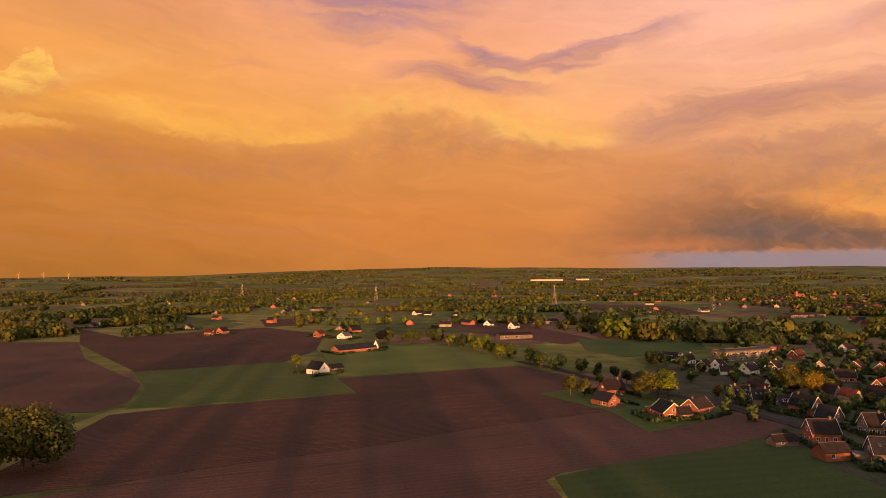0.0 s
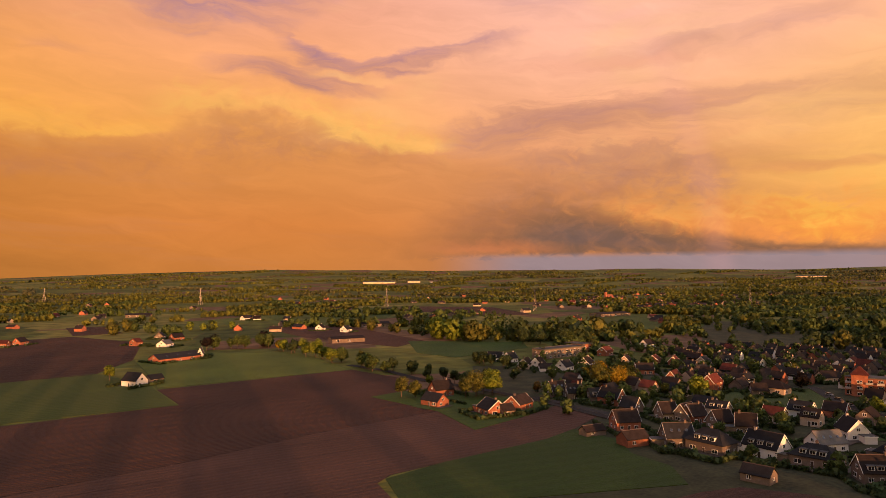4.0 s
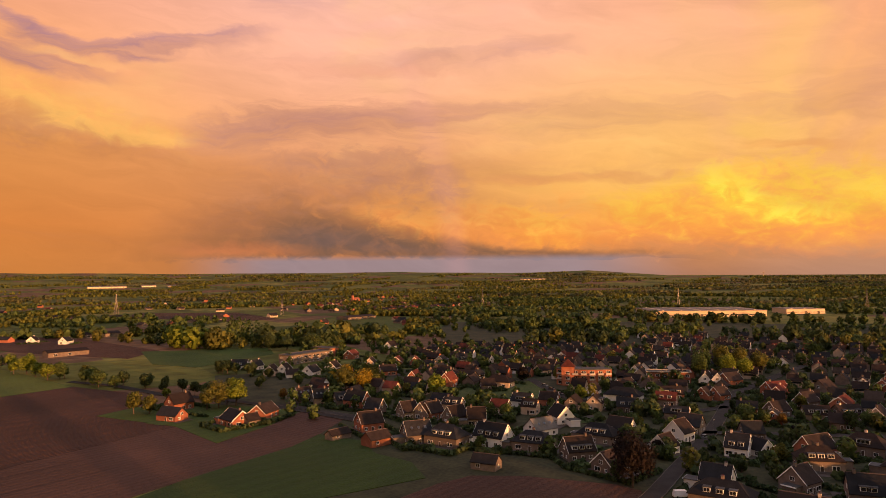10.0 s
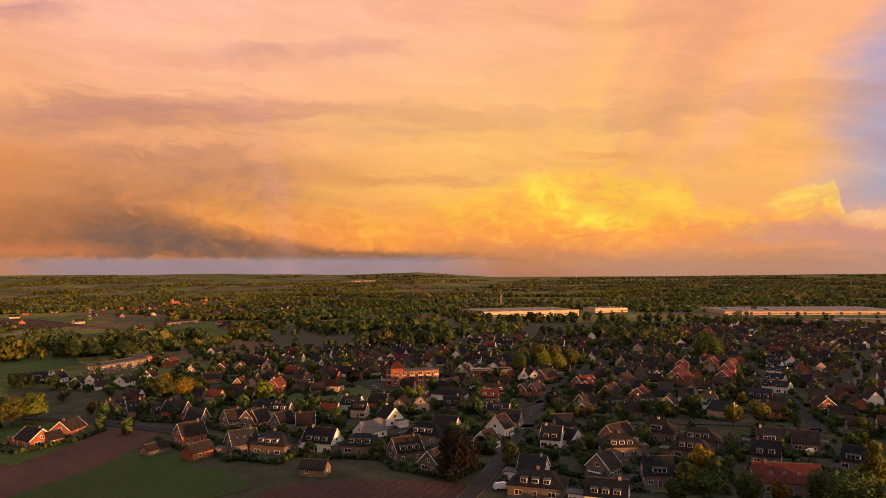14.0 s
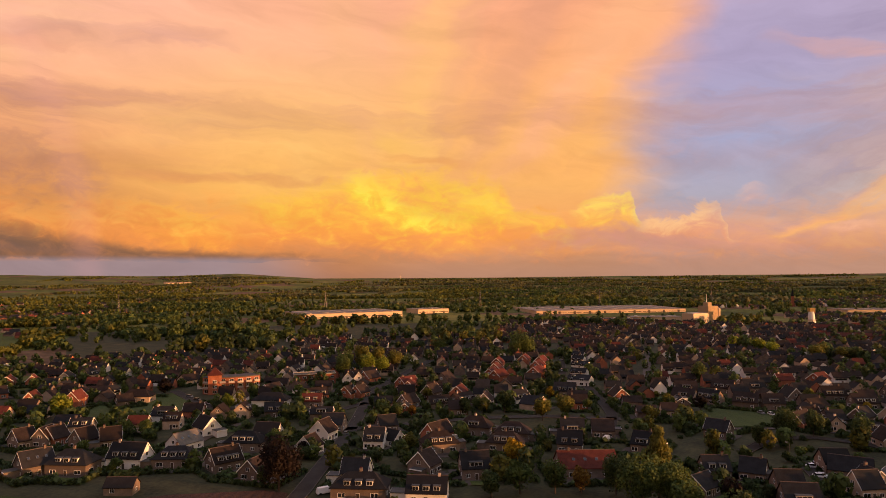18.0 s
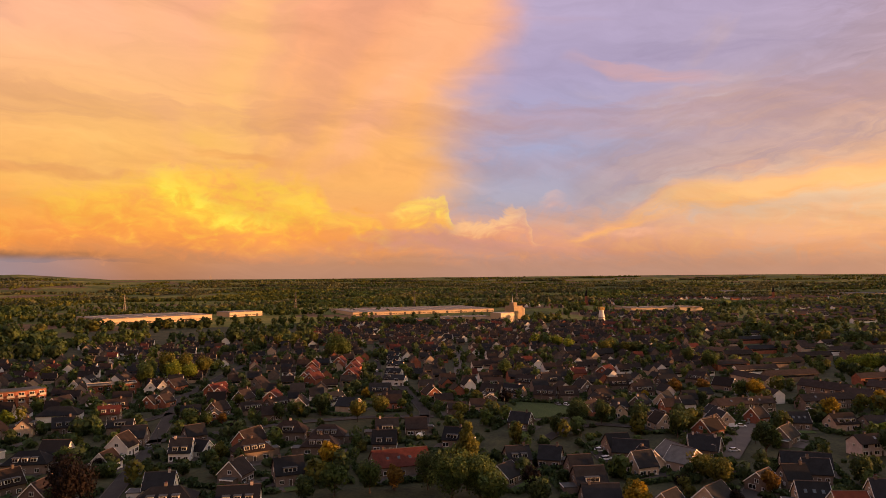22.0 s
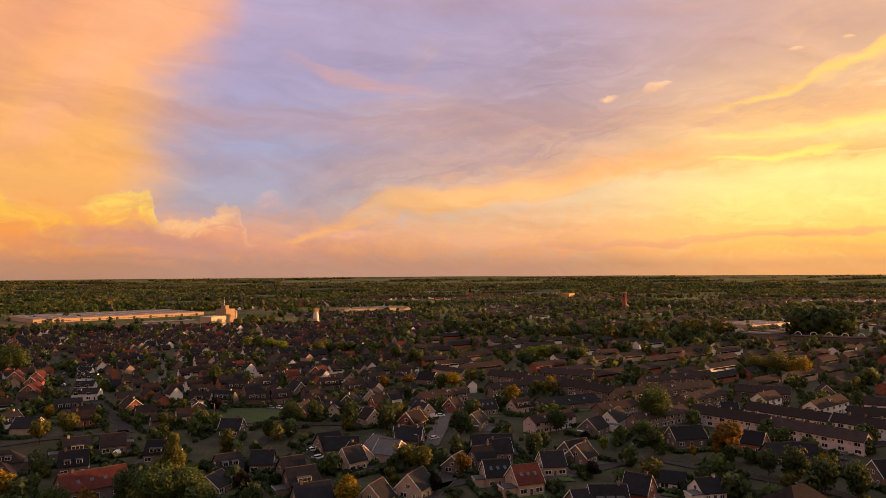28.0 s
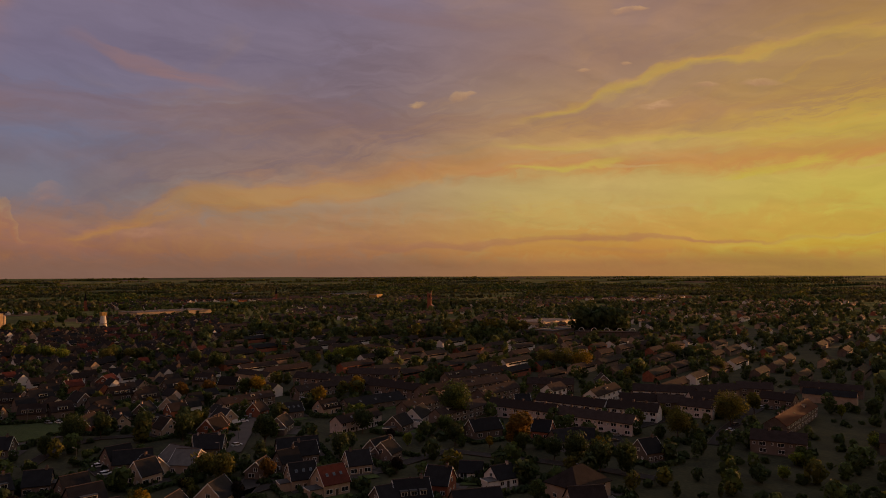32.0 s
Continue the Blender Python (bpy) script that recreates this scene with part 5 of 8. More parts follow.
def wood(name, spots, label, mat="leaf_green", quads=70, seed=1):
    """A joined stand of trees. spots: rows of x, y, height, crown radius."""
    g = np.random.default_rng(seed)
    sp = np.array(spots, float)
    n = len(sp)
    z0 = np.array([lift(a, b) for a, b in sp[:, :2]])
    d = g.normal(size=(n, quads, 3))
    d /= np.linalg.norm(d, axis=2)[..., None]
    lump = 0.92 + 0.22 * np.sin(3 * np.arctan2(d[..., 1], d[..., 0]) + 4 * d[..., 2] + g.uniform(0, 6, (n, 1)))
    rr = sp[:, 3][:, None] * lump * g.uniform(0.6, 1.08, (n, quads))
    q = np.empty((n, quads, 3))
    q[..., 0] = sp[:, 0][:, None] + d[..., 0] * rr
    q[..., 1] = sp[:, 1][:, None] + d[..., 1] * rr
    hz = sp[:, 2][:, None]
    q[..., 2] = z0[:, None] + hz * 0.54 + d[..., 2] * hz * 0.46 * (0.8 + 0.25 * lump)
    size = np.repeat(sp[:, 3] * 5.2 / math.sqrt(quads) * 0.55, quads)
    me = clump_mesh(name, q.reshape(-1, 3), d.reshape(-1, 3), size, g, mat)
    return tagged(new(name, me), label, "trees", kind="stuff")


row_rng = random.Random(21)


FAR_ROWS = {}


def tree_row(a, b, n, h, shape, mat):
    """Trees along a line, each a little different in place, height and spread; far rows are joined by colour."""
    for i in range(n):
        k = (i + 0.5) / n + row_rng.uniform(-0.25, 0.25) / n
        x, y = a[0] + (b[0] - a[0]) * k + row_rng.uniform(-5, 5), a[1] + (b[1] - a[1]) * k + row_rng.uniform(-7, 7)
        m = mat if row_rng.random() < 0.75 else row_rng.choice(("leaf_green", "leaf_dark", "leaf_ochre"))
        hh, ww = h * row_rng.uniform(0.75, 1.15), row_rng.uniform(0.85, 1.25)
        if math.hypot(x, y) < 660:
            tree(x, y, hh, shape, m, ww, row_rng)
        else:
            FAR_ROWS.setdefault(m, []).append((x, y, hh, hh * (0.16 if shape == "poplar" else 0.42) * ww))

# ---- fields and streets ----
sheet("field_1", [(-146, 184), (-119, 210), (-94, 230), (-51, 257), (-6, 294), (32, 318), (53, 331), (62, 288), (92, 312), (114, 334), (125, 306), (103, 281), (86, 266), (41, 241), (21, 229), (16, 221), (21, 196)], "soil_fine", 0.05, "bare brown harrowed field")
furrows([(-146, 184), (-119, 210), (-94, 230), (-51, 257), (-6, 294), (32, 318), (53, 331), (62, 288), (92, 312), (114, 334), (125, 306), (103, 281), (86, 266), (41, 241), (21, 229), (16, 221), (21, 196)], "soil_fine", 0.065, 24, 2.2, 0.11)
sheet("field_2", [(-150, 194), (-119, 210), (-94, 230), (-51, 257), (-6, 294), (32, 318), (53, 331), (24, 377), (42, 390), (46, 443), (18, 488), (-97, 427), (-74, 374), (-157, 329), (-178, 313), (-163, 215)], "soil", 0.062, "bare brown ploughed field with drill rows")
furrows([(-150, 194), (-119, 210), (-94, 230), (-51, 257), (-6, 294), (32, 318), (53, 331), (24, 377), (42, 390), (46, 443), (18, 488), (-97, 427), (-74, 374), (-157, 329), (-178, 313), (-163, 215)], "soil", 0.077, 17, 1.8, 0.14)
sheet("field_3", [(-239, 447), (-220, 461), (-156, 508), (-105, 451), (-97, 427), (-74, 374), (-178, 326), (-197, 382)], "crop", 0.084, "green field of young crop")
furrows([(-239, 447), (-220, 461), (-156, 508), (-105, 451), (-97, 427), (-74, 374), (-178, 326), (-197, 382)], "crop", 0.099, 17, 4, 0.16)
sheet("field_4", [(-110, 473), (-150, 583), (-119, 625), (-22, 607), (18, 488), (-98, 432)], "crop", 0.096, "green field of young crop")
furrows([(-110, 473), (-150, 583), (-119, 625), (-22, 607), (18, 488), (-98, 432)], "crop", 0.111, 13, 4, 0.14)
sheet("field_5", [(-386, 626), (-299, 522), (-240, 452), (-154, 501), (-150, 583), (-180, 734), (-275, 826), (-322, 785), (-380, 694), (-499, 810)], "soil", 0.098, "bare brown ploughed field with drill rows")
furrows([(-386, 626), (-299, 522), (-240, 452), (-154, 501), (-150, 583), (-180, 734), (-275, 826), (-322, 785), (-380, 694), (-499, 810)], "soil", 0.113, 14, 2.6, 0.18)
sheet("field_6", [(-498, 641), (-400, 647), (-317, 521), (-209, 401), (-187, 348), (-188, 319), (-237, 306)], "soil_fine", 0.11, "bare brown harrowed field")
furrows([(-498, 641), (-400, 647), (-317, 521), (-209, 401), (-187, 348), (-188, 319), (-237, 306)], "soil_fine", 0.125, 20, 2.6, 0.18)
sheet("field_7", [(-76, 899), (20, 929), (96, 686), (64, 632), (-21, 748)], "soil", 0.132, "bare brown ploughed field with drill rows")
sheet("field_8", [(-331, 968), (-285, 980), (-233, 862), (-278, 835)], "soil", 0.144, "bare brown ploughed field with drill rows")
sheet("field_9", [(19, 225), (41, 241), (86, 266), (103, 281), (109, 268), (114, 261), (110, 239), (116, 221), (111, 201), (22, 196)], "turf", 0.166, "rough green meadow")
sheet("field_10", [(93, 186), (111, 193), (125, 195), (140, 185), (159, 162), (161, 153), (143, 141)], "soil_fine", 0.198, "bare brown harrowed field")
sheet("field_11", [(24, 377), (42, 390), (53, 395), (72, 388), (112, 338), (92, 312), (62, 288), (53, 331)], "turf", 0.2, "rough green meadow")
sheet("field_12", [(80, 686), (158, 654), (189, 654), (177, 597), (101, 541), (76, 579)], "turf", 0.192, "rough green meadow")
sheet("field_13", [(202, 348), (223, 355), (245, 351), (273, 350), (252, 309), (231, 291), (206, 305), (194, 326)], "lawn", 0.214, "mown green lawn")
sheet("field_14", [(357, 70), (375, 62), (374, 32), (346, 26), (333, 46), (338, 63)], "lawn", 0.226, "mown green lawn")
sheet("field_15", [(455, 998), (479, 883), (473, 811), (393, 698), (348, 705), (349, 812)], "crop", 0.228, "green field of young crop")
sheet("field_16", [(863, 1718), (1085, 1616), (792, 1179), (626, 1246)], "soil", 0.24, "bare brown ploughed field with drill rows")
sheet("field_17", [(157, 1437), (323, 1332), (330, 1083), (257, 1057), (129, 1279)], "soil", 0.252, "bare brown ploughed field with drill rows")
sheet("field_18", [(139, 1320), (-4, 1447), (-23, 1227), (88, 1035)], "crop", 0.264, "green field of young crop")
sheet("field_19", [(-199, 1042), (-73, 1229), (-65, 1095), (-157, 900)], "crop", 0.276, "green field of young crop")
road([(16.7, 512.1), (41.9, 474.0), (59.7, 427.6), (85.3, 392.0), (111.2, 341.9), (124.8, 305.6), (130.3, 292.3)], 5, "asphalt")
road([(110.0, 357.1), (119.7, 329.7), (130.5, 306.0), (147.8, 298.3)], 5, "asphalt")
road([(141.6, 138.9), (163.9, 149.8), (186.3, 162.4), (212.7, 177.0), (232.8, 187.8), (267.7, 209.3), (332.1, 250.8), (364.6, 261.6), (422.2, 281.9), (473.6, 298.8)], 5.5, "asphalt")
road([(158.7, 214.7), (174.8, 224.9), (197.2, 237.5), (214.7, 246.2), (228.9, 245.7)], 4.5, "paving")
road([(271.9, 354.3), (257.8, 321.9), (249.1, 298.2), (249.0, 267.6), (258.5, 247.7), (275.1, 227.9), (298.1, 227.8)], 5, "asphalt")
road([(632.5, 252.6), (521.5, 205.4), (432.2, 169.1), (399.7, 154.9)], 5, "asphalt")
road([(241.4, 196.4), (260.5, 180.1), (292.0, 157.2), (312.3, 128.8), (323.3, 95.6)], 6, "asphalt")
road([(430.6, 156.6), (390.7, 133.6), (351.8, 112.9), (333.1, 103.5), (293.4, 90.8), (278.0, 88.6)], 5, "asphalt")
road([(279.6, 14.7), (263.4, 9.7), (250.2, 1.1), (248.3, -10.3), (254.7, -23.6), (264.9, -39.3)], 5, "asphalt")
road([(286.4, 36.5), (302.4, 32.7), (315.2, 28.0), (325.7, 16.2), (324.7, 1.0), (321.4, -13.6), (321.1, -25.5)], 5, "asphalt")
road([(222.7, -7.6), (214.9, -21.9), (224.9, -37.7), (231.8, -50.5)], 5, "asphalt")
road([(201.1, -17.7), (212.9, -29.0), (230.3, -36.5), (243.8, -40.1)], 6, "asphalt")
road([(278.1, -35.1), (303.2, -41.3), (333.2, -48.6), (354.1, -54.1)], 7, "paving")
road([(230.4, -80.5), (240.3, -99.1), (247.9, -116.3), (233.1, -128.7), (220.7, -141.1), (206.5, -153.3), (184.6, -166.8)], 5, "asphalt")
road([(225.9, -183.2), (242.9, -191.6), (253.2, -211.0), (263.0, -237.5)], 5, "asphalt")
road([(213.7, -220.2), (231.3, -242.9), (255.5, -280.0), (278.7, -322.8), (300.7, -365.6)], 6, "asphalt")
road([(461.6, 121.6), (537.6, 141.7), (619.1, 162.4)], 5, "paving")
road([(326.2, 64.3), (327.1, 45.3), (338.4, 27.8), (359.3, 14.3)], 3, "paving")

# ---- houses of the village ----
house(54.2, 347.3, -55, 12.0, 8, 2.8, 6.23, "R", "d", "f", detail=1)
house(62.0, 375.3, 22, 11.2, 9, 3.6, 8.01, "R", "b", "f", detail=1)
house(77.2, 319.6, -76, 12.0, 10, 3.2, 7.12, "R", "d", "fv", detail=2)
house(82.7, 314.7, 19, 6.3, 6, 2.9, 5.5, "k", "b", "s", detail=2)
house(93.1, 330.2, 41, 12.0, 9, 3.0, 6.67, "R", "b", "fv", detail=1)
house(122.3, 359.6, 10, 8.3, 8, 3.6, 8.01, "k", "b", "vw", detail=1)
house(128.6, 350.1, -6, 8.0, 8, 3.6, 8.01, "k", "d", "vw", detail=1)
house(137.2, 341.3, 3, 8.0, 7, 3.0, 6.67, "k", "d", "n", detail=1)
house(142.1, 331.8, -60, 12.0, 8, 3.6, 8.01, "R", "d", "v", detail=1)
house(140.9, 306.7, -54, 8.0, 8, 3.6, 8.01, "k", "d", "v", detail=1)
house(150.4, 291.0, 2, 8.0, 8, 3.6, 8.01, "k", "b", "v", detail=2)
house(159.8, 284.0, 12, 8.0, 8, 3.6, 8.01, "R", "b", "v", detail=2)
house(124.9, 278.4, -1, 10.5, 9, 3.6, 8.01, "R", "b", "v", detail=2)
house(107.2, 270.1, 18, 10.0, 5, 2.1, 4, "k", "b", "s", detail=2)
house(116.2, 251.7, 13, 10.1, 7, 2.9, 5.5, "R", "b", "s", detail=2)
house(132.2, 247.6, -8, 10.8, 9, 3.8, 8.46, "k", "d", "wv", detail=2)
house(140.1, 236.7, -64, 15.2, 10, 4.2, 8.46, "k", "d", "hn", detail=2)
house(155.6, 226.9, -66, 13.2, 9, 3.9, 8.63, "w", "d", "vn", detail=2)
house(134.4, 200.0, -57, 9.2, 6, 2.6, 5, "k", "d", "s", detail=2)
house(165.1, 213.0, -56, 15.2, 10, 3.6, 7.12, "k", "d", "hn", detail=2)
house(182.0, 230.2, 3, 11.4, 9, 3.2, 7.12, "w", "g", "w", detail=2)
house(204.8, 244.6, 75, 11.2, 8, 3.6, 8.01, "w", "d", "v", detail=2)
house(194.1, 208.1, -65, 14.9, 9, 3.8, 7.57, "k", "d", "hn", detail=2)
house(170.1, 193.3, -17, 10.6, 9, 3.6, 8.01, "k", "b", "vn", detail=2)
house(169.3, 175.2, 12, 11.9, 8, 3.2, 7.12, "k", "b", "v", detail=2)
house(223.2, 193.0, 12, 8.7, 9, 3.8, 8.46, "w", "b", "v", detail=2)
house(202.7, 182.1, 10, 8.0, 8, 3.2, 7.12, "w", "b", "v", detail=2)
house(239.0, 200.6, -67, 9.7, 9, 3.4, 7.57, "k", "d", "f", detail=2)
house(223.0, 165.2, -65, 8.0, 9, 3.6, 8.01, "w", "d", "vn", detail=2)
house(229.5, 161.3, 81, 8.0, 7, 2.8, 6.23, "w", "d", "v", detail=2)
house(183.1, 142.9, -66, 9.1, 8, 3.4, 7.57, "w", "d", "v", detail=2)
house(171.2, 131.6, -63, 17.2, 10, 3.8, 7.57, "k", "d", "hn", detail=2)
house(209.8, 211.6, -71, 10.4, 9, 3.4, 7.57, "w", "d", "f", detail=2)
house(163.9, 269.9, 7, 8.6, 8, 3.6, 8.01, "k", "b", "v", detail=2)
house(169.7, 260.8, -31, 8.0, 8, 3.6, 8.01, "k", "b", "v", detail=2)
house(157.0, 285.8, 27, 8.0, 8, 3.6, 8.01, "k", "b", "v", detail=2)
house(299.4, 201.6, -10, 9.0, 8, 3.2, 7.12, "k", "b", "v", detail=1)
house(346.1, 234.6, -13, 12.0, 9, 4.4, 8.01, "R", "r", "v", detail=1)
house(339.8, 228.3, 22, 12.0, 7, 3.9, 7.12, "R", "r", "v", detail=1)
house(358.0, 272.3, -2, 12.0, 9, 3.4, 7.57, "R", "b", "v", detail=1)
house(347.9, 281.1, 30, 12.0, 7, 3.4, 7.57, "w", "b", "v", detail=1)
house(352.9, 276.1, 30, 12.0, 7, 3.4, 7.57, "w", "b", "v", detail=1)
house(306.0, 247.5, 13, 9.8, 8, 3.2, 7.12, "R", "b", "v", detail=1)
house(311.6, 243.6, 2, 8.5, 8, 3.2, 7.12, "R", "b", "v", detail=1)
house(329.3, 206.2, 3, 10.6, 8, 3.6, 8.01, "k", "b", "v", detail=1)
house(374.7, 225.0, 8, 12.0, 9, 3.6, 8.01, "k", "b", "", detail=1)
house(337.2, 192.9, 16, 12.0, 8, 3.9, 7.12, "R", "r", "v", detail=1)
house(307.2, 187.8, -36, 11.6, 8, 2.8, 6.23, "k", "b", "n", detail=1)
house(324.0, 169.1, 20, 12.0, 8, 3.2, 7.12, "y", "b", "v", detail=1)
house(318.7, 180.0, -20, 12.0, 9, 3.0, 6.67, "k", "b", "n", detail=1)
house(337.2, 156.3, -26, 10.4, 10, 3.4, 7.57, "w", "d", "vn", detail=1)
house(328.0, 143.0, 85, 10.9, 10, 3.0, 6.67, "y", "d", "v", detail=1)
house(403.6, 206.9, 10, 12.0, 9, 4.4, 8.01, "R", "r", "v", detail=1)
house(429.7, 217.7, 17, 12.0, 8, 4.4, 8.01, "R", "r", "v", detail=1)
house(458.1, 230.4, 17, 12.0, 8, 4.4, 8.01, "R", "r", "v", detail=1)
house(484.8, 221.3, 13, 12.0, 8, 4.4, 8.01, "R", "r", "v", detail=1)
house(425.7, 184.4, -1, 12.0, 9, 4.4, 8.01, "R", "r", "v", detail=1)
house(457.0, 197.7, 6, 12.0, 8, 4.4, 8.01, "R", "r", "v", detail=1)
house(481.9, 206.0, 8, 12.0, 8, 4.4, 8.01, "R", "r", "v", detail=1)
house(249.0, 178.8, -34, 8.1, 8, 3.2, 7.12, "k", "d", "", detail=2)
house(244.7, 149.2, -7, 12.5, 8, 3.6, 8.01, "R", "b", "v", detail=2)
house(230.3, 139.3, -43, 14.1, 9, 4.0, 8.01, "k", "b", "hn", detail=2)
house(263.4, 141.3, -76, 14.1, 9, 4.0, 8.01, "k", "b", "hn", detail=2)
house(262.1, 122.8, -73, 14.1, 9, 3.8, 7.57, "k", "b", "hn", detail=2)
house(245.9, 118.0, -74, 14.1, 9, 3.6, 7.12, "k", "b", "hn", detail=2)
house(202.5, 128.1, 2, 8.0, 9, 3.6, 8.01, "k", "b", "v", detail=2)
house(207.9, 111.2, -51, 9.7, 10, 3.8, 8.46, "k", "d", "n", detail=2)
house(178.9, 111.5, -64, 12.3, 10, 3.2, 7.12, "w", "d", "n", detail=2)
house(278.1, 102.6, -66, 9.7, 10, 3.6, 8.01, "k", "d", "n", detail=2)
house(256.6, 95.1, -73, 9.5, 10, 3.6, 8.01, "k", "d", "n", detail=2)
house(372.1, 143.2, -74, 12.0, 11, 3.4, 7.57, "k", "d", "n", detail=1)
house(356.3, 129.5, -77, 10.7, 11, 2.8, 6.23, "k", "b", "", detail=1)
house(371.9, 112.0, 34, 12.0, 9, 3.2, 7.12, "R", "b", "v", detail=1)
house(286.8, 92.3, -67, 9.1, 10, 3.2, 7.12, "k", "b", "f", detail=2)
house(229.5, 78.9, -57, 19.8, 13, 3.6, 8.01, "k", "r", "k", detail=2)
house(400.3, 200.0, -4, 12.0, 8, 4.4, 8.01, "R", "r", "v", detail=1)
house(270.5, 69.9, 90, 8.2, 10, 3.4, 7.57, "k", "d", "n", detail=2)
house(310.3, 49.7, 80, 9.5, 9, 3.2, 7.12, "k", "d", "v", detail=2)
house(248.2, 40.0, -64, 8.6, 10, 3.2, 7.12, "k", "d", "n", detail=2)
house(227.0, 40.4, -21, 8.7, 9, 2.8, 6.23, "k", "d", "v", detail=2)
house(251.4, 28.1, 89, 8.0, 9, 3.2, 7.12, "k", "d", "f", detail=2)
house(237.7, 16.5, -64, 8.1, 9, 3.6, 8.01, "k", "d", "f", detail=2)
house(224.2, 12.2, -67, 9.9, 10, 3.6, 8.01, "k", "d", "n", detail=2)
house(205.8, 7.2, -72, 10.9, 10, 3.6, 8.01, "k", "d", "f", detail=2)
house(275.9, 5.8, -63, 9.0, 9, 3.4, 7.57, "k", "d", "f", detail=2)
house(268.7, 0.3, 89, 13.0, 9, 3.2, 7.12, "k", "d", "f", detail=2)
house(248.7, -3.9, -52, 8.1, 8, 3.6, 8.01, "y", "d", "v", detail=2)
house(259.4, -18.4, 59, 9.1, 12, 3.4, 7.57, "y", "g", "v", detail=2)
house(280.1, -25.3, -87, 9.0, 9, 3.6, 8.01, "k", "d", "v", detail=2)
house(317.9, -31.1, -28, 16.0, 8, 3.4, 7.57, "R", "b", "v", detail=2)
house(337.6, -37.2, 27, 10.9, 8, 3.2, 7.12, "y", "d", "v", detail=1)
house(323.7, -11.1, 27, 9.2, 8, 3.4, 7.57, "y", "b", "v", detail=2)
house(345.4, 21.8, -19, 12.0, 8, 3.4, 7.57, "R", "b", "v", detail=1)
house(356.4, 18.5, -55, 8.0, 7, 3.4, 7.57, "R", "b", "v", detail=1)
house(359.9, 9.4, -53, 8.4, 9, 3.0, 6.67, "k", "d", "", detail=1)
house(370.2, -1.6, -20, 12.0, 8, 3.2, 7.12, "k", "d", "v", detail=1)
house(381.2, -13.9, -18, 12.0, 8, 3.4, 7.57, "y", "d", "v", detail=1)
house(466.3, 40.0, -60, 9.8, 9, 4.2, 7.57, "R", "r", "v", detail=1)
house(479.5, 21.9, -23, 12.0, 9, 4.4, 8.01, "R", "r", "v", detail=1)
house(459.2, 51.3, -55, 12.0, 9, 3.2, 7.12, "k", "d", "", detail=1)
house(386.5, 80.4, 82, 12.0, 9, 3.2, 7.12, "y", "b", "n", detail=1)
house(388.5, 68.0, 71, 12.0, 9, 3.2, 7.12, "k", "d", "n", detail=1)
house(384.5, 49.2, 88, 12.0, 9, 3.4, 7.57, "k", "b", "n", detail=1)
house(386.8, 37.6, -65, 10.4, 9, 3.4, 7.57, "k", "b", "n", detail=1)
house(413.0, 85.8, -68, 12.0, 9, 3.2, 7.12, "k", "b", "n", detail=1)
house(425.0, 67.3, 87, 12.0, 9, 3.4, 7.57, "k", "b", "n", detail=1)
house(433.8, 53.0, -57, 12.0, 9, 3.4, 7.57, "k", "d", "n", detail=1)
house(428.4, 12.8, -62, 12.0, 9, 3.4, 7.57, "k", "b", "n", detail=1)
house(409.7, -1.7, -60, 12.0, 9, 3.4, 7.57, "k", "b", "n", detail=1)
house(445.3, -16.6, -62, 12.0, 9, 3.4, 7.57, "k", "d", "n", detail=1)
house(386.0, 18.4, -31, 12.0, 9, 3.2, 7.12, "k", "b", "f", detail=1)
house(414.4, 31.4, 30, 12.0, 8, 3.4, 7.57, "k", "d", "v", detail=1)
house(441.9, -49.2, 58, 12.0, 9, 3.4, 7.57, "k", "b", "v", detail=1)
house(463.3, -35.4, 52, 12.0, 9, 3.4, 7.57, "k", "b", "n", detail=1)
house(439.0, 58.4, -18, 12.0, 7, 3.2, 7.12, "y", "b", "v", detail=1)
house(254.7, -5.6, 38, 8.0, 9, 3.4, 7.57, "y", "d", "v", detail=2)
house(263.7, -17.3, 37, 15.8, 12, 3.4, 7.57, "y", "g", "v", detail=2)
house(279.7, -28.0, 75, 9.0, 10, 3.4, 7.57, "k", "d", "v", detail=2)
house(214.7, -24.7, -32, 9.9, 9, 3.6, 8.01, "y", "d", "v", detail=2)
house(204.7, -12.0, -30, 8.0, 9, 3.6, 8.01, "y", "d", "v", detail=2)
house(240.7, -41.6, -32, 8.7, 8, 2.8, 6.23, "k", "d", "v", detail=2)
house(224.3, -52.6, -84, 9.0, 9, 3.6, 8.01, "y", "d", "vw", detail=2)
house(215.3, -60.3, -76, 9.2, 10, 3.8, 8.46, "y", "r", "vw", detail=2)
house(234.1, -74.4, -87, 8.4, 9, 3.4, 7.57, "y", "d", "v", detail=2)
house(249.8, -88.1, -62, 10.8, 9, 3.4, 7.57, "k", "d", "v", detail=2)
house(264.8, -58.6, 89, 15.9, 9, 3.2, 7.12, "k", "d", "f", detail=2)
house(255.0, -59.8, -85, 8.3, 8, 3.4, 7.57, "k", "d", "v", detail=2)
house(341.4, -69.9, -78, 9.3, 9, 3.2, 7.12, "k", "d", "vw", detail=1)
house(343.8, -88.0, -63, 11.3, 9, 3.2, 7.12, "y", "b", "n", detail=1)
house(247.3, -51.7, -70, 8.0, 8, 3.2, 7.12, "k", "d", "f", detail=2)
house(304.8, -123.3, -39, 15.8, 9, 3.4, 7.57, "w", "d", "v", detail=2)
house(291.4, -109.5, -48, 11.1, 9, 3.2, 7.12, "k", "d", "v", detail=2)
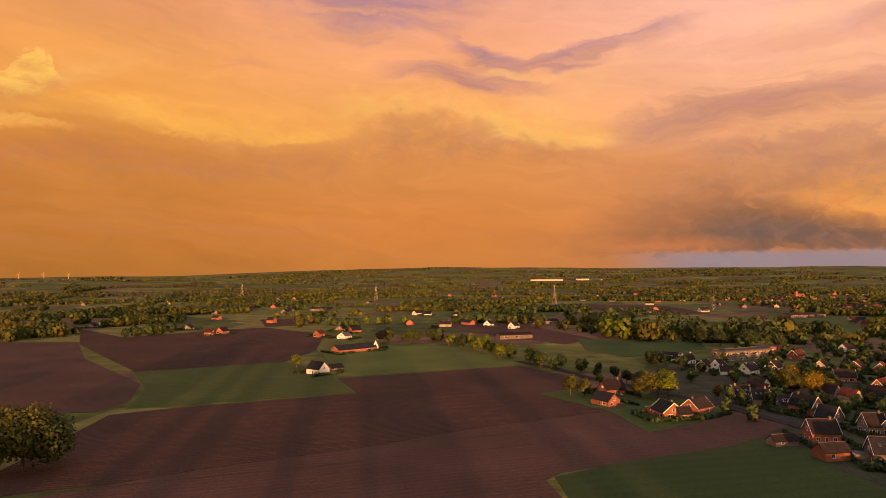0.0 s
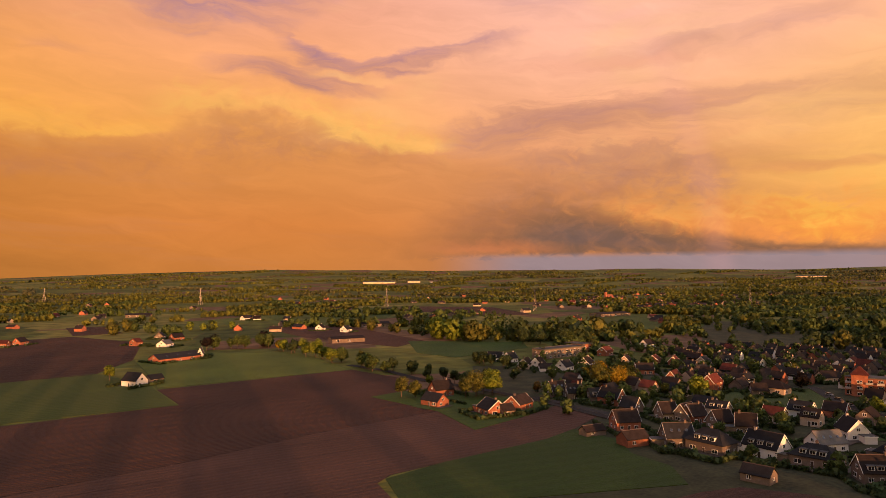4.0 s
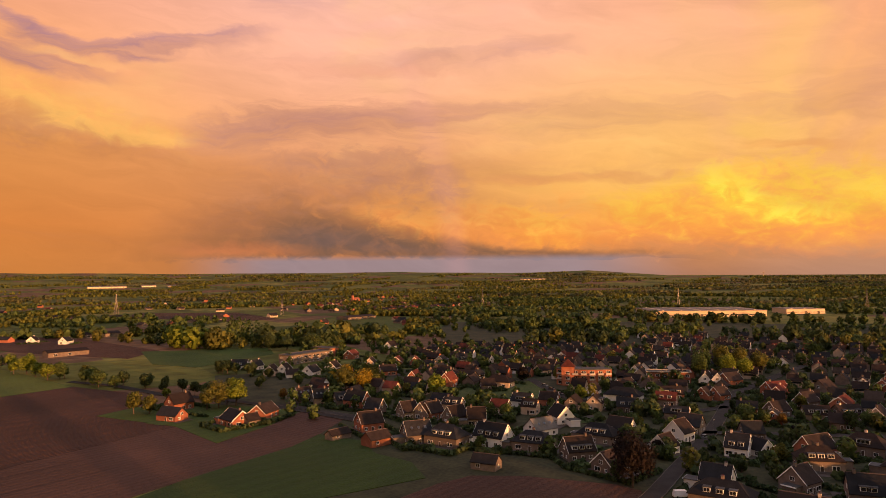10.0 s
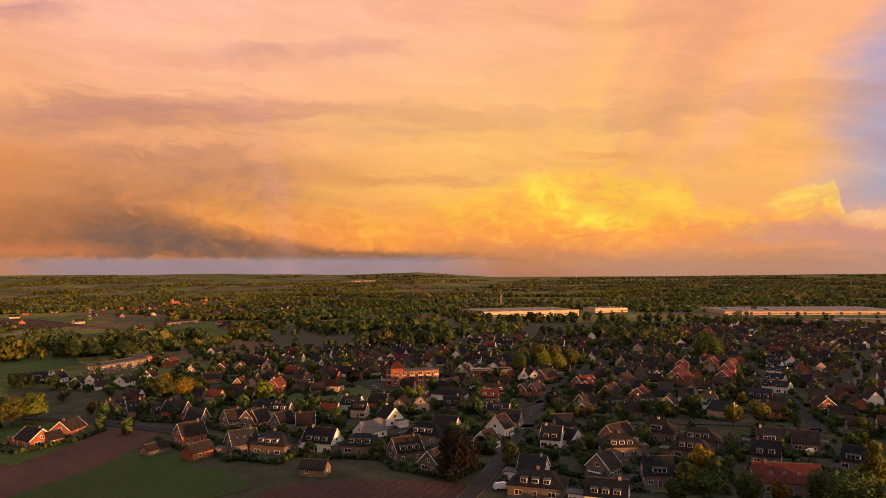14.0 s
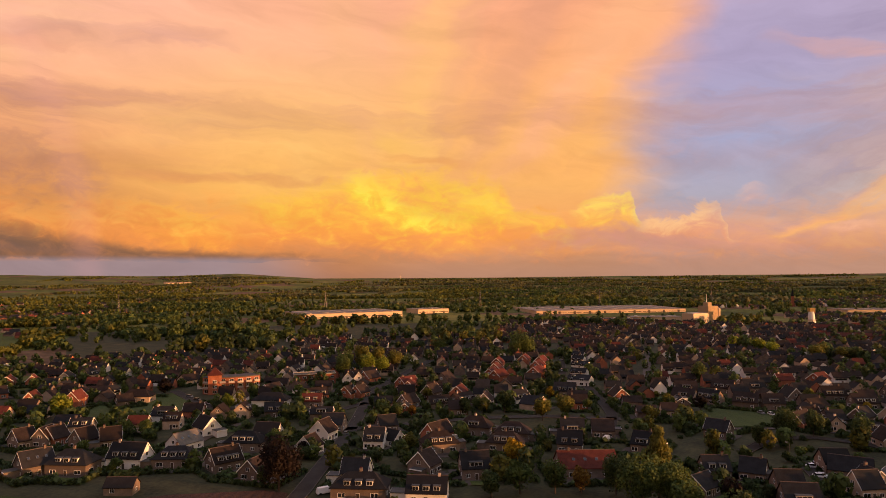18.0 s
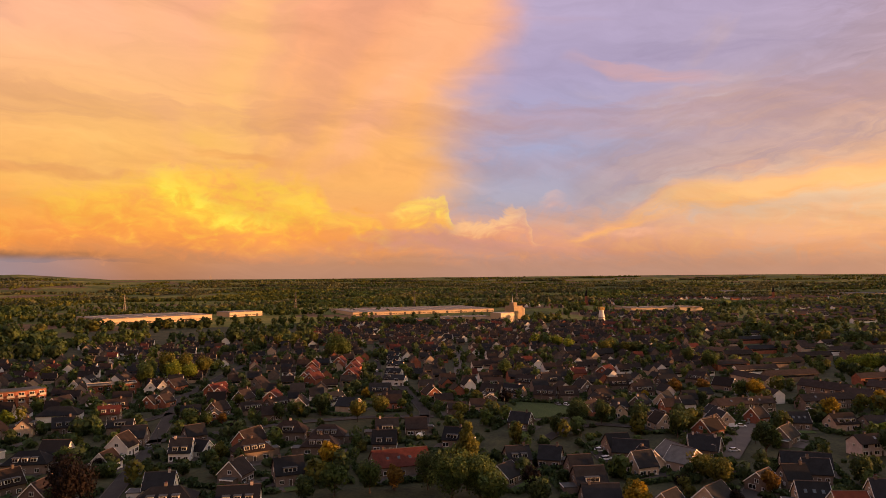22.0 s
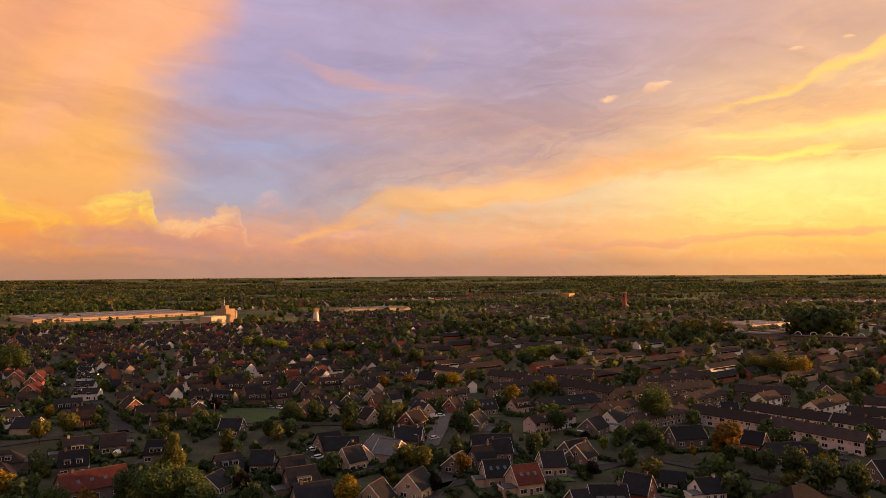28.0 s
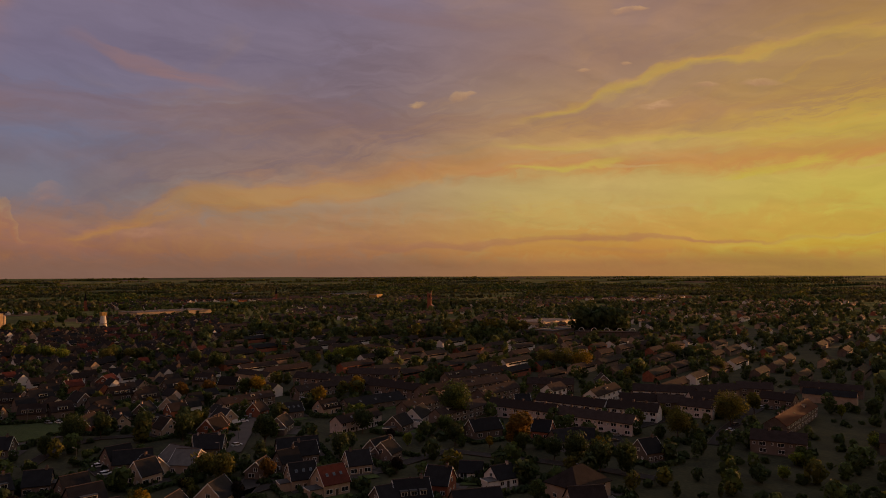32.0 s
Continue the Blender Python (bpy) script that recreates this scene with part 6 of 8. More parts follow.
house(350.5, -114.1, -70, 36.4, 12, 2.8, 6.23, "k", "d", "w", detail=1)
house(348.6, -54.2, -41, 8.0, 8, 3.2, 7.12, "R", "b", "v", detail=1)
house(314.9, -31.0, -41, 9.6, 8, 3.4, 7.57, "R", "b", "v", detail=2)
house(192.0, -75.7, -84, 14.3, 10, 3.2, 7.12, "k", "d", "v", detail=2)
house(310.6, -59.8, -29, 11.4, 8, 3.2, 7.12, "k", "d", "v", detail=2)
house(246.0, -89.2, -48, 8.0, 9, 3.2, 7.12, "k", "d", "v", detail=2)
house(200.3, -93.0, 51, 8.0, 10, 3.8, 8.46, "R", "d", "v", detail=2)
house(192.1, -80.0, 84, 11.0, 10, 3.6, 8.01, "k", "d", "vn", detail=2)
house(176.4, -94.8, 84, 14.7, 10, 3.4, 7.57, "k", "d", "f", detail=2)
house(212.4, -109.7, 61, 8.0, 8, 2.4, 5.34, "w", "d", "", detail=2)
house(201.1, -115.5, -84, 8.0, 9, 2.8, 6.23, "w", "d", "f", detail=2)
house(253.8, -162.8, 41, 8.0, 9, 3.4, 7.57, "R", "d", "v", detail=2)
house(266.8, -140.2, -84, 14.3, 9, 3.4, 7.57, "k", "d", "v", detail=2)
house(236.9, -164.8, -88, 16.0, 9, 3.2, 7.12, "k", "d", "f", detail=2)
house(231.5, -169.0, 54, 8.0, 9, 3.6, 8.01, "k", "d", "f", detail=2)
house(179.9, -132.1, -71, 16.8, 13, 4.9, 9.79, "y", "b", "h", detail=2)
house(207.0, -180.8, -85, 8.8, 9, 3.6, 8.01, "k", "d", "v", detail=2)
house(167.5, -126.8, 77, 11.1, 8, 3.2, 7.12, "y", "b", "", detail=2)
house(360.5, -268.2, -27, 12.0, 9, 3.4, 7.57, "k", "b", "v", detail=1)
house(317.3, -187.0, 71, 8.0, 9, 3.2, 7.12, "k", "d", "v", detail=1)
house(-113.9, 446.5, -34, 12.0, 9, 3.6, 8.01, "w", "d", "f", detail=1)
house(-105.2, 458.0, 42, 8.9, 7, 2.6, 5, "k", "d", "s", detail=1)
house(-302.4, 724.4, -0, 8.0, 9, 3.4, 6.23, "R", "r", "f", detail=1)
house(-295.1, 741.8, 76, 12.0, 9, 3.2, 7.12, "R", "b", "f", detail=1)
house(-357.6, 795.2, -86, 12.0, 10, 2.8, 6.23, "k", "d", "f", detail=1)
house(-178.0, 702.5, 60, 8.1, 9, 3.9, 7.12, "R", "r", "f", detail=1)
house(-148.7, 688.4, 69, 12.0, 10, 2.8, 6.23, "w", "g", "f", detail=1)
house(-151.7, 754.8, 43, 11.6, 10, 3.2, 7.12, "R", "b", "f", detail=1)
house(-172.0, 773.2, 90, 12.0, 9, 3.2, 7.12, "k", "d", "f", detail=1)
# narrow house standing in for a thin white tower-like thing
house(-100.1, 590.7, -86, 12.0, 4, 3.6, 8.01, "w", "g", "v", detail=1)
house(-116.5, 574.2, 47, 37.9, 14, 2.8, 6.23, "R", "d", "w", detail=1)
house(-118.1, 1069.2, 54, 12.0, 9, 3.2, 7.12, "w", "b", "f", detail=1)
house(-98.4, 1047.9, -2, 10.3, 9, 3.2, 7.12, "w", "b", "f", detail=1)
house(-6.1, 843.1, 72, 12.0, 9, 3.2, 7.12, "w", "b", "v", detail=1)
house(23.5, 813.8, 57, 12.0, 9, 3.2, 7.12, "w", "d", "v", detail=1)
house(-497.0, 860.6, 75, 11.0, 9, 3.2, 7.12, "y", "r", "f", detail=1)
house(-491.8, 823.9, -82, 12.0, 9, 2.8, 6.23, "k", "d", "f", detail=1)
house(-437.6, 1230.9, 71, 12.0, 10, 3.9, 7.12, "R", "r", "f", detail=1)
house(-78.3, 1347.2, 75, 12.0, 10, 3.2, 7.12, "R", "b", "f", detail=1)
house(126.5, 511.9, -30, 11.5, 9, 3.2, 7.12, "w", "d", "vn", detail=1)
house(136.2, 504.4, 27, 8.0, 8, 3.2, 7.12, "w", "d", "v", detail=1)
house(137.5, 469.6, 58, 12.0, 8, 3.2, 7.12, "y", "b", "v", detail=1)
house(146.9, 471.3, 56, 12.0, 8, 3.2, 7.12, "w", "b", "v", detail=1)
house(146.6, 452.5, -10, 8.7, 9, 2.4, 5.34, "w", "b", "f", detail=1)
house(159.6, 451.8, 42, 12.0, 8, 3.2, 7.12, "w", "d", "v", detail=1)
house(180.3, 465.1, 49, 11.6, 8, 3.2, 7.12, "w", "b", "v", detail=1)
house(175.0, 428.4, -30, 10.3, 9, 2.8, 6.23, "k", "b", "n", detail=1)
house(211.1, 468.4, 55, 12.0, 8, 3.2, 7.12, "y", "b", "v", detail=1)
house(204.5, 425.5, -14, 11.0, 9, 3.2, 7.12, "R", "b", "v", detail=1)
house(231.6, 466.1, 53, 12.0, 8, 3.9, 7.12, "R", "r", "v", detail=1)
house(241.6, 456.1, 57, 12.0, 7, 3.9, 7.12, "R", "r", "v", detail=1)
house(220.3, 527.2, 41, 12.0, 8, 3.9, 7.12, "R", "r", "v", detail=1)
house(280.5, 576.5, 28, 12.0, 9, 3.2, 7.12, "w", "b", "f", detail=1)
house(200.0, 378.0, 46, 11.9, 7, 4.9, 8.9, "R", "r", "v", detail=1)
house(213.0, 358.9, 36, 11.8, 7, 4.9, 8.9, "R", "r", "v", detail=1)
house(234.3, 370.7, -71, 11.2, 9, 3.2, 7.12, "k", "b", "n", detail=1)
house(239.6, 343.6, -58, 16.0, 9, 3.6, 7.12, "y", "b", "h", detail=1)
house(228.9, 340.3, -19, 8.0, 8, 2.8, 6.23, "k", "b", "f", detail=1)
house(260.9, 451.2, 46, 12.0, 9, 3.2, 7.12, "y", "d", "v", detail=1)
house(280.1, 453.6, 1, 10.1, 9, 3.2, 7.12, "y", "d", "n", detail=1)
house(291.4, 436.3, -76, 12.0, 9, 3.2, 7.12, "w", "d", "n", detail=1)
house(296.8, 415.6, -72, 12.0, 9, 3.2, 7.12, "w", "b", "n", detail=1)
house(297.4, 373.0, -5, 12.0, 10, 2.8, 6.23, "y", "b", "f", detail=1)
house(290.9, 292.1, 4, 12.0, 9, 3.2, 7.12, "y", "b", "v", detail=1)
house(268.4, 269.6, -61, 18.8, 10, 3.6, 7.12, "w", "d", "h", detail=1)
house(293.4, 260.3, -28, 12.0, 9, 3.0, 6.67, "R", "b", "n", detail=1)
house(359.0, 339.1, 22, 12.0, 9, 3.2, 7.12, "w", "d", "n", detail=1)
house(342.8, 332.0, 22, 10.0, 7, 3.2, 7.12, "w", "d", "v", detail=1)
house(248.0, 247.0, -44, 9.1, 9, 3.2, 7.12, "k", "d", "n", detail=1)
terrace(292.7, -174.4, 33, 36.4, 8.5, 5.3, 8.5, 6, "p", "t", 2)
terrace(258.3, -193.3, 29, 37.5, 8.5, 5.3, 8.5, 6, "p", "t", 2)
terrace(294.4, -203.3, 32, 37.1, 8.5, 5.3, 8.5, 6, "w", "t", 2)
terrace(269.4, -222.5, 36, 24.8, 8.5, 5.3, 8.5, 4, "w", "t", 2)
terrace(335.4, -217.4, -60, 16.0, 8.5, 5.3, 8.5, 3, "w", "t", 1)
terrace(315.7, -237.0, -59, 32.2, 8.5, 5.3, 8.5, 5, "w", "t", 1)
terrace(353.5, -226.3, 57, 27.6, 8.5, 5.3, 8.5, 4, "k", "t", 1)
terrace(305.2, -270.1, 51, 32.6, 8.5, 5.3, 8.5, 5, "w", "t", 1)
terrace(286.8, -242.1, 56, 24.1, 8.5, 5.3, 8.5, 4, "w", "t", 1)
terrace(277.6, -251.7, 65, 13.4, 8.5, 5.3, 8.5, 2, "k", "t", 1)
terrace(262.6, -255.9, 28, 16.9, 8.5, 5.3, 8.5, 3, "p", "t", 2)
terrace(194.6, -234.6, 38, 19.8, 9, 5.3, 8.5, 3, "k", "t", 2)
terrace(228.7, -280.8, -62, 58.7, 9, 5.3, 8.5, 9, "k", "r", 2)
terrace(279.0, -275.4, 71, 17.1, 8.5, 5.3, 8.5, 3, "p", "t", 1)
terrace(295.0, -297.0, -90, 28.6, 8.5, 5.3, 8.5, 5, "k", "t", 1)
terrace(261.2, -308.2, 22, 16.8, 8.5, 5.3, 8.5, 3, "k", "t", 1)
terrace(292.7, -324.4, 47, 19.0, 8.5, 5.3, 8.5, 3, "k", "t", 1)
terrace(342.7, -184.6, -60, 36.7, 8.5, 5.3, 8.5, 6, "k", "t", 1)
terrace(364.7, -165.2, -66, 50.0, 8.5, 5.3, 8.5, 8, "k", "t", 1)
terrace(378.7, -136.7, 30, 39.8, 8.5, 5.3, 8.5, 6, "k", "t", 1)
terrace(407.8, -202.2, -72, 54.7, 8.5, 5.3, 8.5, 9, "k", "t", 1)
terrace(371.0, -186.8, -72, 45.6, 8.5, 5.3, 8.5, 7, "k", "t", 1)
terrace(431.5, -100.8, 47, 28.1, 8.5, 5.3, 8.5, 5, "k", "t", 1)
terrace(406.3, -117.7, 59, 24.8, 8.5, 5.3, 8.5, 4, "k", "t", 1)
terrace(385.6, -134.2, 56, 20.1, 8.5, 5.3, 8.5, 3, "k", "t", 1)
terrace(436.3, -140.7, 53, 34.9, 8.5, 5.3, 8.5, 6, "k", "t", 1)
terrace(412.5, 149.2, -90, 14.0, 9, 4.0, 6.5, 2, "w", "d", 1)
terrace(440.9, 160.6, -86, 10.4, 9, 4.0, 6.5, 2, "w", "d", 1)
terrace(478.0, 173.2, -89, 11.7, 9, 4.0, 6.5, 2, "w", "d", 1)
terrace(508.1, 186.1, -88, 8.9, 9, 4.0, 6.5, 2, "w", "d", 1)
terrace(534.9, 196.1, 89, 9.5, 9, 4.0, 6.5, 2, "w", "d", 1)
terrace(805.0, 13.7, -75, 39.8, 10, 5.0, 8, 6, "R", "r", 1)
terrace(815.3, -26.3, -40, 40.0, 10, 5.0, 8, 6, "R", "r", 1)
terrace(920.1, 39.1, -79, 29.6, 10, 5.0, 8, 5, "R", "r", 1)

# ---- trees that stand out ----
trng = random.Random(5)
tree(-156.0, 222.0, 22.3, "broad", "leaf_ochre", 1.1, trng)
tree(-149.7, 225.6, 19.8, "broad", "leaf_dark", 1, trng)
tree(-163.2, 218.4, 22.0, "broad", "leaf_ochre", 1, trng)
tree(-135.4, 471.9, 10.4, "round", "leaf_bright", 1, trng)
tree(40.1, 372.7, 11.8, "round", "leaf_ochre", 1, trng)
tree(46.9, 368.0, 10.5, "round", "leaf_ochre", 1, trng)
tree(61.1, 410.6, 6.5, "round", "leaf_bright", 1, trng)
tree(73.5, 364.1, 11.8, "round", "leaf_ochre", 1, trng)
tree(79.6, 366.0, 14.4, "round", "leaf_ochre", 1, trng)
tree(88.7, 366.3, 15.9, "tall", "leaf_bright", 1.3, trng)
tree(85.8, 374.4, 13.3, "round", "leaf_ochre", 1, trng)
tree(114.9, 370.6, 6.7, "round", "leaf_orange", 1, trng)
tree(190.6, 334.2, 12.9, "round", "leaf_bright", 1.05, trng)
tree(179.7, 349.3, 7.1, "round", "leaf_ochre", 1, trng)
tree(153.1, 374.5, 15.6, "tall", "leaf_ochre", 1.2, trng)
tree(163.5, 372.0, 13.6, "round", "leaf_yellow", 1.1, trng)
tree(158.1, 374.7, 9.8, "round", "leaf_green", 1, trng)
tree(260.9, 348.7, 10.6, "round", "leaf_copper", 1.1, trng)
tree(279.5, 185.6, 6.3, "round", "leaf_orange", 1.1, trng)
tree(161.6, 157.6, 17.1, "broad", "leaf_copper", 0.9, trng)
tree(196.4, 180.0, 6.5, "round", "leaf_copper", 1, trng)
tree(223.9, 103.4, 11.0, "round", "leaf_yellow", 1.05, trng)
tree(197.5, 89.0, 11.5, "round", "leaf_green", 1.05, trng)
tree(203.5, 79.5, 10.5, "broad", "leaf_green", 0.8, trng)
tree(208.0, 72.5, 9.0, "round", "leaf_orange", 0.9, trng)
tree(190.5, 95.5, 8.5, "round", "leaf_dark", 1.1, trng)
tree(211.5, 62.5, 13.5, "broad", "leaf_dark", 0.75, trng)
tree(225.5, 150.5, 7.5, "round", "leaf_ochre", 1.1, trng)
tree(188.9, 265.1, 7.9, "round", "leaf_green", 1.1, trng)
tree(186.7, 276.0, 6.7, "bush", "leaf_green", 1, trng)
tree(230.7, 142.8, 7.8, "round", "leaf_ochre", 1, trng)
tree(162.6, 165.3, 7.5, "round", "leaf_dark", 1, trng)
tree(360.2, 147.7, 7.1, "round", "leaf_yellow", 0.9, trng)
tree(386.9, 300.5, 22.0, "tall", "leaf_ochre", 1.0, trng)
tree(374.3, 306.1, 19.5, "round", "leaf_green", 0.85, trng)
tree(401.3, 299.4, 19.0, "tall", "leaf_ochre", 1.15, trng)
tree(412.0, 291.0, 16.5, "round", "leaf_ochre", 0.9, trng)
tree(376.1, 288.1, 16.8, "round", "leaf_bright", 0.85, trng)
tree(387.5, 284.0, 14.5, "round", "leaf_bright", 0.9, trng)
tree(363.5, 299.0, 15.5, "round", "leaf_green", 0.9, trng)
tree(203.8, 132.2, 7.6, "tall", "leaf_dark", 0.8, trng)
tree(306.7, 210.8, 7.6, "tall", "leaf_green", 0.8, trng)
tree(245.7, 277.4, 9.6, "round", "leaf_bright", 0.9, trng)
tree(241.3, 281.6, 6.6, "round", "leaf_dark", 0.9, trng)
tree(268.5, 249.1, 7.4, "round", "leaf_green", 1, trng)
tree(335.5, 116.6, 6.8, "round", "leaf_green", 1, trng)
tree(317.1, 121.3, 11.0, "broad", "leaf_ochre", 0.8, trng)
tree(302.9, 127.1, 10.8, "broad", "leaf_ochre", 0.8, trng)
tree(311.0, 151.0, 11.6, "round", "leaf_dark", 0.9, trng)
tree(296.1, 165.0, 9.1, "round", "leaf_dark", 1, trng)
tree(214.8, 50.0, 26.0, "conifer", "leaf_ochre", 0.8, trng)
tree(206.5, 43.8, 14.8, "broad", "leaf_green", 0.9, trng)
tree(202.6, 51.8, 16.0, "broad", "leaf_green", 0.9, trng)
tree(199.8, 38.7, 11.7, "broad", "leaf_green", 0.9, trng)
tree(267.2, 43.6, 13.7, "conifer", "leaf_ochre", 1, trng)
tree(300.2, 32.4, 9.0, "round", "leaf_dark", 1, trng)
tree(313.9, 24.1, 13.9, "broad", "leaf_dark", 0.75, trng)
tree(326.0, 14.9, 11.4, "broad", "leaf_dark", 0.75, trng)
tree(314.9, -2.1, 12.4, "broad", "leaf_dark", 0.75, trng)
tree(308.1, -17.9, 12.6, "broad", "leaf_dark", 0.75, trng)
tree(246.3, -23.0, 9.5, "broad", "leaf_ochre", 0.9, trng)
tree(213.6, -1.7, 7.6, "broad", "leaf_ochre", 0.8, trng)
tree(219.1, 30.0, 8.1, "broad", "leaf_copper", 0.9, trng)
tree(201.1, 24.5, 9.9, "broad", "leaf_dark", 0.9, trng)
tree(330.7, 68.1, 9.1, "round", "leaf_ochre", 1.2, trng)
tree(321.7, 81.5, 8.7, "round", "leaf_ochre", 1.2, trng)
tree(358.3, 66.7, 8.9, "round", "leaf_copper", 1, trng)
tree(415.9, -20.2, 10.3, "round", "leaf_orange", 1.1, trng)
tree(419.8, -35.6, 10.3, "round", "leaf_orange", 1.1, trng)
tree(347.8, 107.3, 6.0, "bush", "leaf_green", 1, trng)
tree(406.0, -60.7, 13.4, "round", "leaf_yellow", 1, trng)
tree(407.0, -54.0, 11.8, "round", "leaf_green", 1, trng)
tree(286.0, -49.1, 14.8, "tall", "leaf_dark", 1.2, trng)
tree(360.6, -87.1, 12.1, "round", "leaf_yellow", 1.1, trng)
tree(389.4, -108.3, 9.8, "round", "leaf_ochre", 1.1, trng)
tree(395.7, -118.4, 11.3, "round", "leaf_yellow", 1.1, trng)
tree(290.7, -92.3, 11.1, "broad", "leaf_dark", 0.9, trng)
tree(255.2, -73.3, 9.7, "broad", "leaf_dark", 0.9, trng)
tree(236.8, -28.2, 11.2, "broad", "leaf_ochre", 0.8, trng)
tree(232.8, -42.7, 8.8, "round", "leaf_orange", 0.8, trng)
tree(215.5, -31.0, 7.2, "round", "leaf_copper", 0.9, trng)
tree(202.9, -3.5, 11.2, "round", "leaf_yellow", 1, trng)
tree(217.1, -18.4, 7.2, "tall", "leaf_ochre", 0.9, trng)
tree(455.6, 87.3, 13.4, "round", "leaf_green", 1, trng)
tree(523.8, -47.3, 16.3, "round", "leaf_green", 1, trng)
tree(560.9, -33.9, 13.8, "round", "leaf_green", 1, trng)
tree(301.6, -141.7, 19.0, "broad", "leaf_green", 0.85, trng)
tree(239.2, -142.9, 16.5, "tall", "leaf_orange", 1.3, trng)
tree(234.9, -141.8, 8.8, "broad", "leaf_dark", 0.8, trng)
tree(261.8, -103.3, 5.8, "round", "leaf_bright", 1, trng)
tree(273.3, -99.7, 6.0, "round", "leaf_copper", 1, trng)
tree(255.6, -122.0, 10.4, "round", "leaf_dark", 1, trng)
tree(220.1, -147.9, 9.4, "broad", "leaf_dark", 0.8, trng)
tree(210.9, -151.6, 12.2, "broad", "leaf_dark", 0.8, trng)
tree(199.0, -154.0, 12.6, "broad", "leaf_dark", 0.8, trng)
tree(193.2, -161.1, 11.5, "broad", "leaf_dark", 0.8, trng)
tree(221.4, -169.6, 7.5, "round", "leaf_yellow", 1, trng)
tree(229.9, -215.2, 13.3, "broad", "leaf_ochre", 0.9, trng)
tree(239.0, -253.6, 16.2, "broad", "leaf_ochre", 0.9, trng)
tree(179.8, -117.5, 7.7, "round", "leaf_green", 1, trng)
tree(254.2, -283.9, 12.1, "round", "leaf_ochre", 0.9, trng)
tree(444.5, -277.4, 14.5, "broad", "leaf_ochre", 1, trng)
tree(432.7, -284.3, 17.1, "broad", "leaf_ochre", 1, trng)
tree(423.0, -294.4, 15.3, "broad", "leaf_yellow", 1, trng)
tree(437.8, -297.0, 10.3, "broad", "leaf_ochre", 1, trng)
tree(398.4, -323.3, 9.7, "broad", "leaf_ochre", 1, trng)
tree(453.7, -403.7, 13.6, "broad", "leaf_ochre", 1, trng)
tree(368.6, -370.0, 11.3, "broad", "leaf_ochre", 1, trng)
tree_row((-40, 621), (11, 532), 9, 13, "round", "leaf_bright")
tree_row((13, 539), (41, 469), 8, 11, "round", "leaf_green")
tree_row((48, 483), (73, 411), 8, 9, "round", "leaf_dark")
tree_row((-98, 656), (-52, 651), 7, 14, "round", "leaf_green")
tree_row((-101, 640), (-97, 651), 2, 14, "round", "leaf_copper")
tree_row((-56, 662), (-48, 662), 2, 14, "round", "leaf_copper")
tree_row((-44, 631), (-41, 621), 1, 13, "tall", "leaf_yellow")
tree_row((102, 710), (137, 675), 6, 22, "broad", "leaf_bright")
tree_row((135, 664), (163, 675), 4, 18, "broad", "leaf_ochre")
tree_row((161, 686), (193, 687), 7, 26, "poplar", "leaf_green")
tree_row((184, 654), (268, 665), 12, 20, "broad", "leaf_green")
tree_row((180, 624), (247, 625), 7, 16, "round", "leaf_dark")
tree_row((-232, 901), (-150, 785), 8, 12, "broad", "leaf_green")
tree_row((-240, 826), (-238, 922), 4, 14, "round", "leaf_ochre")
tree_row((-377, 694), (-358, 748), 8, 10, "round", "leaf_green")
tree_row((-431, 827), (-418, 924), 5, 14, "round", "leaf_dark")
tree_row((-505, 681), (-449, 706), 9, 15, "broad", "leaf_ochre")
tree_row((-576, 785), (-535, 905), 9, 16, "broad", "leaf_dark")
tree_row((-669, 1053), (-531, 1109), 8, 14, "broad", "leaf_dark")
tree_row((-166, 871), (-113, 900), 5, 11, "round", "leaf_bright")
tree_row((19, 898), (109, 735), 8, 11, "round", "leaf_ochre")
tree_row((104, 514), (132, 458), 8, 9, "round", "leaf_dark")
tree_row((70, 391), (124, 430), 6, 9, "round", "leaf_dark")
tree_row((156, 395), (168, 395), 3, 12, "round", "leaf_yellow")
tree_row((163, 377), (180, 395), 3, 11, "round", "leaf_ochre")
tree_row((290, 729), (336, 710), 6, 14, "round", "leaf_green")
tree_row((473, 583), (491, 490), 9, 17, "broad", "leaf_green")
tree_row((557, 706), (674, 707), 8, 16, "broad", "leaf_dark")
tree_row((473, 679), (580, 627), 10, 17, "broad", "leaf_green")
tree_row((411, 551), (470, 475), 9, 14, "broad", "leaf_dark")
tree_row((507, 539), (599, 491), 7, 15, "broad", "leaf_green")
tree_row((605, 436), (692, 346), 10, 15, "broad", "leaf_dark")
tree_row((590, 367), (634, 322), 7, 14, "broad", "leaf_ochre")
tree_row((528, 245), (537, 236), 2, 22, "broad", "leaf_green")
tree_row((523, 364), (512, 313), 4, 12, "round", "leaf_green")
tree_row((767, -12), (760, -55), 4, 14, "broad", "leaf_green")
tree_row((826, -107), (797, -180), 10, 16, "broad", "leaf_green")
tree_row((741, -165), (725, -262), 10, 13, "conifer", "leaf_dark")
tree_row((694, -251), (649, -345), 12, 16, "broad", "leaf_green")
tree_row((545, -134), (537, -187), 9, 12, "broad", "leaf_bright")
tree_row((691, -459), (681, -517), 7, 28, "broad", "leaf_dark")
tree_row((790, -312), (753, -433), 8, 15, "broad", "leaf_ochre")
tree_row((669, 106), (638, 60), 5, 13, "broad", "leaf_bright")
tree_row((611, 33), (628, -1), 5, 13, "broad", "leaf_ochre")
tree_row((718, 712), (823, 565), 22, 13, "broad", "leaf_dark")
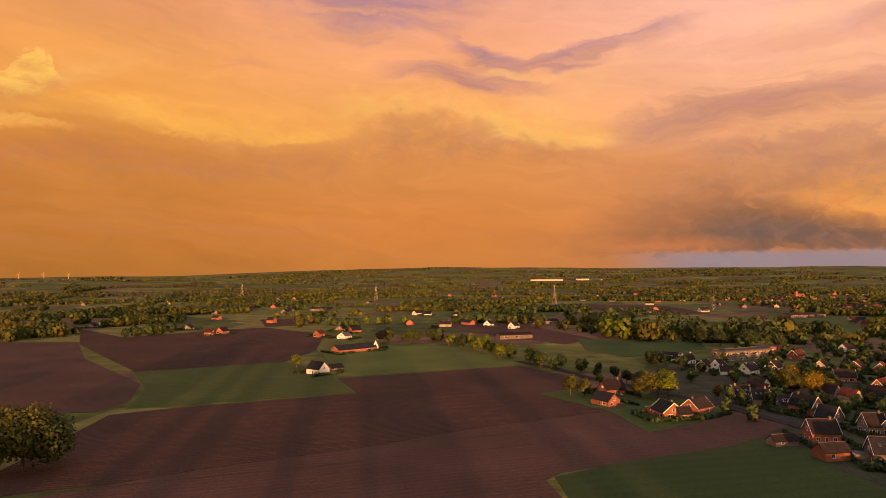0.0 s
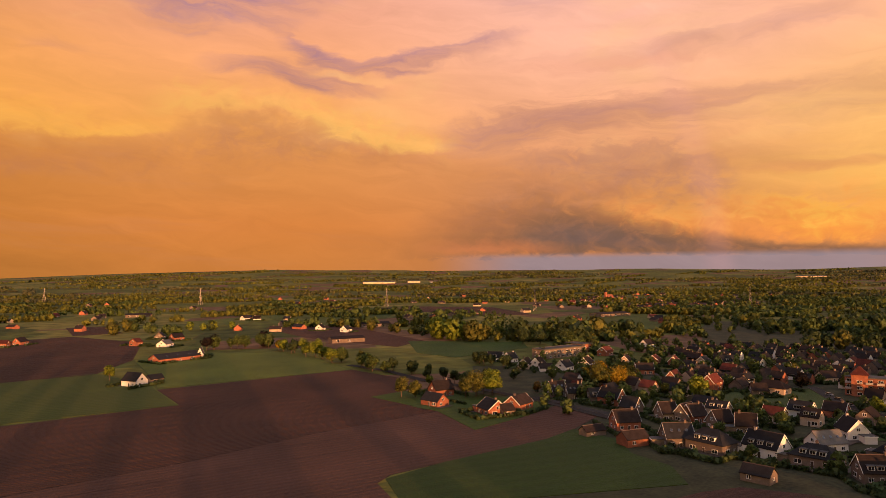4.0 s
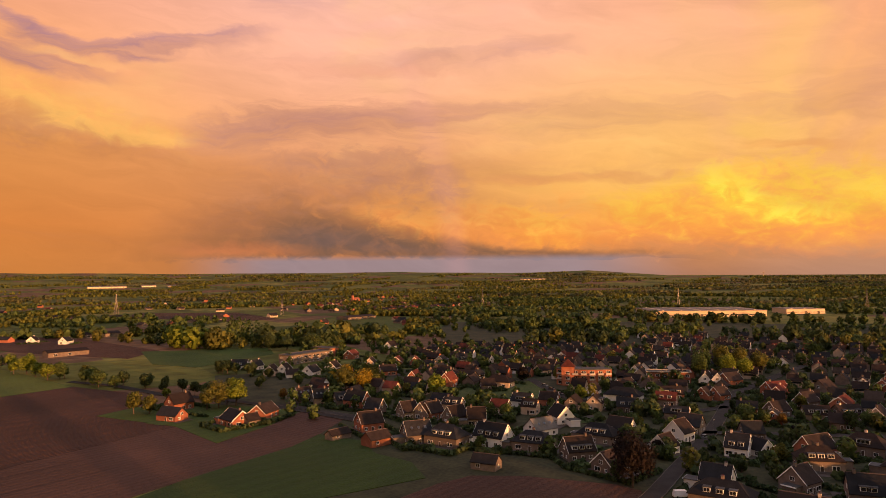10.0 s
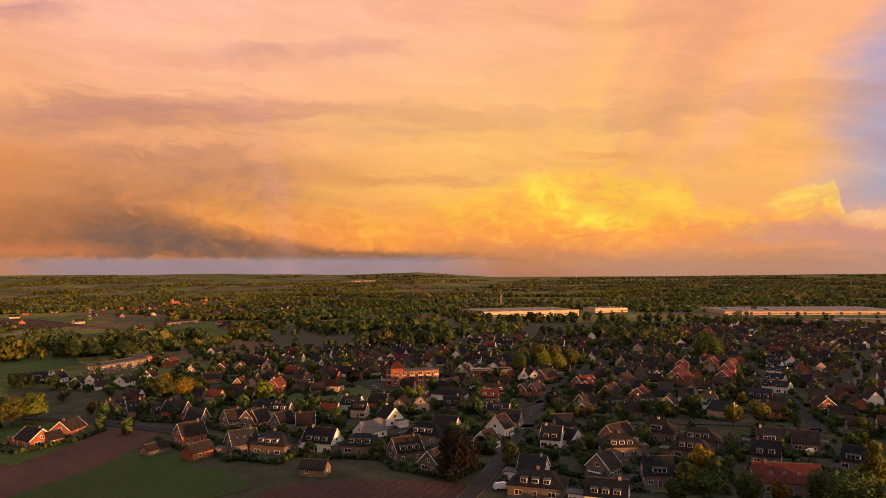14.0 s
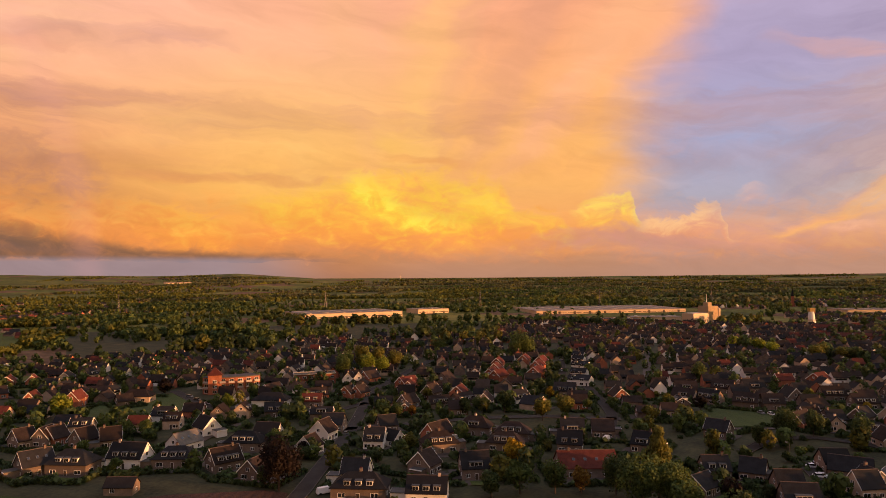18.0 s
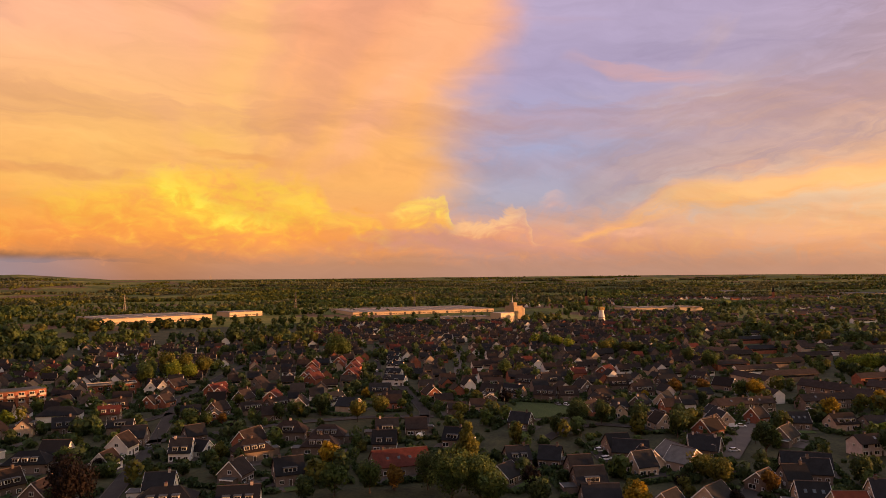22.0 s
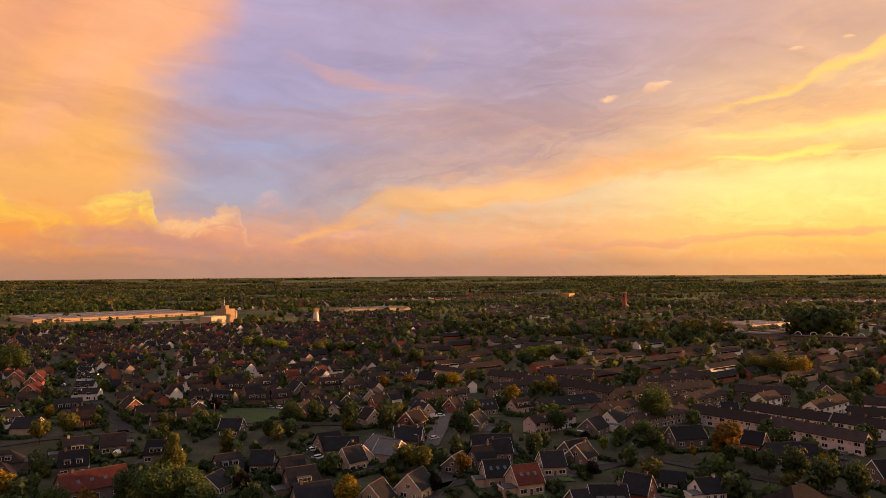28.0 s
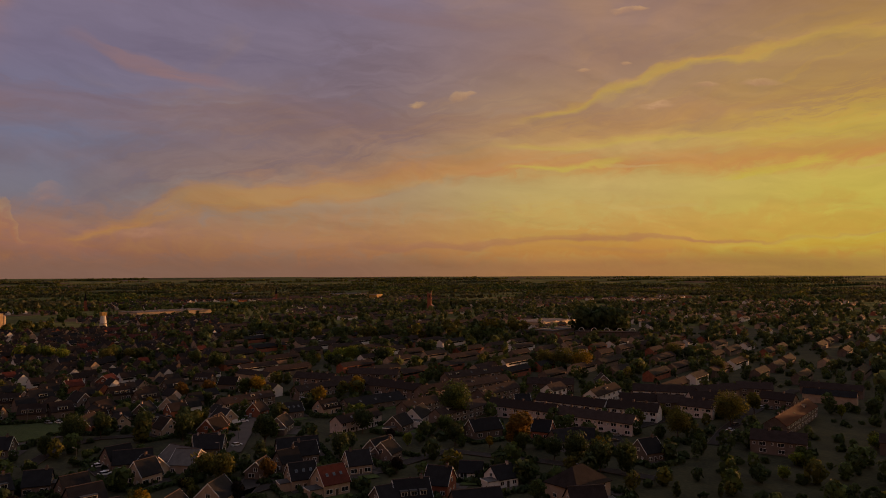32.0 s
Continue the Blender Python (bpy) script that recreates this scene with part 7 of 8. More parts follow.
tree_row((843, 579), (922, 442), 14, 12, "broad", "leaf_green")
tree_row((971, 456), (906, 322), 10, 9, "broad", "leaf_green")
tree_row((967, 168), (1022, 117), 7, 14, "broad", "leaf_ochre")
tree_row((118, 836), (140, 789), 5, 14, "broad", "leaf_green")
tree_row((853, 332), (866, 261), 9, 12, "broad", "leaf_dark")

# ---- the rest of the village, street by street ----
frng = random.Random(11)
BUILT = list(HOUSE_SPOTS)


def clear(x, y, r):
    return all(math.hypot(x - a, y - b) > r + c * 0.8 for a, b, c in BUILT)


def bearing(x, y):
    return math.degrees(math.atan2(x, y)), math.hypot(x, y)


def belt(x, y, seed, wide=13.0):
    """Tree belts and open fields lie in long bands across the plain."""
    az, r = bearing(x, y)
    return noise.noise(Vector((az / wide, math.log(max(r, 1)) * 11, seed)))


def in_town(x, y):
    az, r = bearing(x, y)
    if r < 225 + max(0, 60 - az) * 1.5 or az > 152:
        return False
    if az < 20:
        return False
    if az < 30:
        return 380 < r < 500 + (az - 20) * 12
    if az < 46:
        return r < 640
    if az < 62:
        return r < 760
    return r < 1000


def sunny(x, y):
    """The open yards on the sunward side of the large sheds and the grain works."""
    sa_ = radians(SUN_AZ)
    for a, b, half in ((945, 690, 140), (1245, 400, 170), (1022, 190, 24), (1036, 62, 8)):
        u, v = x - a, y - b
        along, across = u * math.sin(sa_) + v * math.cos(sa_), u * math.cos(sa_) - v * math.sin(sa_)
        if -60 < along < 240 and abs(across) < half:
            return True
    return False


def open_ground(x, y):
    """Lawns and the park that stay free of houses."""
    for a, b, r in ((222, 318, 24), (240, 325, 26), (215, 340, 20), (255, 340, 24), (345, 40, 20), (355, 50, 20), (350, 62, 14), (362, 40, 14)):
        if math.hypot(x - a, y - b) < r:
            return True
    return False


# streets run with the terraces: one family of bearings east of the main road, another west of it
for row in range(-30, 60):
    for col in range(-60, 80):
        for turn, lo, hi in ((-58, 20, 62), (-62, 62, 152)):
            a = radians(turn)
            u, v = col * 13 + frng.uniform(-2, 2), row * 24 + (5 if col % 2 else -3) + frng.uniform(-2, 2)
            x, y = u * math.cos(a) - v * math.sin(a), u * math.sin(a) + v * math.cos(a)
            az, r = bearing(x, y)
            if not lo <= az < hi or not in_town(x, y) or open_ground(x, y) or r > 425 or (r < 330 and az < 116):
                continue
            if az > 97 or frng.random() < 0.14 or not clear(x, y, 6.6):
                continue
            if az < 60 and 560 < r and frng.random() < 0.3:
                continue
            BUILT.append((x, y, 6))
            wall = frng.choice("kkkRRyywwp" if az > 62 else "kkkRyyww")
            roof = frng.choice("ddddbbbb" if az > 50 else "ddbbbbr")
            L, W = frng.uniform(7.5, 10.5), frng.uniform(6.8, 8)
            h = frng.uniform(6.2, 7.6)
            house(x, y, turn + frng.choice((0, 0, 90)) + frng.uniform(-4, 4), L, W, h * frng.uniform(0.42, 0.6), h, wall, roof, frng.choice(("v", "n", "vn", "f", "", "v")), detail=1 if r < 380 else 0)


def far_houses(name, rows, label):
    """Many small houses seen only from afar, joined: walls, gabled roofs, pale gable ends."""
    s = Shape()
    for x, y, turn, L, W, he, h, w, f in rows:
        c, k, z = math.cos(radians(turn)), math.sin(radians(turn)), lift(x, y)
        P = lambda a, b, q: (x + a * c - b * k, y + a * k + b * c, z + q)
        L, W = L / 2, W / 2
        base = [P(-L, -W, -1), P(L, -W, -1), P(L, W, -1), P(-L, W, -1), P(-L, -W, he), P(L, -W, he), P(L, W, he), P(-L, W, he), P(-L, 0, h), P(L, 0, h)]
        s.add(base, [(0, 1, 5, 4), (2, 3, 7, 6), (1, 2, 6, 9, 5), (3, 0, 4, 8, 7)], w)
        o = 0.4
        kk = (h - he) / W * o
        s.add([P(-L - 0.2, -W - o, he - kk), P(L + 0.2, -W - o, he - kk), P(L + 0.2, W + o, he - kk), P(-L - 0.2, W + o, he - kk), P(-L - 0.2, 0, h + 0.15), P(L + 0.2, 0, h + 0.15)],
              [(0, 1, 5, 4), (2, 3, 4, 5)], f)
        # a pale window band on the long sides
        s.add([P(-L * 0.8, -W - 0.05, he - 1.8), P(L * 0.8, -W - 0.05, he - 1.8), P(L * 0.8, -W - 0.05, he - 0.6), P(-L * 0.8, -W - 0.05, he - 0.6)], [(0, 1, 2, 3)], 8)
        s.box(*[q + d for q, d in zip(P(L * 0.4, 0, h), (-0.4, -0.4, -0.5))], *[q + d for q, d in zip(P(L * 0.4, 0, h), (0.4, 0.4, 1.0))], 0)
    ob = new(name, s.mesh(name, "brick_brown", "brick_red", "brick_buff", "render_white", "roof_dark", "roof_brown", "roof_red", "roof_grey", "dark_glass", "roof_weathered"))
    return tagged(ob, label, "houses", kind="stuff")


rows_mid, rows_far = [], []
for row in range(-70, 150):
    for col in range(-140, 190):
        turn = -60
        a = radians(turn)
        u, v = col * 12 + frng.uniform(-2, 2), row * 22 + (5 if col % 2 else -3) + frng.uniform(-2, 2)
        x, y = u * math.cos(a) - v * math.sin(a), u * math.sin(a) + v * math.cos(a)
        az, r = bearing(x, y)
        if r < 425 or r > 2300 or az < 28 or az > 150:
            continue
        if r < 1000:
            if not in_town(x, y):
                continue
        else:
            # the town beyond: thick between the mill and the tower, thin elsewhere
            n = noise.noise(Vector((x / 260, y / 260, 5)))
            if az < 80 or n < (-0.05 if az > 88 else 0.2):
                continue
        if not clear(x, y, 6) or open_ground(x, y) or frng.random() < 0.16 + (0.2 if r > 1300 else 0):
            continue
        if frng.random() < 0.02 * (r / 400):
            continue
        if sunny(x, y):
            continue
        if az > 95:
            continue
        L = frng.choice((7.5, 8, 9, 10, 9))
        h = frng.uniform(6.0, 7.4)
        (rows_mid if r < 1000 else rows_far).append((x, y, turn + frng.choice((0, 0, 90)) + frng.uniform(-5, 5), L, 7.2, h * 0.55, h, frng.choice((0, 0, 0, 0, 1, 2, 2, 3, 3)), frng.choice((4, 4, 4, 4, 4, 5, 5, 5, 5, 5, 5, 5, 5, 5, 6))))
# the eastern quarter: long brick terraces in parallel streets, block by block
for row in range(-90, 90):
    for col in range(-60, 60):
        for turn in (31, -60):
            a = radians(turn)
            u, v = col * 46 + frng.uniform(-3, 3), row * 27 + frng.uniform(-1.5, 1.5)
            x, y = u * math.cos(a) - v * math.sin(a), u * math.sin(a) + v * math.cos(a)
            az, r = bearing(x, y)
            if not 95 < az < 152 or not 300 < r < 2300 or (noise.noise(Vector((x / 110, y / 110, 3))) > 0.05 or r > 480) == (turn == 31):
                continue
            if not clear(x, y, 13) or frng.random() < (0.10 if r < 520 else 0.30 if r < 720 else 0.50 if r < 1500 else 0.45) or (r > 1000 and noise.noise(Vector((x / 260, y / 260, 5))) < -0.05):
                continue
            L = frng.choice((26, 32, 38))
            BUILT.append((x, y, 15))
            if r < 420:
                terrace(x, y, turn, L, 7.6, 4.9, 7.6, round(L / 5.6), frng.choice("kkkkp"), "t", 1)
            else:
                (rows_mid if r < 1000 else rows_far).append((x, y, turn, L, 7.4, 4.8, 7.3, frng.choice((0, 0, 1, 2, 3)), frng.choice((9, 9, 9, 9, 5, 4))))
# the hamlets to the north
for cx, cy, n, sp in ((640, 1250, 40, 110), (520, 1560, 30, 150), (430, 900, 6, 60), (900, 1700, 20, 160), (-200, 900, 5, 90), (80, 1100, 8, 160), (-500, 1000, 7, 160), (-150, 1500, 10, 300), (350, 1800, 10, 300), (-700, 1500, 6, 250)):
    for _ in range(n):
        x, y = cx + frng.gauss(0, sp), cy + frng.gauss(0, sp * 0.7)
        h = frng.uniform(5.5, 7.5)
        rows_far.append((x, y, frng.uniform(0, 180), frng.uniform(9, 16), 9, h * 0.5, h, frng.choice((0, 0, 1, 1, 2)), frng.choice((4, 5, 5, 5, 6))))
far_houses("far_village_houses", rows_mid, "many small gabled houses of the village seen from afar")
far_houses("far_town_houses", rows_far, "distant town and farm houses with tiled roofs")

# ---- gardens: trees and shrubs between the houses ----
n_tree = 0
while n_tree < 110:
    az, r = radians(frng.uniform(14, 150)), math.sqrt(frng.uniform(215 ** 2, 400 ** 2))
    x, y = r * math.sin(az), r * math.cos(az)
    if not in_town(x, y) or open_ground(x, y) or not all(math.hypot(x - a, y - b) > c * 0.9 for a, b, c in BUILT):
        continue
    h = frng.uniform(3.5, 8.5)
    mat = frng.choice(("leaf_green",) * 6 + ("leaf_dark",) * 6 + ("leaf_ochre",) * 3 + ("leaf_bright", "leaf_copper", "leaf_yellow"))
    tree(x, y, h, frng.choice(("round", "round", "tall", "bush", "bush", "broad")) if h < 6 else frng.choice(("round", "broad", "tall", "conifer")), mat, frng.uniform(0.85, 1.2), frng)
    n_tree += 1


def scatter(n, az0, az1, r0, r1, h0, h1, keep, rng):
    out = []
    tries = 0
    while len(out) < n and tries < n * 40:
        tries += 1
        az, r = radians(rng.uniform(az0, az1)), math.sqrt(rng.uniform(r0 * r0, r1 * r1))
        x, y = r * math.sin(az), r * math.cos(az)
        if keep(x, y) and not sunny(x, y):
            h = rng.uniform(h0, h1)
            out.append((x, y, h, h * rng.uniform(0.32, 0.48)))
    return out


# hedges and low green between the houses
gap = lambda x, y: in_town(x, y) and not open_ground(x, y) and all(math.hypot(x - a, y - b) > c * 0.75 for a, b, c in BUILT)
hedge = scatter(1900, 14, 150, 205, 900, 1.2, 3.2, gap, frng)
plots = []
for x, y, turn, L, W in HEDGES:
    c, k = math.cos(radians(turn)), math.sin(radians(turn))
    a, b = L / 2 + frng.uniform(3, 5), W / 2 + frng.uniform(6, 9)
    tall = frng.uniform(0.9, 1.8)
    for u0, v0, u1, v1 in ((-a, -b, a, -b), (a, -b, a, b), (a, b, -a, b), (-a, b, -a, -b)):
        if frng.random() < 0.3:
            continue
        n = int(math.hypot(u1 - u0, v1 - v0) / 1.25)
        for i in range(n):
            u, v = u0 + (u1 - u0) * i / n, v0 + (v1 - v0) * i / n
            px, py = x + u * c - v * k, y + u * k + v * c
            if math.hypot(px, py) > 205 and all(math.hypot(px - q, py - w) > e * 0.75 for q, w, e in BUILT if abs(px - q) < 12):
                plots.append((px, py, tall * frng.uniform(0.85, 1.15), 0.85))


def plots_ground(name, label, mat, z, pick):
    """Flat garden plots behind and beside the houses, each a little different in size and turn."""
    s = Shape()
    for x, y, turn, L, W in HEDGES:
        for cx, cy, a, b in pick(L, W):
            c, k = math.cos(radians(turn)), math.sin(radians(turn))
            s.add([(x + u * c - v * k, y + u * k + v * c, z) for u, v in ((cx - a, cy - b), (cx + a, cy - b), (cx + a, cy + b), (cx - a, cy + b))], [(0, 1, 2, 3)])
    return tagged(new(name, s.mesh(name, mat)), label, "gardens", kind="stuff")


plots_ground("garden_lawns", "small mown lawns round the village houses", "lawn", 0.325,
             lambda L, W: [(frng.uniform(-2, 2), sg * (W / 2 + 4.5), L * frng.uniform(0.3, 0.5), frng.uniform(2, 3.2)) for sg in (-1, 1) if frng.random() < 0.7])
plots_ground("garden_paving", "paved drives and patios beside the village houses", "paving", 0.335,
             lambda L, W: [(frng.choice((-1, 1)) * (L / 2 + 1.8), frng.uniform(-2, 2), 1.6, W * 0.6), (frng.uniform(-1, 1), frng.choice((-1, 1)) * (W / 2 + 1.2), L * 0.4, 1.1)])
wood("plot_hedges", plots, "clipped dark green hedges round the gardens", "leaf_dark", 8, 33)
wood("garden_hedges", [(x, y, h, h * 0.8) for x, y, h, _ in hedge], "low dark hedges and shrubs in the gardens", "leaf_dark", 26, 3)
garden = scatter(520, 16, 150, 230, 620, 3.5, 8, gap, frng)
wood("garden_trees", garden, "small green garden trees between the houses", "leaf_green", 120, 14)
garden2 = scatter(420, 16, 150, 230, 620, 3.5, 9, gap, frng)
wood("garden_trees_dark", garden2, "small dark garden trees between the houses", "leaf_dark", 120, 15)
garden3 = scatter(130, 16, 150, 230, 900, 4, 9, gap, frng)
wood("garden_trees_ochre", garden3, "ochre and golden garden trees between the houses", "leaf_ochre", 140, 16)
east = lambda x, y: bearing(x, y)[0] > 92
park = scatter(1300, 88, 150, 470, 1750, 6, 11, lambda x, y: bearing(x, y)[1] > 640 + 90 * noise.noise(Vector((x / 140, y / 140, 12))) or gap(x, y) and frng.random() < 0.3, frng)
wood("park_trees", park, "light green trees between the terraces and in the park", "leaf_park", 40, 44)
park2 = scatter(700, 88, 150, 600, 1700, 7, 12, lambda x, y: belt(x, y, 33) > 0, frng)
wood("park_trees_dark", park2, "dark green tree belts beyond the terraces", "leaf_dark", 48, 45)
town_trees = scatter(1100, 28, 150, 560, 1900, 5, 10, lambda x, y: not east(x, y) and noise.noise(Vector((x / 120, y / 120, 2))) > -0.2, frng)
wood("town_trees", town_trees, "green trees among the far houses of the town", "leaf_green", 40, 4)
town_dark = scatter(1000, 28, 150, 560, 1800, 5, 10, lambda x, y: noise.noise(Vector((x / 120, y / 120, 8))) > -0.1, frng)
wood("town_trees_dark", town_dark, "dark green trees among the far houses of the town", "leaf_dark", 40, 5)

# ---- the far country: woods, hedgerows, hills ----
near_fields = lambda x, y: not (-430 < x < 150 and y < 640) and not (bearing(x, y)[0] > 28 and bearing(x, y)[1] < 760)


def belts(n, az0, az1, r0, r1, h0, h1, keep, rng, long=(12, 40), step=8.0):
    """Rows of trees along field edges, most of them lying across the view, with gaps and an uneven top."""
    out = []
    for _ in range(n):
        az, r = radians(rng.uniform(az0, az1)), math.sqrt(rng.uniform(r0 * r0, r1 * r1))
        x, y = r * math.sin(az), r * math.cos(az)
        way = -az + radians(rng.choice((rng.gauss(0, 14), rng.gauss(0, 14), rng.gauss(62, 16))))
        deep = rng.choice((1, 1, 2, 3))
        tall = rng.uniform(h0, h1)
        for i in range(rng.randint(*long)):
            x, y = x + step * math.cos(way), y + step * math.sin(way)
            way += radians(rng.gauss(0, 2.5))
            for row in range(deep):
                u, v = x - row * step * math.sin(way) + rng.uniform(-3, 3), y + row * step * math.cos(way) + rng.uniform(-3, 3)
                if rng.random() < 0.88 and math.hypot(u, v) < min(r1 * 1.05, 4700) and keep(u, v) and not sunny(u, v):
                    h = tall * rng.uniform(0.7, 1.2)
                    out.append((u, v, h, h * rng.uniform(0.40, 0.58)))
    return out


for name, label, mat, n, az0, az1, r0, r1, h0, h1, quads, seed in (
        ("country_trees", "trees and hedgerows between far fields", "leaf_far_hazed", 44, -44, 52, 640, 1500, 6, 10, 44, 6),
        ("country_trees_dark", "dark green tree belts between far fields", "leaf_green", 44, -44, 62, 700, 1900, 6, 11, 34, 7),
        ("country_woods", "long belts of trees in the far country", "leaf_far_hazed", 110, -46, 76, 1300, 2600, 5, 9, 16, 17),
        ("distant_woods", "distant belts of woodland on the plain and hills", "leaf_far_hazed", 300, -46, 152, 2100, 4500, 6, 9, 7, 8),
        ("distant_woods_green", "distant green belts of woodland", "leaf_plain_hazed", 190, -46, 152, 2000, 4400, 6, 9, 7, 9),
        ("distant_woods_dark", "distant woodland on the plain beyond the town", "leaf_plain_hazed", 150, 48, 152, 1500, 3600, 6, 10, 9, 19),
        ("plain_woods", "dark green woods on the plain beyond the town", "leaf_green", 110, 56, 152, 1500, 3400, 6, 10, 9, 20)):
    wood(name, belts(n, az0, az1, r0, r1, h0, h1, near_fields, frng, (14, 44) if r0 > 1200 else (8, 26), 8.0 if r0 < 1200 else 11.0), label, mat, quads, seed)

edge_trees = scatter(190, 17, 37, 330, 660, 4, 8.5, lambda x, y: not open_ground(x, y) and all(math.hypot(x - a, y - b) > c * 0.8 for a, b, c in BUILT) and noise.noise(Vector((x / 60, y / 60, 4))) > -0.25, frng)
wood("village_edge_trees", edge_trees, "green garden trees along the edge of the village", "leaf_green", 80, 51)
for m, spots in FAR_ROWS.items():
    wood("tree_belt", spots, f"{TREE_WORDS[m]} trees in belts and along far roads", m, 150, 31)

# tall trees behind the camera; the low sun throws their shadows over the fields
# those from s 97 to 156 are added, unseen, to shade the village
sh = radians(SUN_AZ + 180)
for s, d, h, w in ((-128, -70, 36, 1.2), (-112, -60, 36, 0.9), (-142, -80, 36, 0.9), (-81, -60, 34, 0.45), (-62, -70, 35, 0.5), (-27, -60, 34, 0.5), (2, -60, 32, 0.35), (17, -70, 36, 0.9), (31, -60, 32, 0.5),
                   (74, -45, 29, 0.65), (97, -42, 19, 1.0), (108, -42, 18, 1.0), (120, -42, 18, 1.0), (132, -42, 18, 1.0), (144, -45, 18, 1.0), (156, -48, 17, 1.0), (-215, -100, 34, 1.0), (-240, -90, 34, 1.0)):
    tree(s * math.cos(sh) + d * math.sin(sh), -s * math.sin(sh) + d * math.cos(sh), h, "round", "leaf_green", w, row_rng)


# a belt of tall trees added out of view, south of the terraces, to shade them
shade_belt = [(150 + 190 * i / 26 + row_rng.uniform(-6, 6), -345 - 205 * i / 26 + row_rng.uniform(-6, 6), row_rng.uniform(14, 18), 6.0) for i in range(27)]
wood("southern_tree_belt", shade_belt, "tall dark green tree belt south of the terraces", "leaf_dark", 150, 41)
# a lower row added beneath the view, only to shade the village front
for i in range(13):
    az, r = radians(52 + i * 4.2), 160 + (i % 3) * 4
    tree(r * math.sin(az), r * math.cos(az), 9.5 + (i % 4) * 0.5, "broad", "leaf_dark" if i % 2 else "leaf_green", 1.3, row_rng)


# ---- large buildings ----
def block(root, name, x0, y0, x1, y1, h, wall, storeys=2, step=4.0, roof="bitumen", edge="concrete", window="l"):
    """A flat-roofed wing: walls, a roof with a raised edge, and windows storey by storey."""
    L, W = x1 - x0, y1 - y0
    c = pose((x0 + x1) / 2, (y0 + y1) / 2, 0)
    part(name, Shape().box(x0, y0, -0.2, x1, y1, h).mesh(name, wall), root)
    e = 0.35
    s = Shape().box(x0 - e, y0 - e, h + 0.003, x1 + e, y1 + e, h + 0.3, 0)
    part("roof", s.mesh("roof", roof), root)
    for (a, b, q, r) in ((x0 - e, y0 - e, x1 + e, y0), (x0 - e, y1, x1 + e, y1 + e), (x0 - e, y0, x0, y1), (x1, y0, x1 + e, y1)):
        part("parapet", Shape().box(a, b, h + 0.303, q, r, h + 0.75).mesh("parapet", edge), root)
    for k in range(storeys):
        z = 0.8 + k * (h / storeys)
        for side, length, other in (("front", L, W), ("back", L, W), ("left", W, L), ("right", W, L)):
            n = max(1, int(length / step))
            for i in range(n):
                m = c @ pose(0, 0, 0, 0, 0, TURN[side]) @ pose((i + 0.5) * length / n - length / 2, -other / 2 - 0.003, z)
                part("window", WIN[window][2], root, m)


school = thing("school", pose(183, 530, 0, 0, 0, 28), "two-storey red brick school with a flat dark roof", "school")
block(school, "wall", -24, -7, 22, 6, 7.0, "brick_brown", 2, 4.5, edge="bitumen")
block(school, "wing", 22.01, -5, 34, 14, 8.0, "brick_red", 2, 4.5, edge="bitumen")
HOUSE_SPOTS.append((183, 530, 24))

# the curved apartment house with its red pyramid roof
apartment = thing("apartment_building", pose(291, 326, 0, 0, 0, -42), "curved three-storey orange brick apartment building with a red pyramid roof", "apartments")
rad, arc = 34.0, radians(58)
segs = 7
for i in range(segs):
    a0, a1 = -arc / 2 + arc * i / segs, -arc / 2 + arc * (i + 1) / segs
    ring = [(rad * math.sin(a0), 22 - rad * math.cos(a0)), (rad * math.sin(a1), 22 - rad * math.cos(a1)), ((rad - 11) * math.sin(a1), 22 - (rad - 11) * math.cos(a1)), ((rad - 11) * math.sin(a0), 22 - (rad - 11) * math.cos(a0))]
    part("wall", Shape().column(ring, -0.2, 9.6).mesh("wall", "brick_red"), apartment)
    part("roof", Shape().column(ring, 9.603, 10.1).mesh("roof", "bitumen"), apartment)
    am = (a0 + a1) / 2
    for z in (0.6, 3.7, 6.8):
        m = pose(rad * math.sin(am), 22 - rad * math.cos(am), z, 0, 0, math.degrees(am)) @ pose(0, -0.003, 0)
        part("window", WIN["f"][2], apartment, m)
        if z > 1:
            part("balcony", Shape().box(-1.7, -1.2, -0.25, 1.7, -0.01, -0.05).box(-1.7, -1.2, -0.05, 1.7, -1.12, 0.9).mesh("balcony", "concrete"), apartment, m)
tower = part("tower", Shape().box(-3.8, -3.8, -0.2, 3.8, 3.8, 11.2).mesh("tower", "brick_red"), apartment, pose(-9.5, -8, 0))
part("pyramid_roof", Shape().column([(-4.4, -4.4), (4.4, -4.4), (4.4, 4.4), (-4.4, 4.4)], 11.203, 15.6, 0, 0.05).mesh("pyramid_roof", "roof_red"), tower)
for k in range(4):
    for z in (0.7, 3.8, 6.9):
        part("window", WIN["l"][2], tower, pose(0, 0, 0, 0, 0, 90 * k) @ pose(0, -3.803, z))

hall = thing("community_hall", pose(336, 300, 0, 0, 0, -44), "long low orange brick hall with a flat roof", "hall")
block(hall, "wall", -13, -5, 13, 5, 6.5, "brick_red", 2, 4)

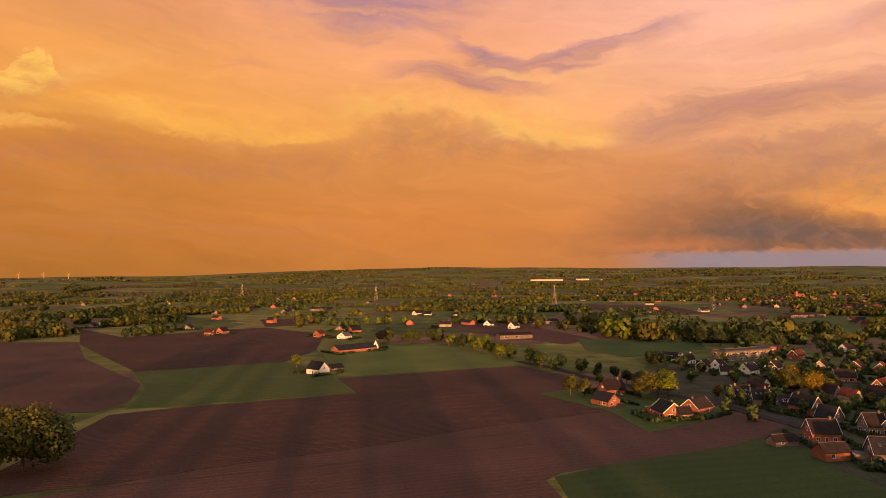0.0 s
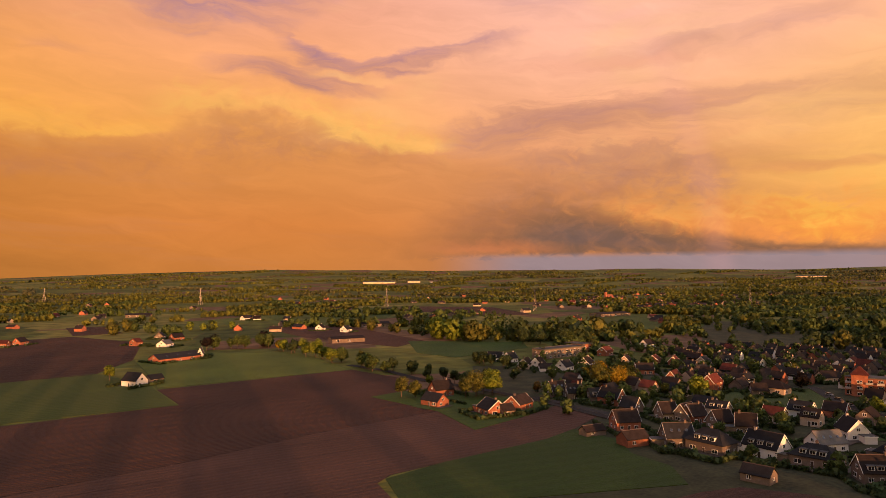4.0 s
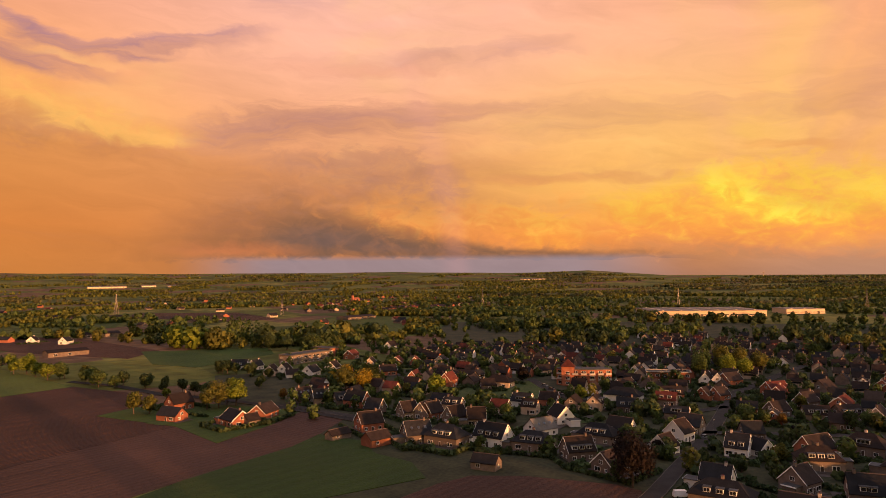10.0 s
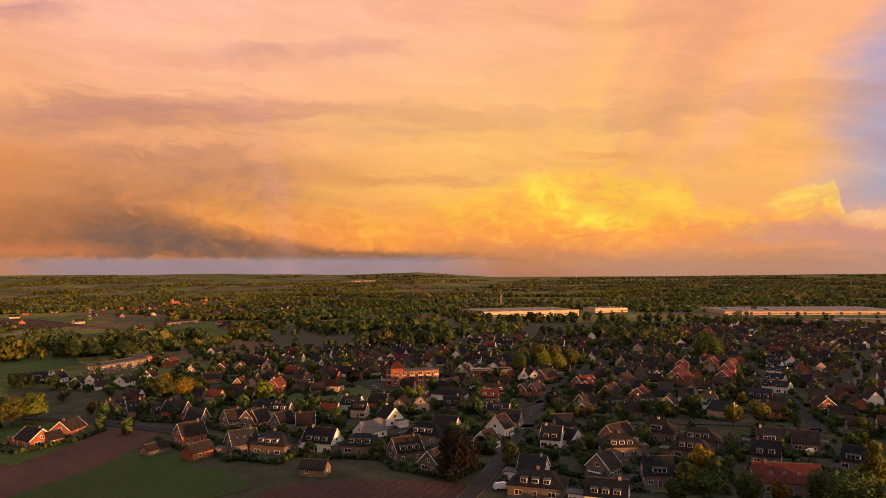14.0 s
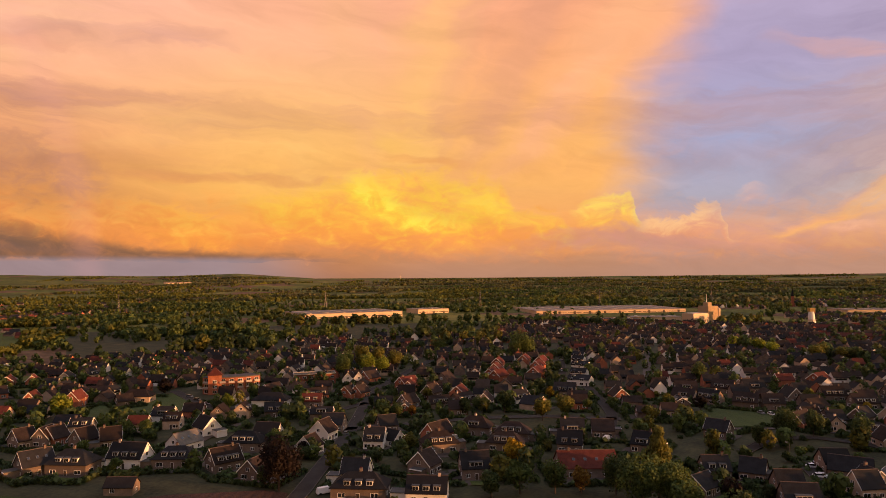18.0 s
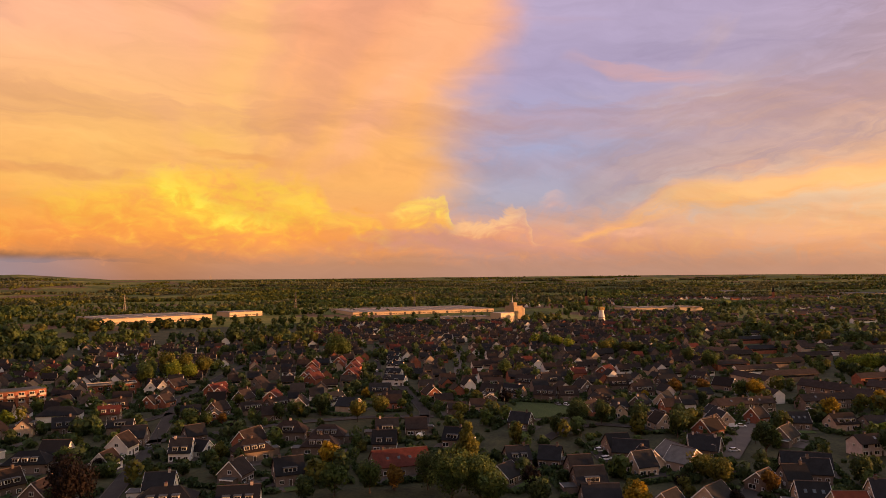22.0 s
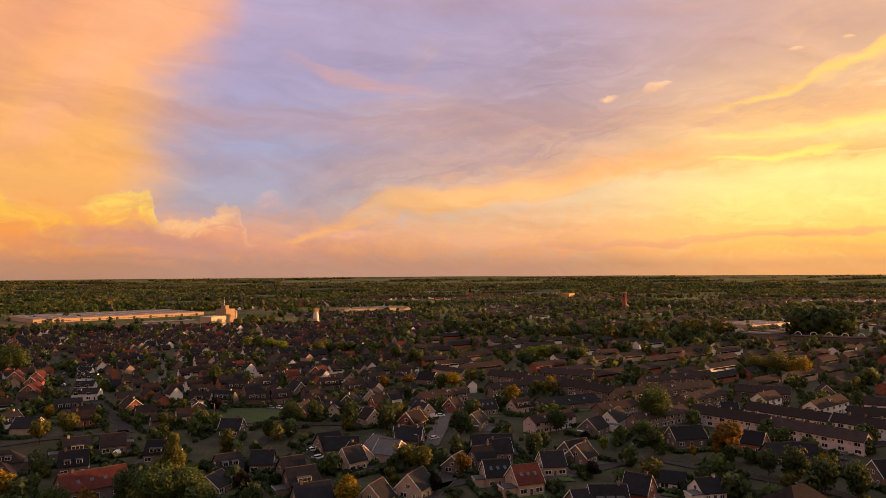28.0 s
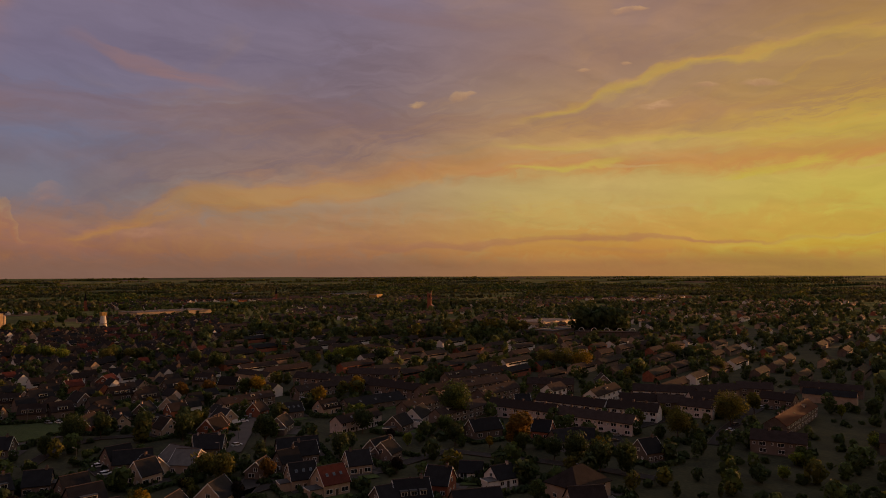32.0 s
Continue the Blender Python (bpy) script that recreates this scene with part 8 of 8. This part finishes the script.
# warehouses on the edge of the town
for name, x, y, turn, L, W, h, lab in (("warehouse", 914, 758, -30, 170, 110, 9, "huge white steel warehouse with a flat pale roof"), ("warehouse", 1078, 694, -30, 62, 50, 7.5, "white steel warehouse beside a larger one"),
                                  ("warehouse", 1253, 431, -50, 275, 150, 5.5, "huge white steel warehouse with long roof lights"), ("warehouse", 1010, 262, -60, 70, 30, 7, "low pale workshop beside the grain works"),
                                  ("warehouse", 1290, -20, -60, 140, 60, 10, "long pale warehouse behind the windmill"), ("shopping_centre", 830, -500, -62, 90, 50, 7, "wide low shopping centre with pale flat roofs"),
                                  ("shopping_centre", 700, -450, -62, 90, 28, 7, "brick shopping street with a flat roof"), ("workshop", 955, 300, -60, 60, 24, 6, "low red-fronted workshop with a flat roof")):
    w = thing(name, pose(x, y, 0, 0, 0, turn), lab, name.replace("_", " "))
    wall = "brick_red" if "red" in lab else "brick_brown" if "brick" in lab else "steel_sheet"
    part("wall", Shape().box(-L / 2, -W / 2, -0.3, L / 2, W / 2, h).mesh("wall", wall), w)
    part("roof", Shape().box(-L / 2 - 0.4, -W / 2 - 0.4, h + 0.003, L / 2 + 0.4, W / 2 + 0.4, h + 0.5).mesh("roof", "roof_pale" if wall == "steel_sheet" else "bitumen"), w)
    n = max(3, int(L / 26))
    for i in range(n):
        c = (i + 0.5) * L / n - L / 2
        part("roof_light", Shape().prism([(-W * 0.42, h + 0.503), (W * 0.42, h + 0.503), (W * 0.42, h + 1.2), (-W * 0.42, h + 1.2)], c - 1.2, c + 1.2).mesh("roof_light", "steel_sheet"), w)
        part("loading_door", Shape().box(c - 2, -W / 2 - 0.12, 0, c + 2, -W / 2 - 0.003, 4.2).mesh("loading_door", "dark_door"), w)
        part("wall_strip", Shape().box(c - L / n * 0.45, -W / 2 - 0.08, h * 0.28, c + L / n * 0.45, -W / 2 - 0.003, h * 0.40).mesh("wall_strip", "dark_glass"), w)

arcade = thing("shopping_arcade", pose(640, -470, 0, 0, 0, 53), "brick shopping arcade with a row of round white gables", "shops")
part("wall", Shape().box(-34, -8, -0.3, 34, 8, 6.5).mesh("wall", "brick_brown"), arcade)
part("roof", Shape().box(-34.4, -8.4, 6.503, 34.4, 8.4, 7.0).mesh("roof", "roof_weathered"), arcade)
for i in range(5):
    arch = Shape()
    for k in range(8):
        p, q = radians(180 * k / 8), radians(180 * (k + 1) / 8)
        arch.beam((-28 + i * 14 + 3 * math.cos(p), -8.2, 7.0 + 3 * math.sin(p)), (-28 + i * 14 + 3 * math.cos(q), -8.2, 7.0 + 3 * math.sin(q)), 0.3)
    part("gable", arch.mesh("gable", "white_paint"), arcade)

shop = thing("superstore", pose(2060, -628, 0, 0, 0, -35), "low wide yellow superstore among the roofs of the town", "shop")
part("wall", Shape().box(-30, -12, -0.3, 30, 12, 11).mesh("wall", "ochre_and_lit_gold"), shop)
part("roof", Shape().box(-30.4, -12.4, 11.003, 30.4, 12.4, 11.6).mesh("roof", "roof_pale"), shop)
for i in range(5):
    part("window", Shape().box(-20 + i * 8.4, -12.1, 0.4, -14 + i * 8.4, -12.003, 3.4).mesh("window", "dark_glass"), shop)

works = thing("grain_works", pose(1022, 190, 0, 0, 0, -29), "tall pale concrete grain works with silos and a mast", "factory")
part("silo_block", Shape().box(-9, -9, -0.3, 11, 9, 23).mesh("silo_block", "tan_render"), works)
part("stair_tower", Shape().box(-4, -4, 23.003, 4, 4, 28).mesh("stair_tower", "tan_render"), works)
part("mast", Shape().tube(-2, 0, 0.6, 28.003, 40, 6, 0, 0.4).mesh("mast", "render_white"), works)
part("low_hall", Shape().box(-40, -10, -0.3, -9.01, 10, 14).mesh("low_hall", "steel_sheet"), works)
for i in range(4):
    part("silo", Shape().tube(13.6, -7.5 + i * 5, 2.4, -0.3, 19, 12).tube(13.6, -7.5 + i * 5, 2.5, 19.003, 20.6, 12, 0, 0.15).mesh("silo", "steel_sheet"), works)

mill = thing("windmill", pose(1036, 62, 0, 0, 0, -60), "white round windmill tower with a dark cap, without sails", "windmill")
part("tower", Shape().tube(0, 0, 5.2, -0.3, 17, 12, 0, 0.62).mesh("tower", "render_white"), mill)
part("gallery", Shape().tube(0, 0, 6.4, 6.0, 6.4, 12).mesh("gallery", "timber"), mill)
# the cap's gold is sunlight put into its colour
part("cap", Shape().box(-3.6, -3.4, 17.003, 3.6, 3.4, 21.5).mesh("cap", "ochre_and_lit_gold"), mill)
part("tail_pole", Shape().beam((0, 3, 18.5), (0, 8.5, 7), 0.18).mesh("tail_pole", "timber"), mill)
part("windshaft", Shape().beam((0, -2, 19), (0, -5, 19.5), 0.3).mesh("windshaft", "timber"), mill)

church = thing("church_tower", pose(1312, -517, 0, 0, 0, -30), "tall square red brick church tower with pinnacles", "church")
part("shaft", Shape().box(-3.6, -3.6, -0.3, 3.6, 3.6, 33).mesh("shaft", "brick_red"), church)
part("cornice", Shape().box(-4, -4, 33.003, 4, 4, 34.2).mesh("cornice", "concrete"), church)
for sx in (-1, 1):
    for sy in (-1, 1):
        part("pinnacle", Shape().tube(sx * 3.4, sy * 3.4, 0.5, 34.203, 38, 6, 0, 0.2).mesh("pinnacle", "brick_red"), church)
part("nave", Shape().prism([(-6, -0.3), (6, -0.3), (6, 6), (0, 11), (-6, 6)], 3.61, 30).mesh("nave", "brick_brown"), church)
for k in range(4):
    part("louvre", Shape().box(-1.0, -3.72, 24, 1.0, -3.603, 30).mesh("louvre", "dark_glass"), church, pose(0, 0, 0, 0, 0, 90 * k))

for x, y, turn, h, lab in ((704, 1680, 20, 30, "small red brick village church with a pointed spire"), (1900, -300, 10, 38, "slim distant church spire"), (1560, 130, 10, 38, "slim distant church spire behind the mill")):
    c = thing("church_spire", pose(x, y, 0, 0, 0, turn), lab, "church")
    part("tower", Shape().box(-2.6, -2.6, -0.3, 2.6, 2.6, h * 0.55).mesh("tower", "brick_red"), c)
    part("spire", Shape().column([(-2.8, -2.8), (2.8, -2.8), (2.8, 2.8), (-2.8, 2.8)], h * 0.55 + 0.003, h, 0, 0.04).mesh("spire", "roof_dark"), c)
    part("nave", Shape().prism([(-5, -0.3), (5, -0.3), (5, 6), (0, 11), (-5, 6)], 2.61, 22).mesh("nave", "brick_red"), c)


# ---- power line ----
def pylon_parts():
    out = []
    for sx, sy in ((1, 1), (1, -1), (-1, 1), (-1, -1)):
        out.append(("leg", Shape().beam((sx * 3.2, sy * 3.2, -0.3), (sx * 0.7, sy * 0.7, 24), 0.16).beam((sx * 0.7, sy * 0.7, 24), (sx * 0.25, sy * 0.25, 38), 0.13).mesh("leg", "steel")))
    for z0, z1 in ((0, 6), (6, 12), (12, 18), (18, 24)):
        s = Shape()
        w0, w1 = 3.2 - 2.5 * z0 / 24, 3.2 - 2.5 * z1 / 24
        for ax, ay in ((1, 1), (1, -1), (-1, -1), (-1, 1)):
            bx, by = -ay, ax
            s.beam((ax * w0, ay * w0, z0), (bx * w1, by * w1, z1), 0.08).beam((bx * w0, by * w0, z0), (ax * w1, ay * w1, z1), 0.08)
        out.append(("bracing", s.mesh("bracing", "steel")))
    for z, w in ((25, 7.5), (30, 6.0), (35, 4.2)):
        s = Shape()
        for sg in (1, -1):
            s.beam((0, 0, z + 1.4), (sg * w, 0, z), 0.1).beam((0, 0, z - 0.6), (sg * w, 0, z), 0.1).beam((sg * w, 0, z), (sg * w, 0, z - 1.6), 0.09)
        out.append(("crossarm", s.mesh("crossarm", "steel")))
    return out


PYLON = pylon_parts()
line = ((-700, 1900), (-280, 1650), (123, 1417), (365, 1186), (826, 1252), (1023, 893), (1214, 657), (1432, 487), (1800, 330))
for i, (x, y) in enumerate(line):
    a, b = line[max(0, i - 1)], line[min(len(line) - 1, i + 1)]
    p = thing("pylon", pose(x, y, lift(x, y), 0, 0, math.degrees(math.atan2(b[1] - a[1], b[0] - a[0])) + 90), "grey steel lattice electricity pylon in the fields", "pylon", "power line pylons")
    for nm, me in PYLON:
        part(nm, me, p)

# far glasshouses and sheds that catch the sun, wind turbines on the skyline
for x, y, turn, L, W, h in ((250, 3300, 0, 150, 50, 9), (420, 3350, 5, 60, 40, 9), (520, 3300, 0, 50, 30, 9), (2300, 3000, -30, 130, 40, 8), (430, 1010, 20, 60, 26, 6), (20, 690, 20, 34, 12, 6), (60, 890, 10, 40, 20, 6),
                             (-40, 1250, 0, 60, 18, 6), (30, 1330, 5, 50, 16, 6), (110, 1260, 0, 30, 14, 6), (2300, -600, -70, 140, 40, 10), (2500, -250, -60, 60, 30, 10), (640, 1010, -25, 46, 14, 7), (600, 1030, -25, 26, 12, 7), (-300, 1200, 15, 40, 16, 6), (-420, 1400, 10, 40, 14, 6)):
    f = thing("farm_hall", pose(x, y, lift(x, y), 0, 0, turn), "long pale farm hall or glasshouse far off in the fields", "farm building", "far farm halls")
    part("wall", Shape().prism([(-W / 2, -1), (W / 2, -1), (W / 2, h * 0.65), (0, h - 0.1), (-W / 2, h * 0.65)], -L / 2, L / 2).mesh("wall", "steel_sheet" if math.hypot(x, y) > 1800 else "brick_brown"), f)
    part("roof", gable_roof(L, W, h * 0.65, h).mesh("roof", "roof_grey" if math.hypot(x, y) > 1800 else "roof_brown"), f)
    for i in range(max(2, int(L / 12))):
        part("window", WIN["f"][2], f, pose((i + 0.5) * 12 - L / 2, -W / 2 - 0.003, 1.0))
# the last, at 54.9 degrees, stands in for a thin white tower
for az, r in ((-35.5, 4600), (-34.0, 4700), (-32.4, 4650), (54.9, 4500)):
    x, y = r * math.sin(radians(az)), r * math.cos(radians(az))
    t = thing("wind_turbine", pose(x, y, lift(x, y), 0, 0, -az), "white wind turbine standing still on the skyline", "wind turbine", "wind turbines")
    part("mast", Shape().tube(0, 0, 1.4, -2, 26, 8, 0, 0.6).mesh("mast", "steel_sheet"), t)
    part("hub", Shape().box(-1.4, -4, 26.003, 1.4, 3, 28.6).mesh("hub", "steel_sheet"), t)
    for k in range(3):
        a = radians(20 + 120 * k)
        part("blade", Shape().beam((0, -4.4, 27.3), (13 * math.sin(a), -4.4, 27.3 + 13 * math.cos(a)), 0.5).mesh("blade", "steel_sheet"), t)


# ---- cars ----
def car(x, y, turn, paint, van=False):
    L, W, H = (5.2, 1.95, 2.1) if van else (4.3, 1.75, 1.45)
    c = thing("van" if van else "car", pose(x, y, 0.15, 0, 0, turn), f"{paint.split('_')[1]} parked {'van' if van else 'car'} by the street", "van" if van else "car", "parked cars")
    b = [(-L / 2, 0.3), (L / 2, 0.3), (L / 2, 0.75), (L / 2 - 0.9, 0.85), (-L / 2, 0.95)]
    part("body", Shape().add([(x_, s * W / 2, z) for s in (-1, 1) for x_, z in b], [(0, 1, 2, 3, 4), (9, 8, 7, 6, 5)] + [((i + 1) % 5, i, i + 5, (i + 1) % 5 + 5) for i in range(5)]).mesh("body", paint), c)
    x0, x1 = (-L / 2, L / 2 - 1.0) if van else (-L / 2 + 0.35, L / 2 - 1.1)
    part("cabin", Shape().column([(x0, -W / 2 + 0.06), (x1, -W / 2 + 0.06), (x1, W / 2 - 0.06), (x0, W / 2 - 0.06)], 0.86, H, 0, 0.84).mesh("cabin", paint if van else "dark_glass"), c)
    if not van:
        part("car_roof", Shape().box(x0 + 0.5, -W / 2 + 0.22, H - 0.01, x1 - 0.5, W / 2 - 0.22, H + 0.03).mesh("car_roof", paint), c)
    else:
        part("windscreen", Shape().box(x1 - 0.35, -W / 2 + 0.25, 1.15, x1 - 0.06, W / 2 - 0.25, 1.8).mesh("windscreen", "dark_glass"), c)
    for wx in (-L * 0.31, L * 0.31):
        for sy in (-1, 1):
            part("wheel", WHEEL, c, pose(wx, sy * (W / 2 - 0.08), 0.32, 90, 0, 0))
    return c


def street_lamp(x, y, turn):
    l = thing("street_lamp", pose(x, y, 0, 0, 0, turn), "slim grey steel street lamp beside the road", "street lamp", "street lamps")
    part("pole", Shape().tube(0, 0, 0.09, -0.2, 6.4, 6, 0, 0.6).mesh("pole", "steel"), l)
    part("arm", Shape().beam((0, 0, 6.3), (1.1, 0, 6.6), 0.05).mesh("arm", "steel"), l)
    part("lamp_head", Shape().box(0.9, -0.14, 6.5, 1.7, 0.14, 6.68).mesh("lamp_head", "concrete"), l)


WHEEL = Shape().tube(0, 0, 0.32, -0.1, 0.1, 10).mesh("wheel", "tyre")
car(166.6, 142.6, -29, "car_white", True)
car(249.0, 143.5, -69, "car_white", True)
car(234.2, 189.5, 10, "car_grey")
car(330.2, 156.3, -64, "car_white")
car(333.1, 153.5, -65, "car_white")
car(466.1, 183.3, -2, "car_white")
car(520.9, 206.0, -2, "car_grey")
car(422.5, 164.3, -2, "car_dark")
car(264.9, 194.0, -93, "car_dark")
car(278.8, 87.9, -2, "car_white", True)
car(251.4, 301.0, -85, "car_dark")
car(257.7, 316.4, -84, "car_dark")
car(262.5, 328.9, -83, "car_grey")
car(257.3, 244.6, -46, "car_grey")
car(279.6, 10.8, -76, "car_white")
car(264.4, 8.5, -91, "car_white")
car(334.1, -41.7, -86, "car_white", True)
car(336.3, -46.2, -86, "car_white")
car(344.4, -48.5, -86, "car_grey")
car(419.4, -39.6, -94, "car_grey")
car(383.5, -83.8, -131, "car_white")
car(382.3, -131.4, -127, "car_white", True)
car(376.1, -136.1, -128, "car_grey")
car(372.3, -149.6, -130, "car_white", True)
car(368.9, 40.4, -143, "car_grey")
car(368.3, 35.9, -143, "car_white")
car(419.9, -6.9, -80, "car_white")
car(292.8, 88.7, -42, "car_white")
car(299.5, 95.4, -41, "car_grey")
car(242.5, -192.8, -96, "car_grey")
car(250.8, -200.9, -96, "car_dark")
car(234.6, -185.6, -96, "car_dark")
car(223.3, -235.1, -84, "car_dark")
car(230.5, -245.2, -84, "car_white")
car(238.2, -256.0, -85, "car_dark")
car(265.5, -301.1, -87, "car_white")
car(261.6, -304.1, -87, "car_grey")
car(358.4, -346.6, -132, "car_white", True)
car(275.6, 12.2, -71, "car_white")
car(263.5, 9.3, -71, "car_white")
car(289.1, -38.2, -66, "car_white")


for px, py, pt in ((375, 50, 0), (352, 66, 90), (222, 150, 20), (240, 190, 20), (258, 225, 20), (282, 20, 60), (270, -30, 60), (300, -40, 90), (215, -105, 40), (190, -140, 40), (330, 190, 0), (300, 240, 0), (110, 315, 10), (150, 300, 10), (345, 150, 60), (420, 175, 60)):
    street_lamp(px, py, pt)
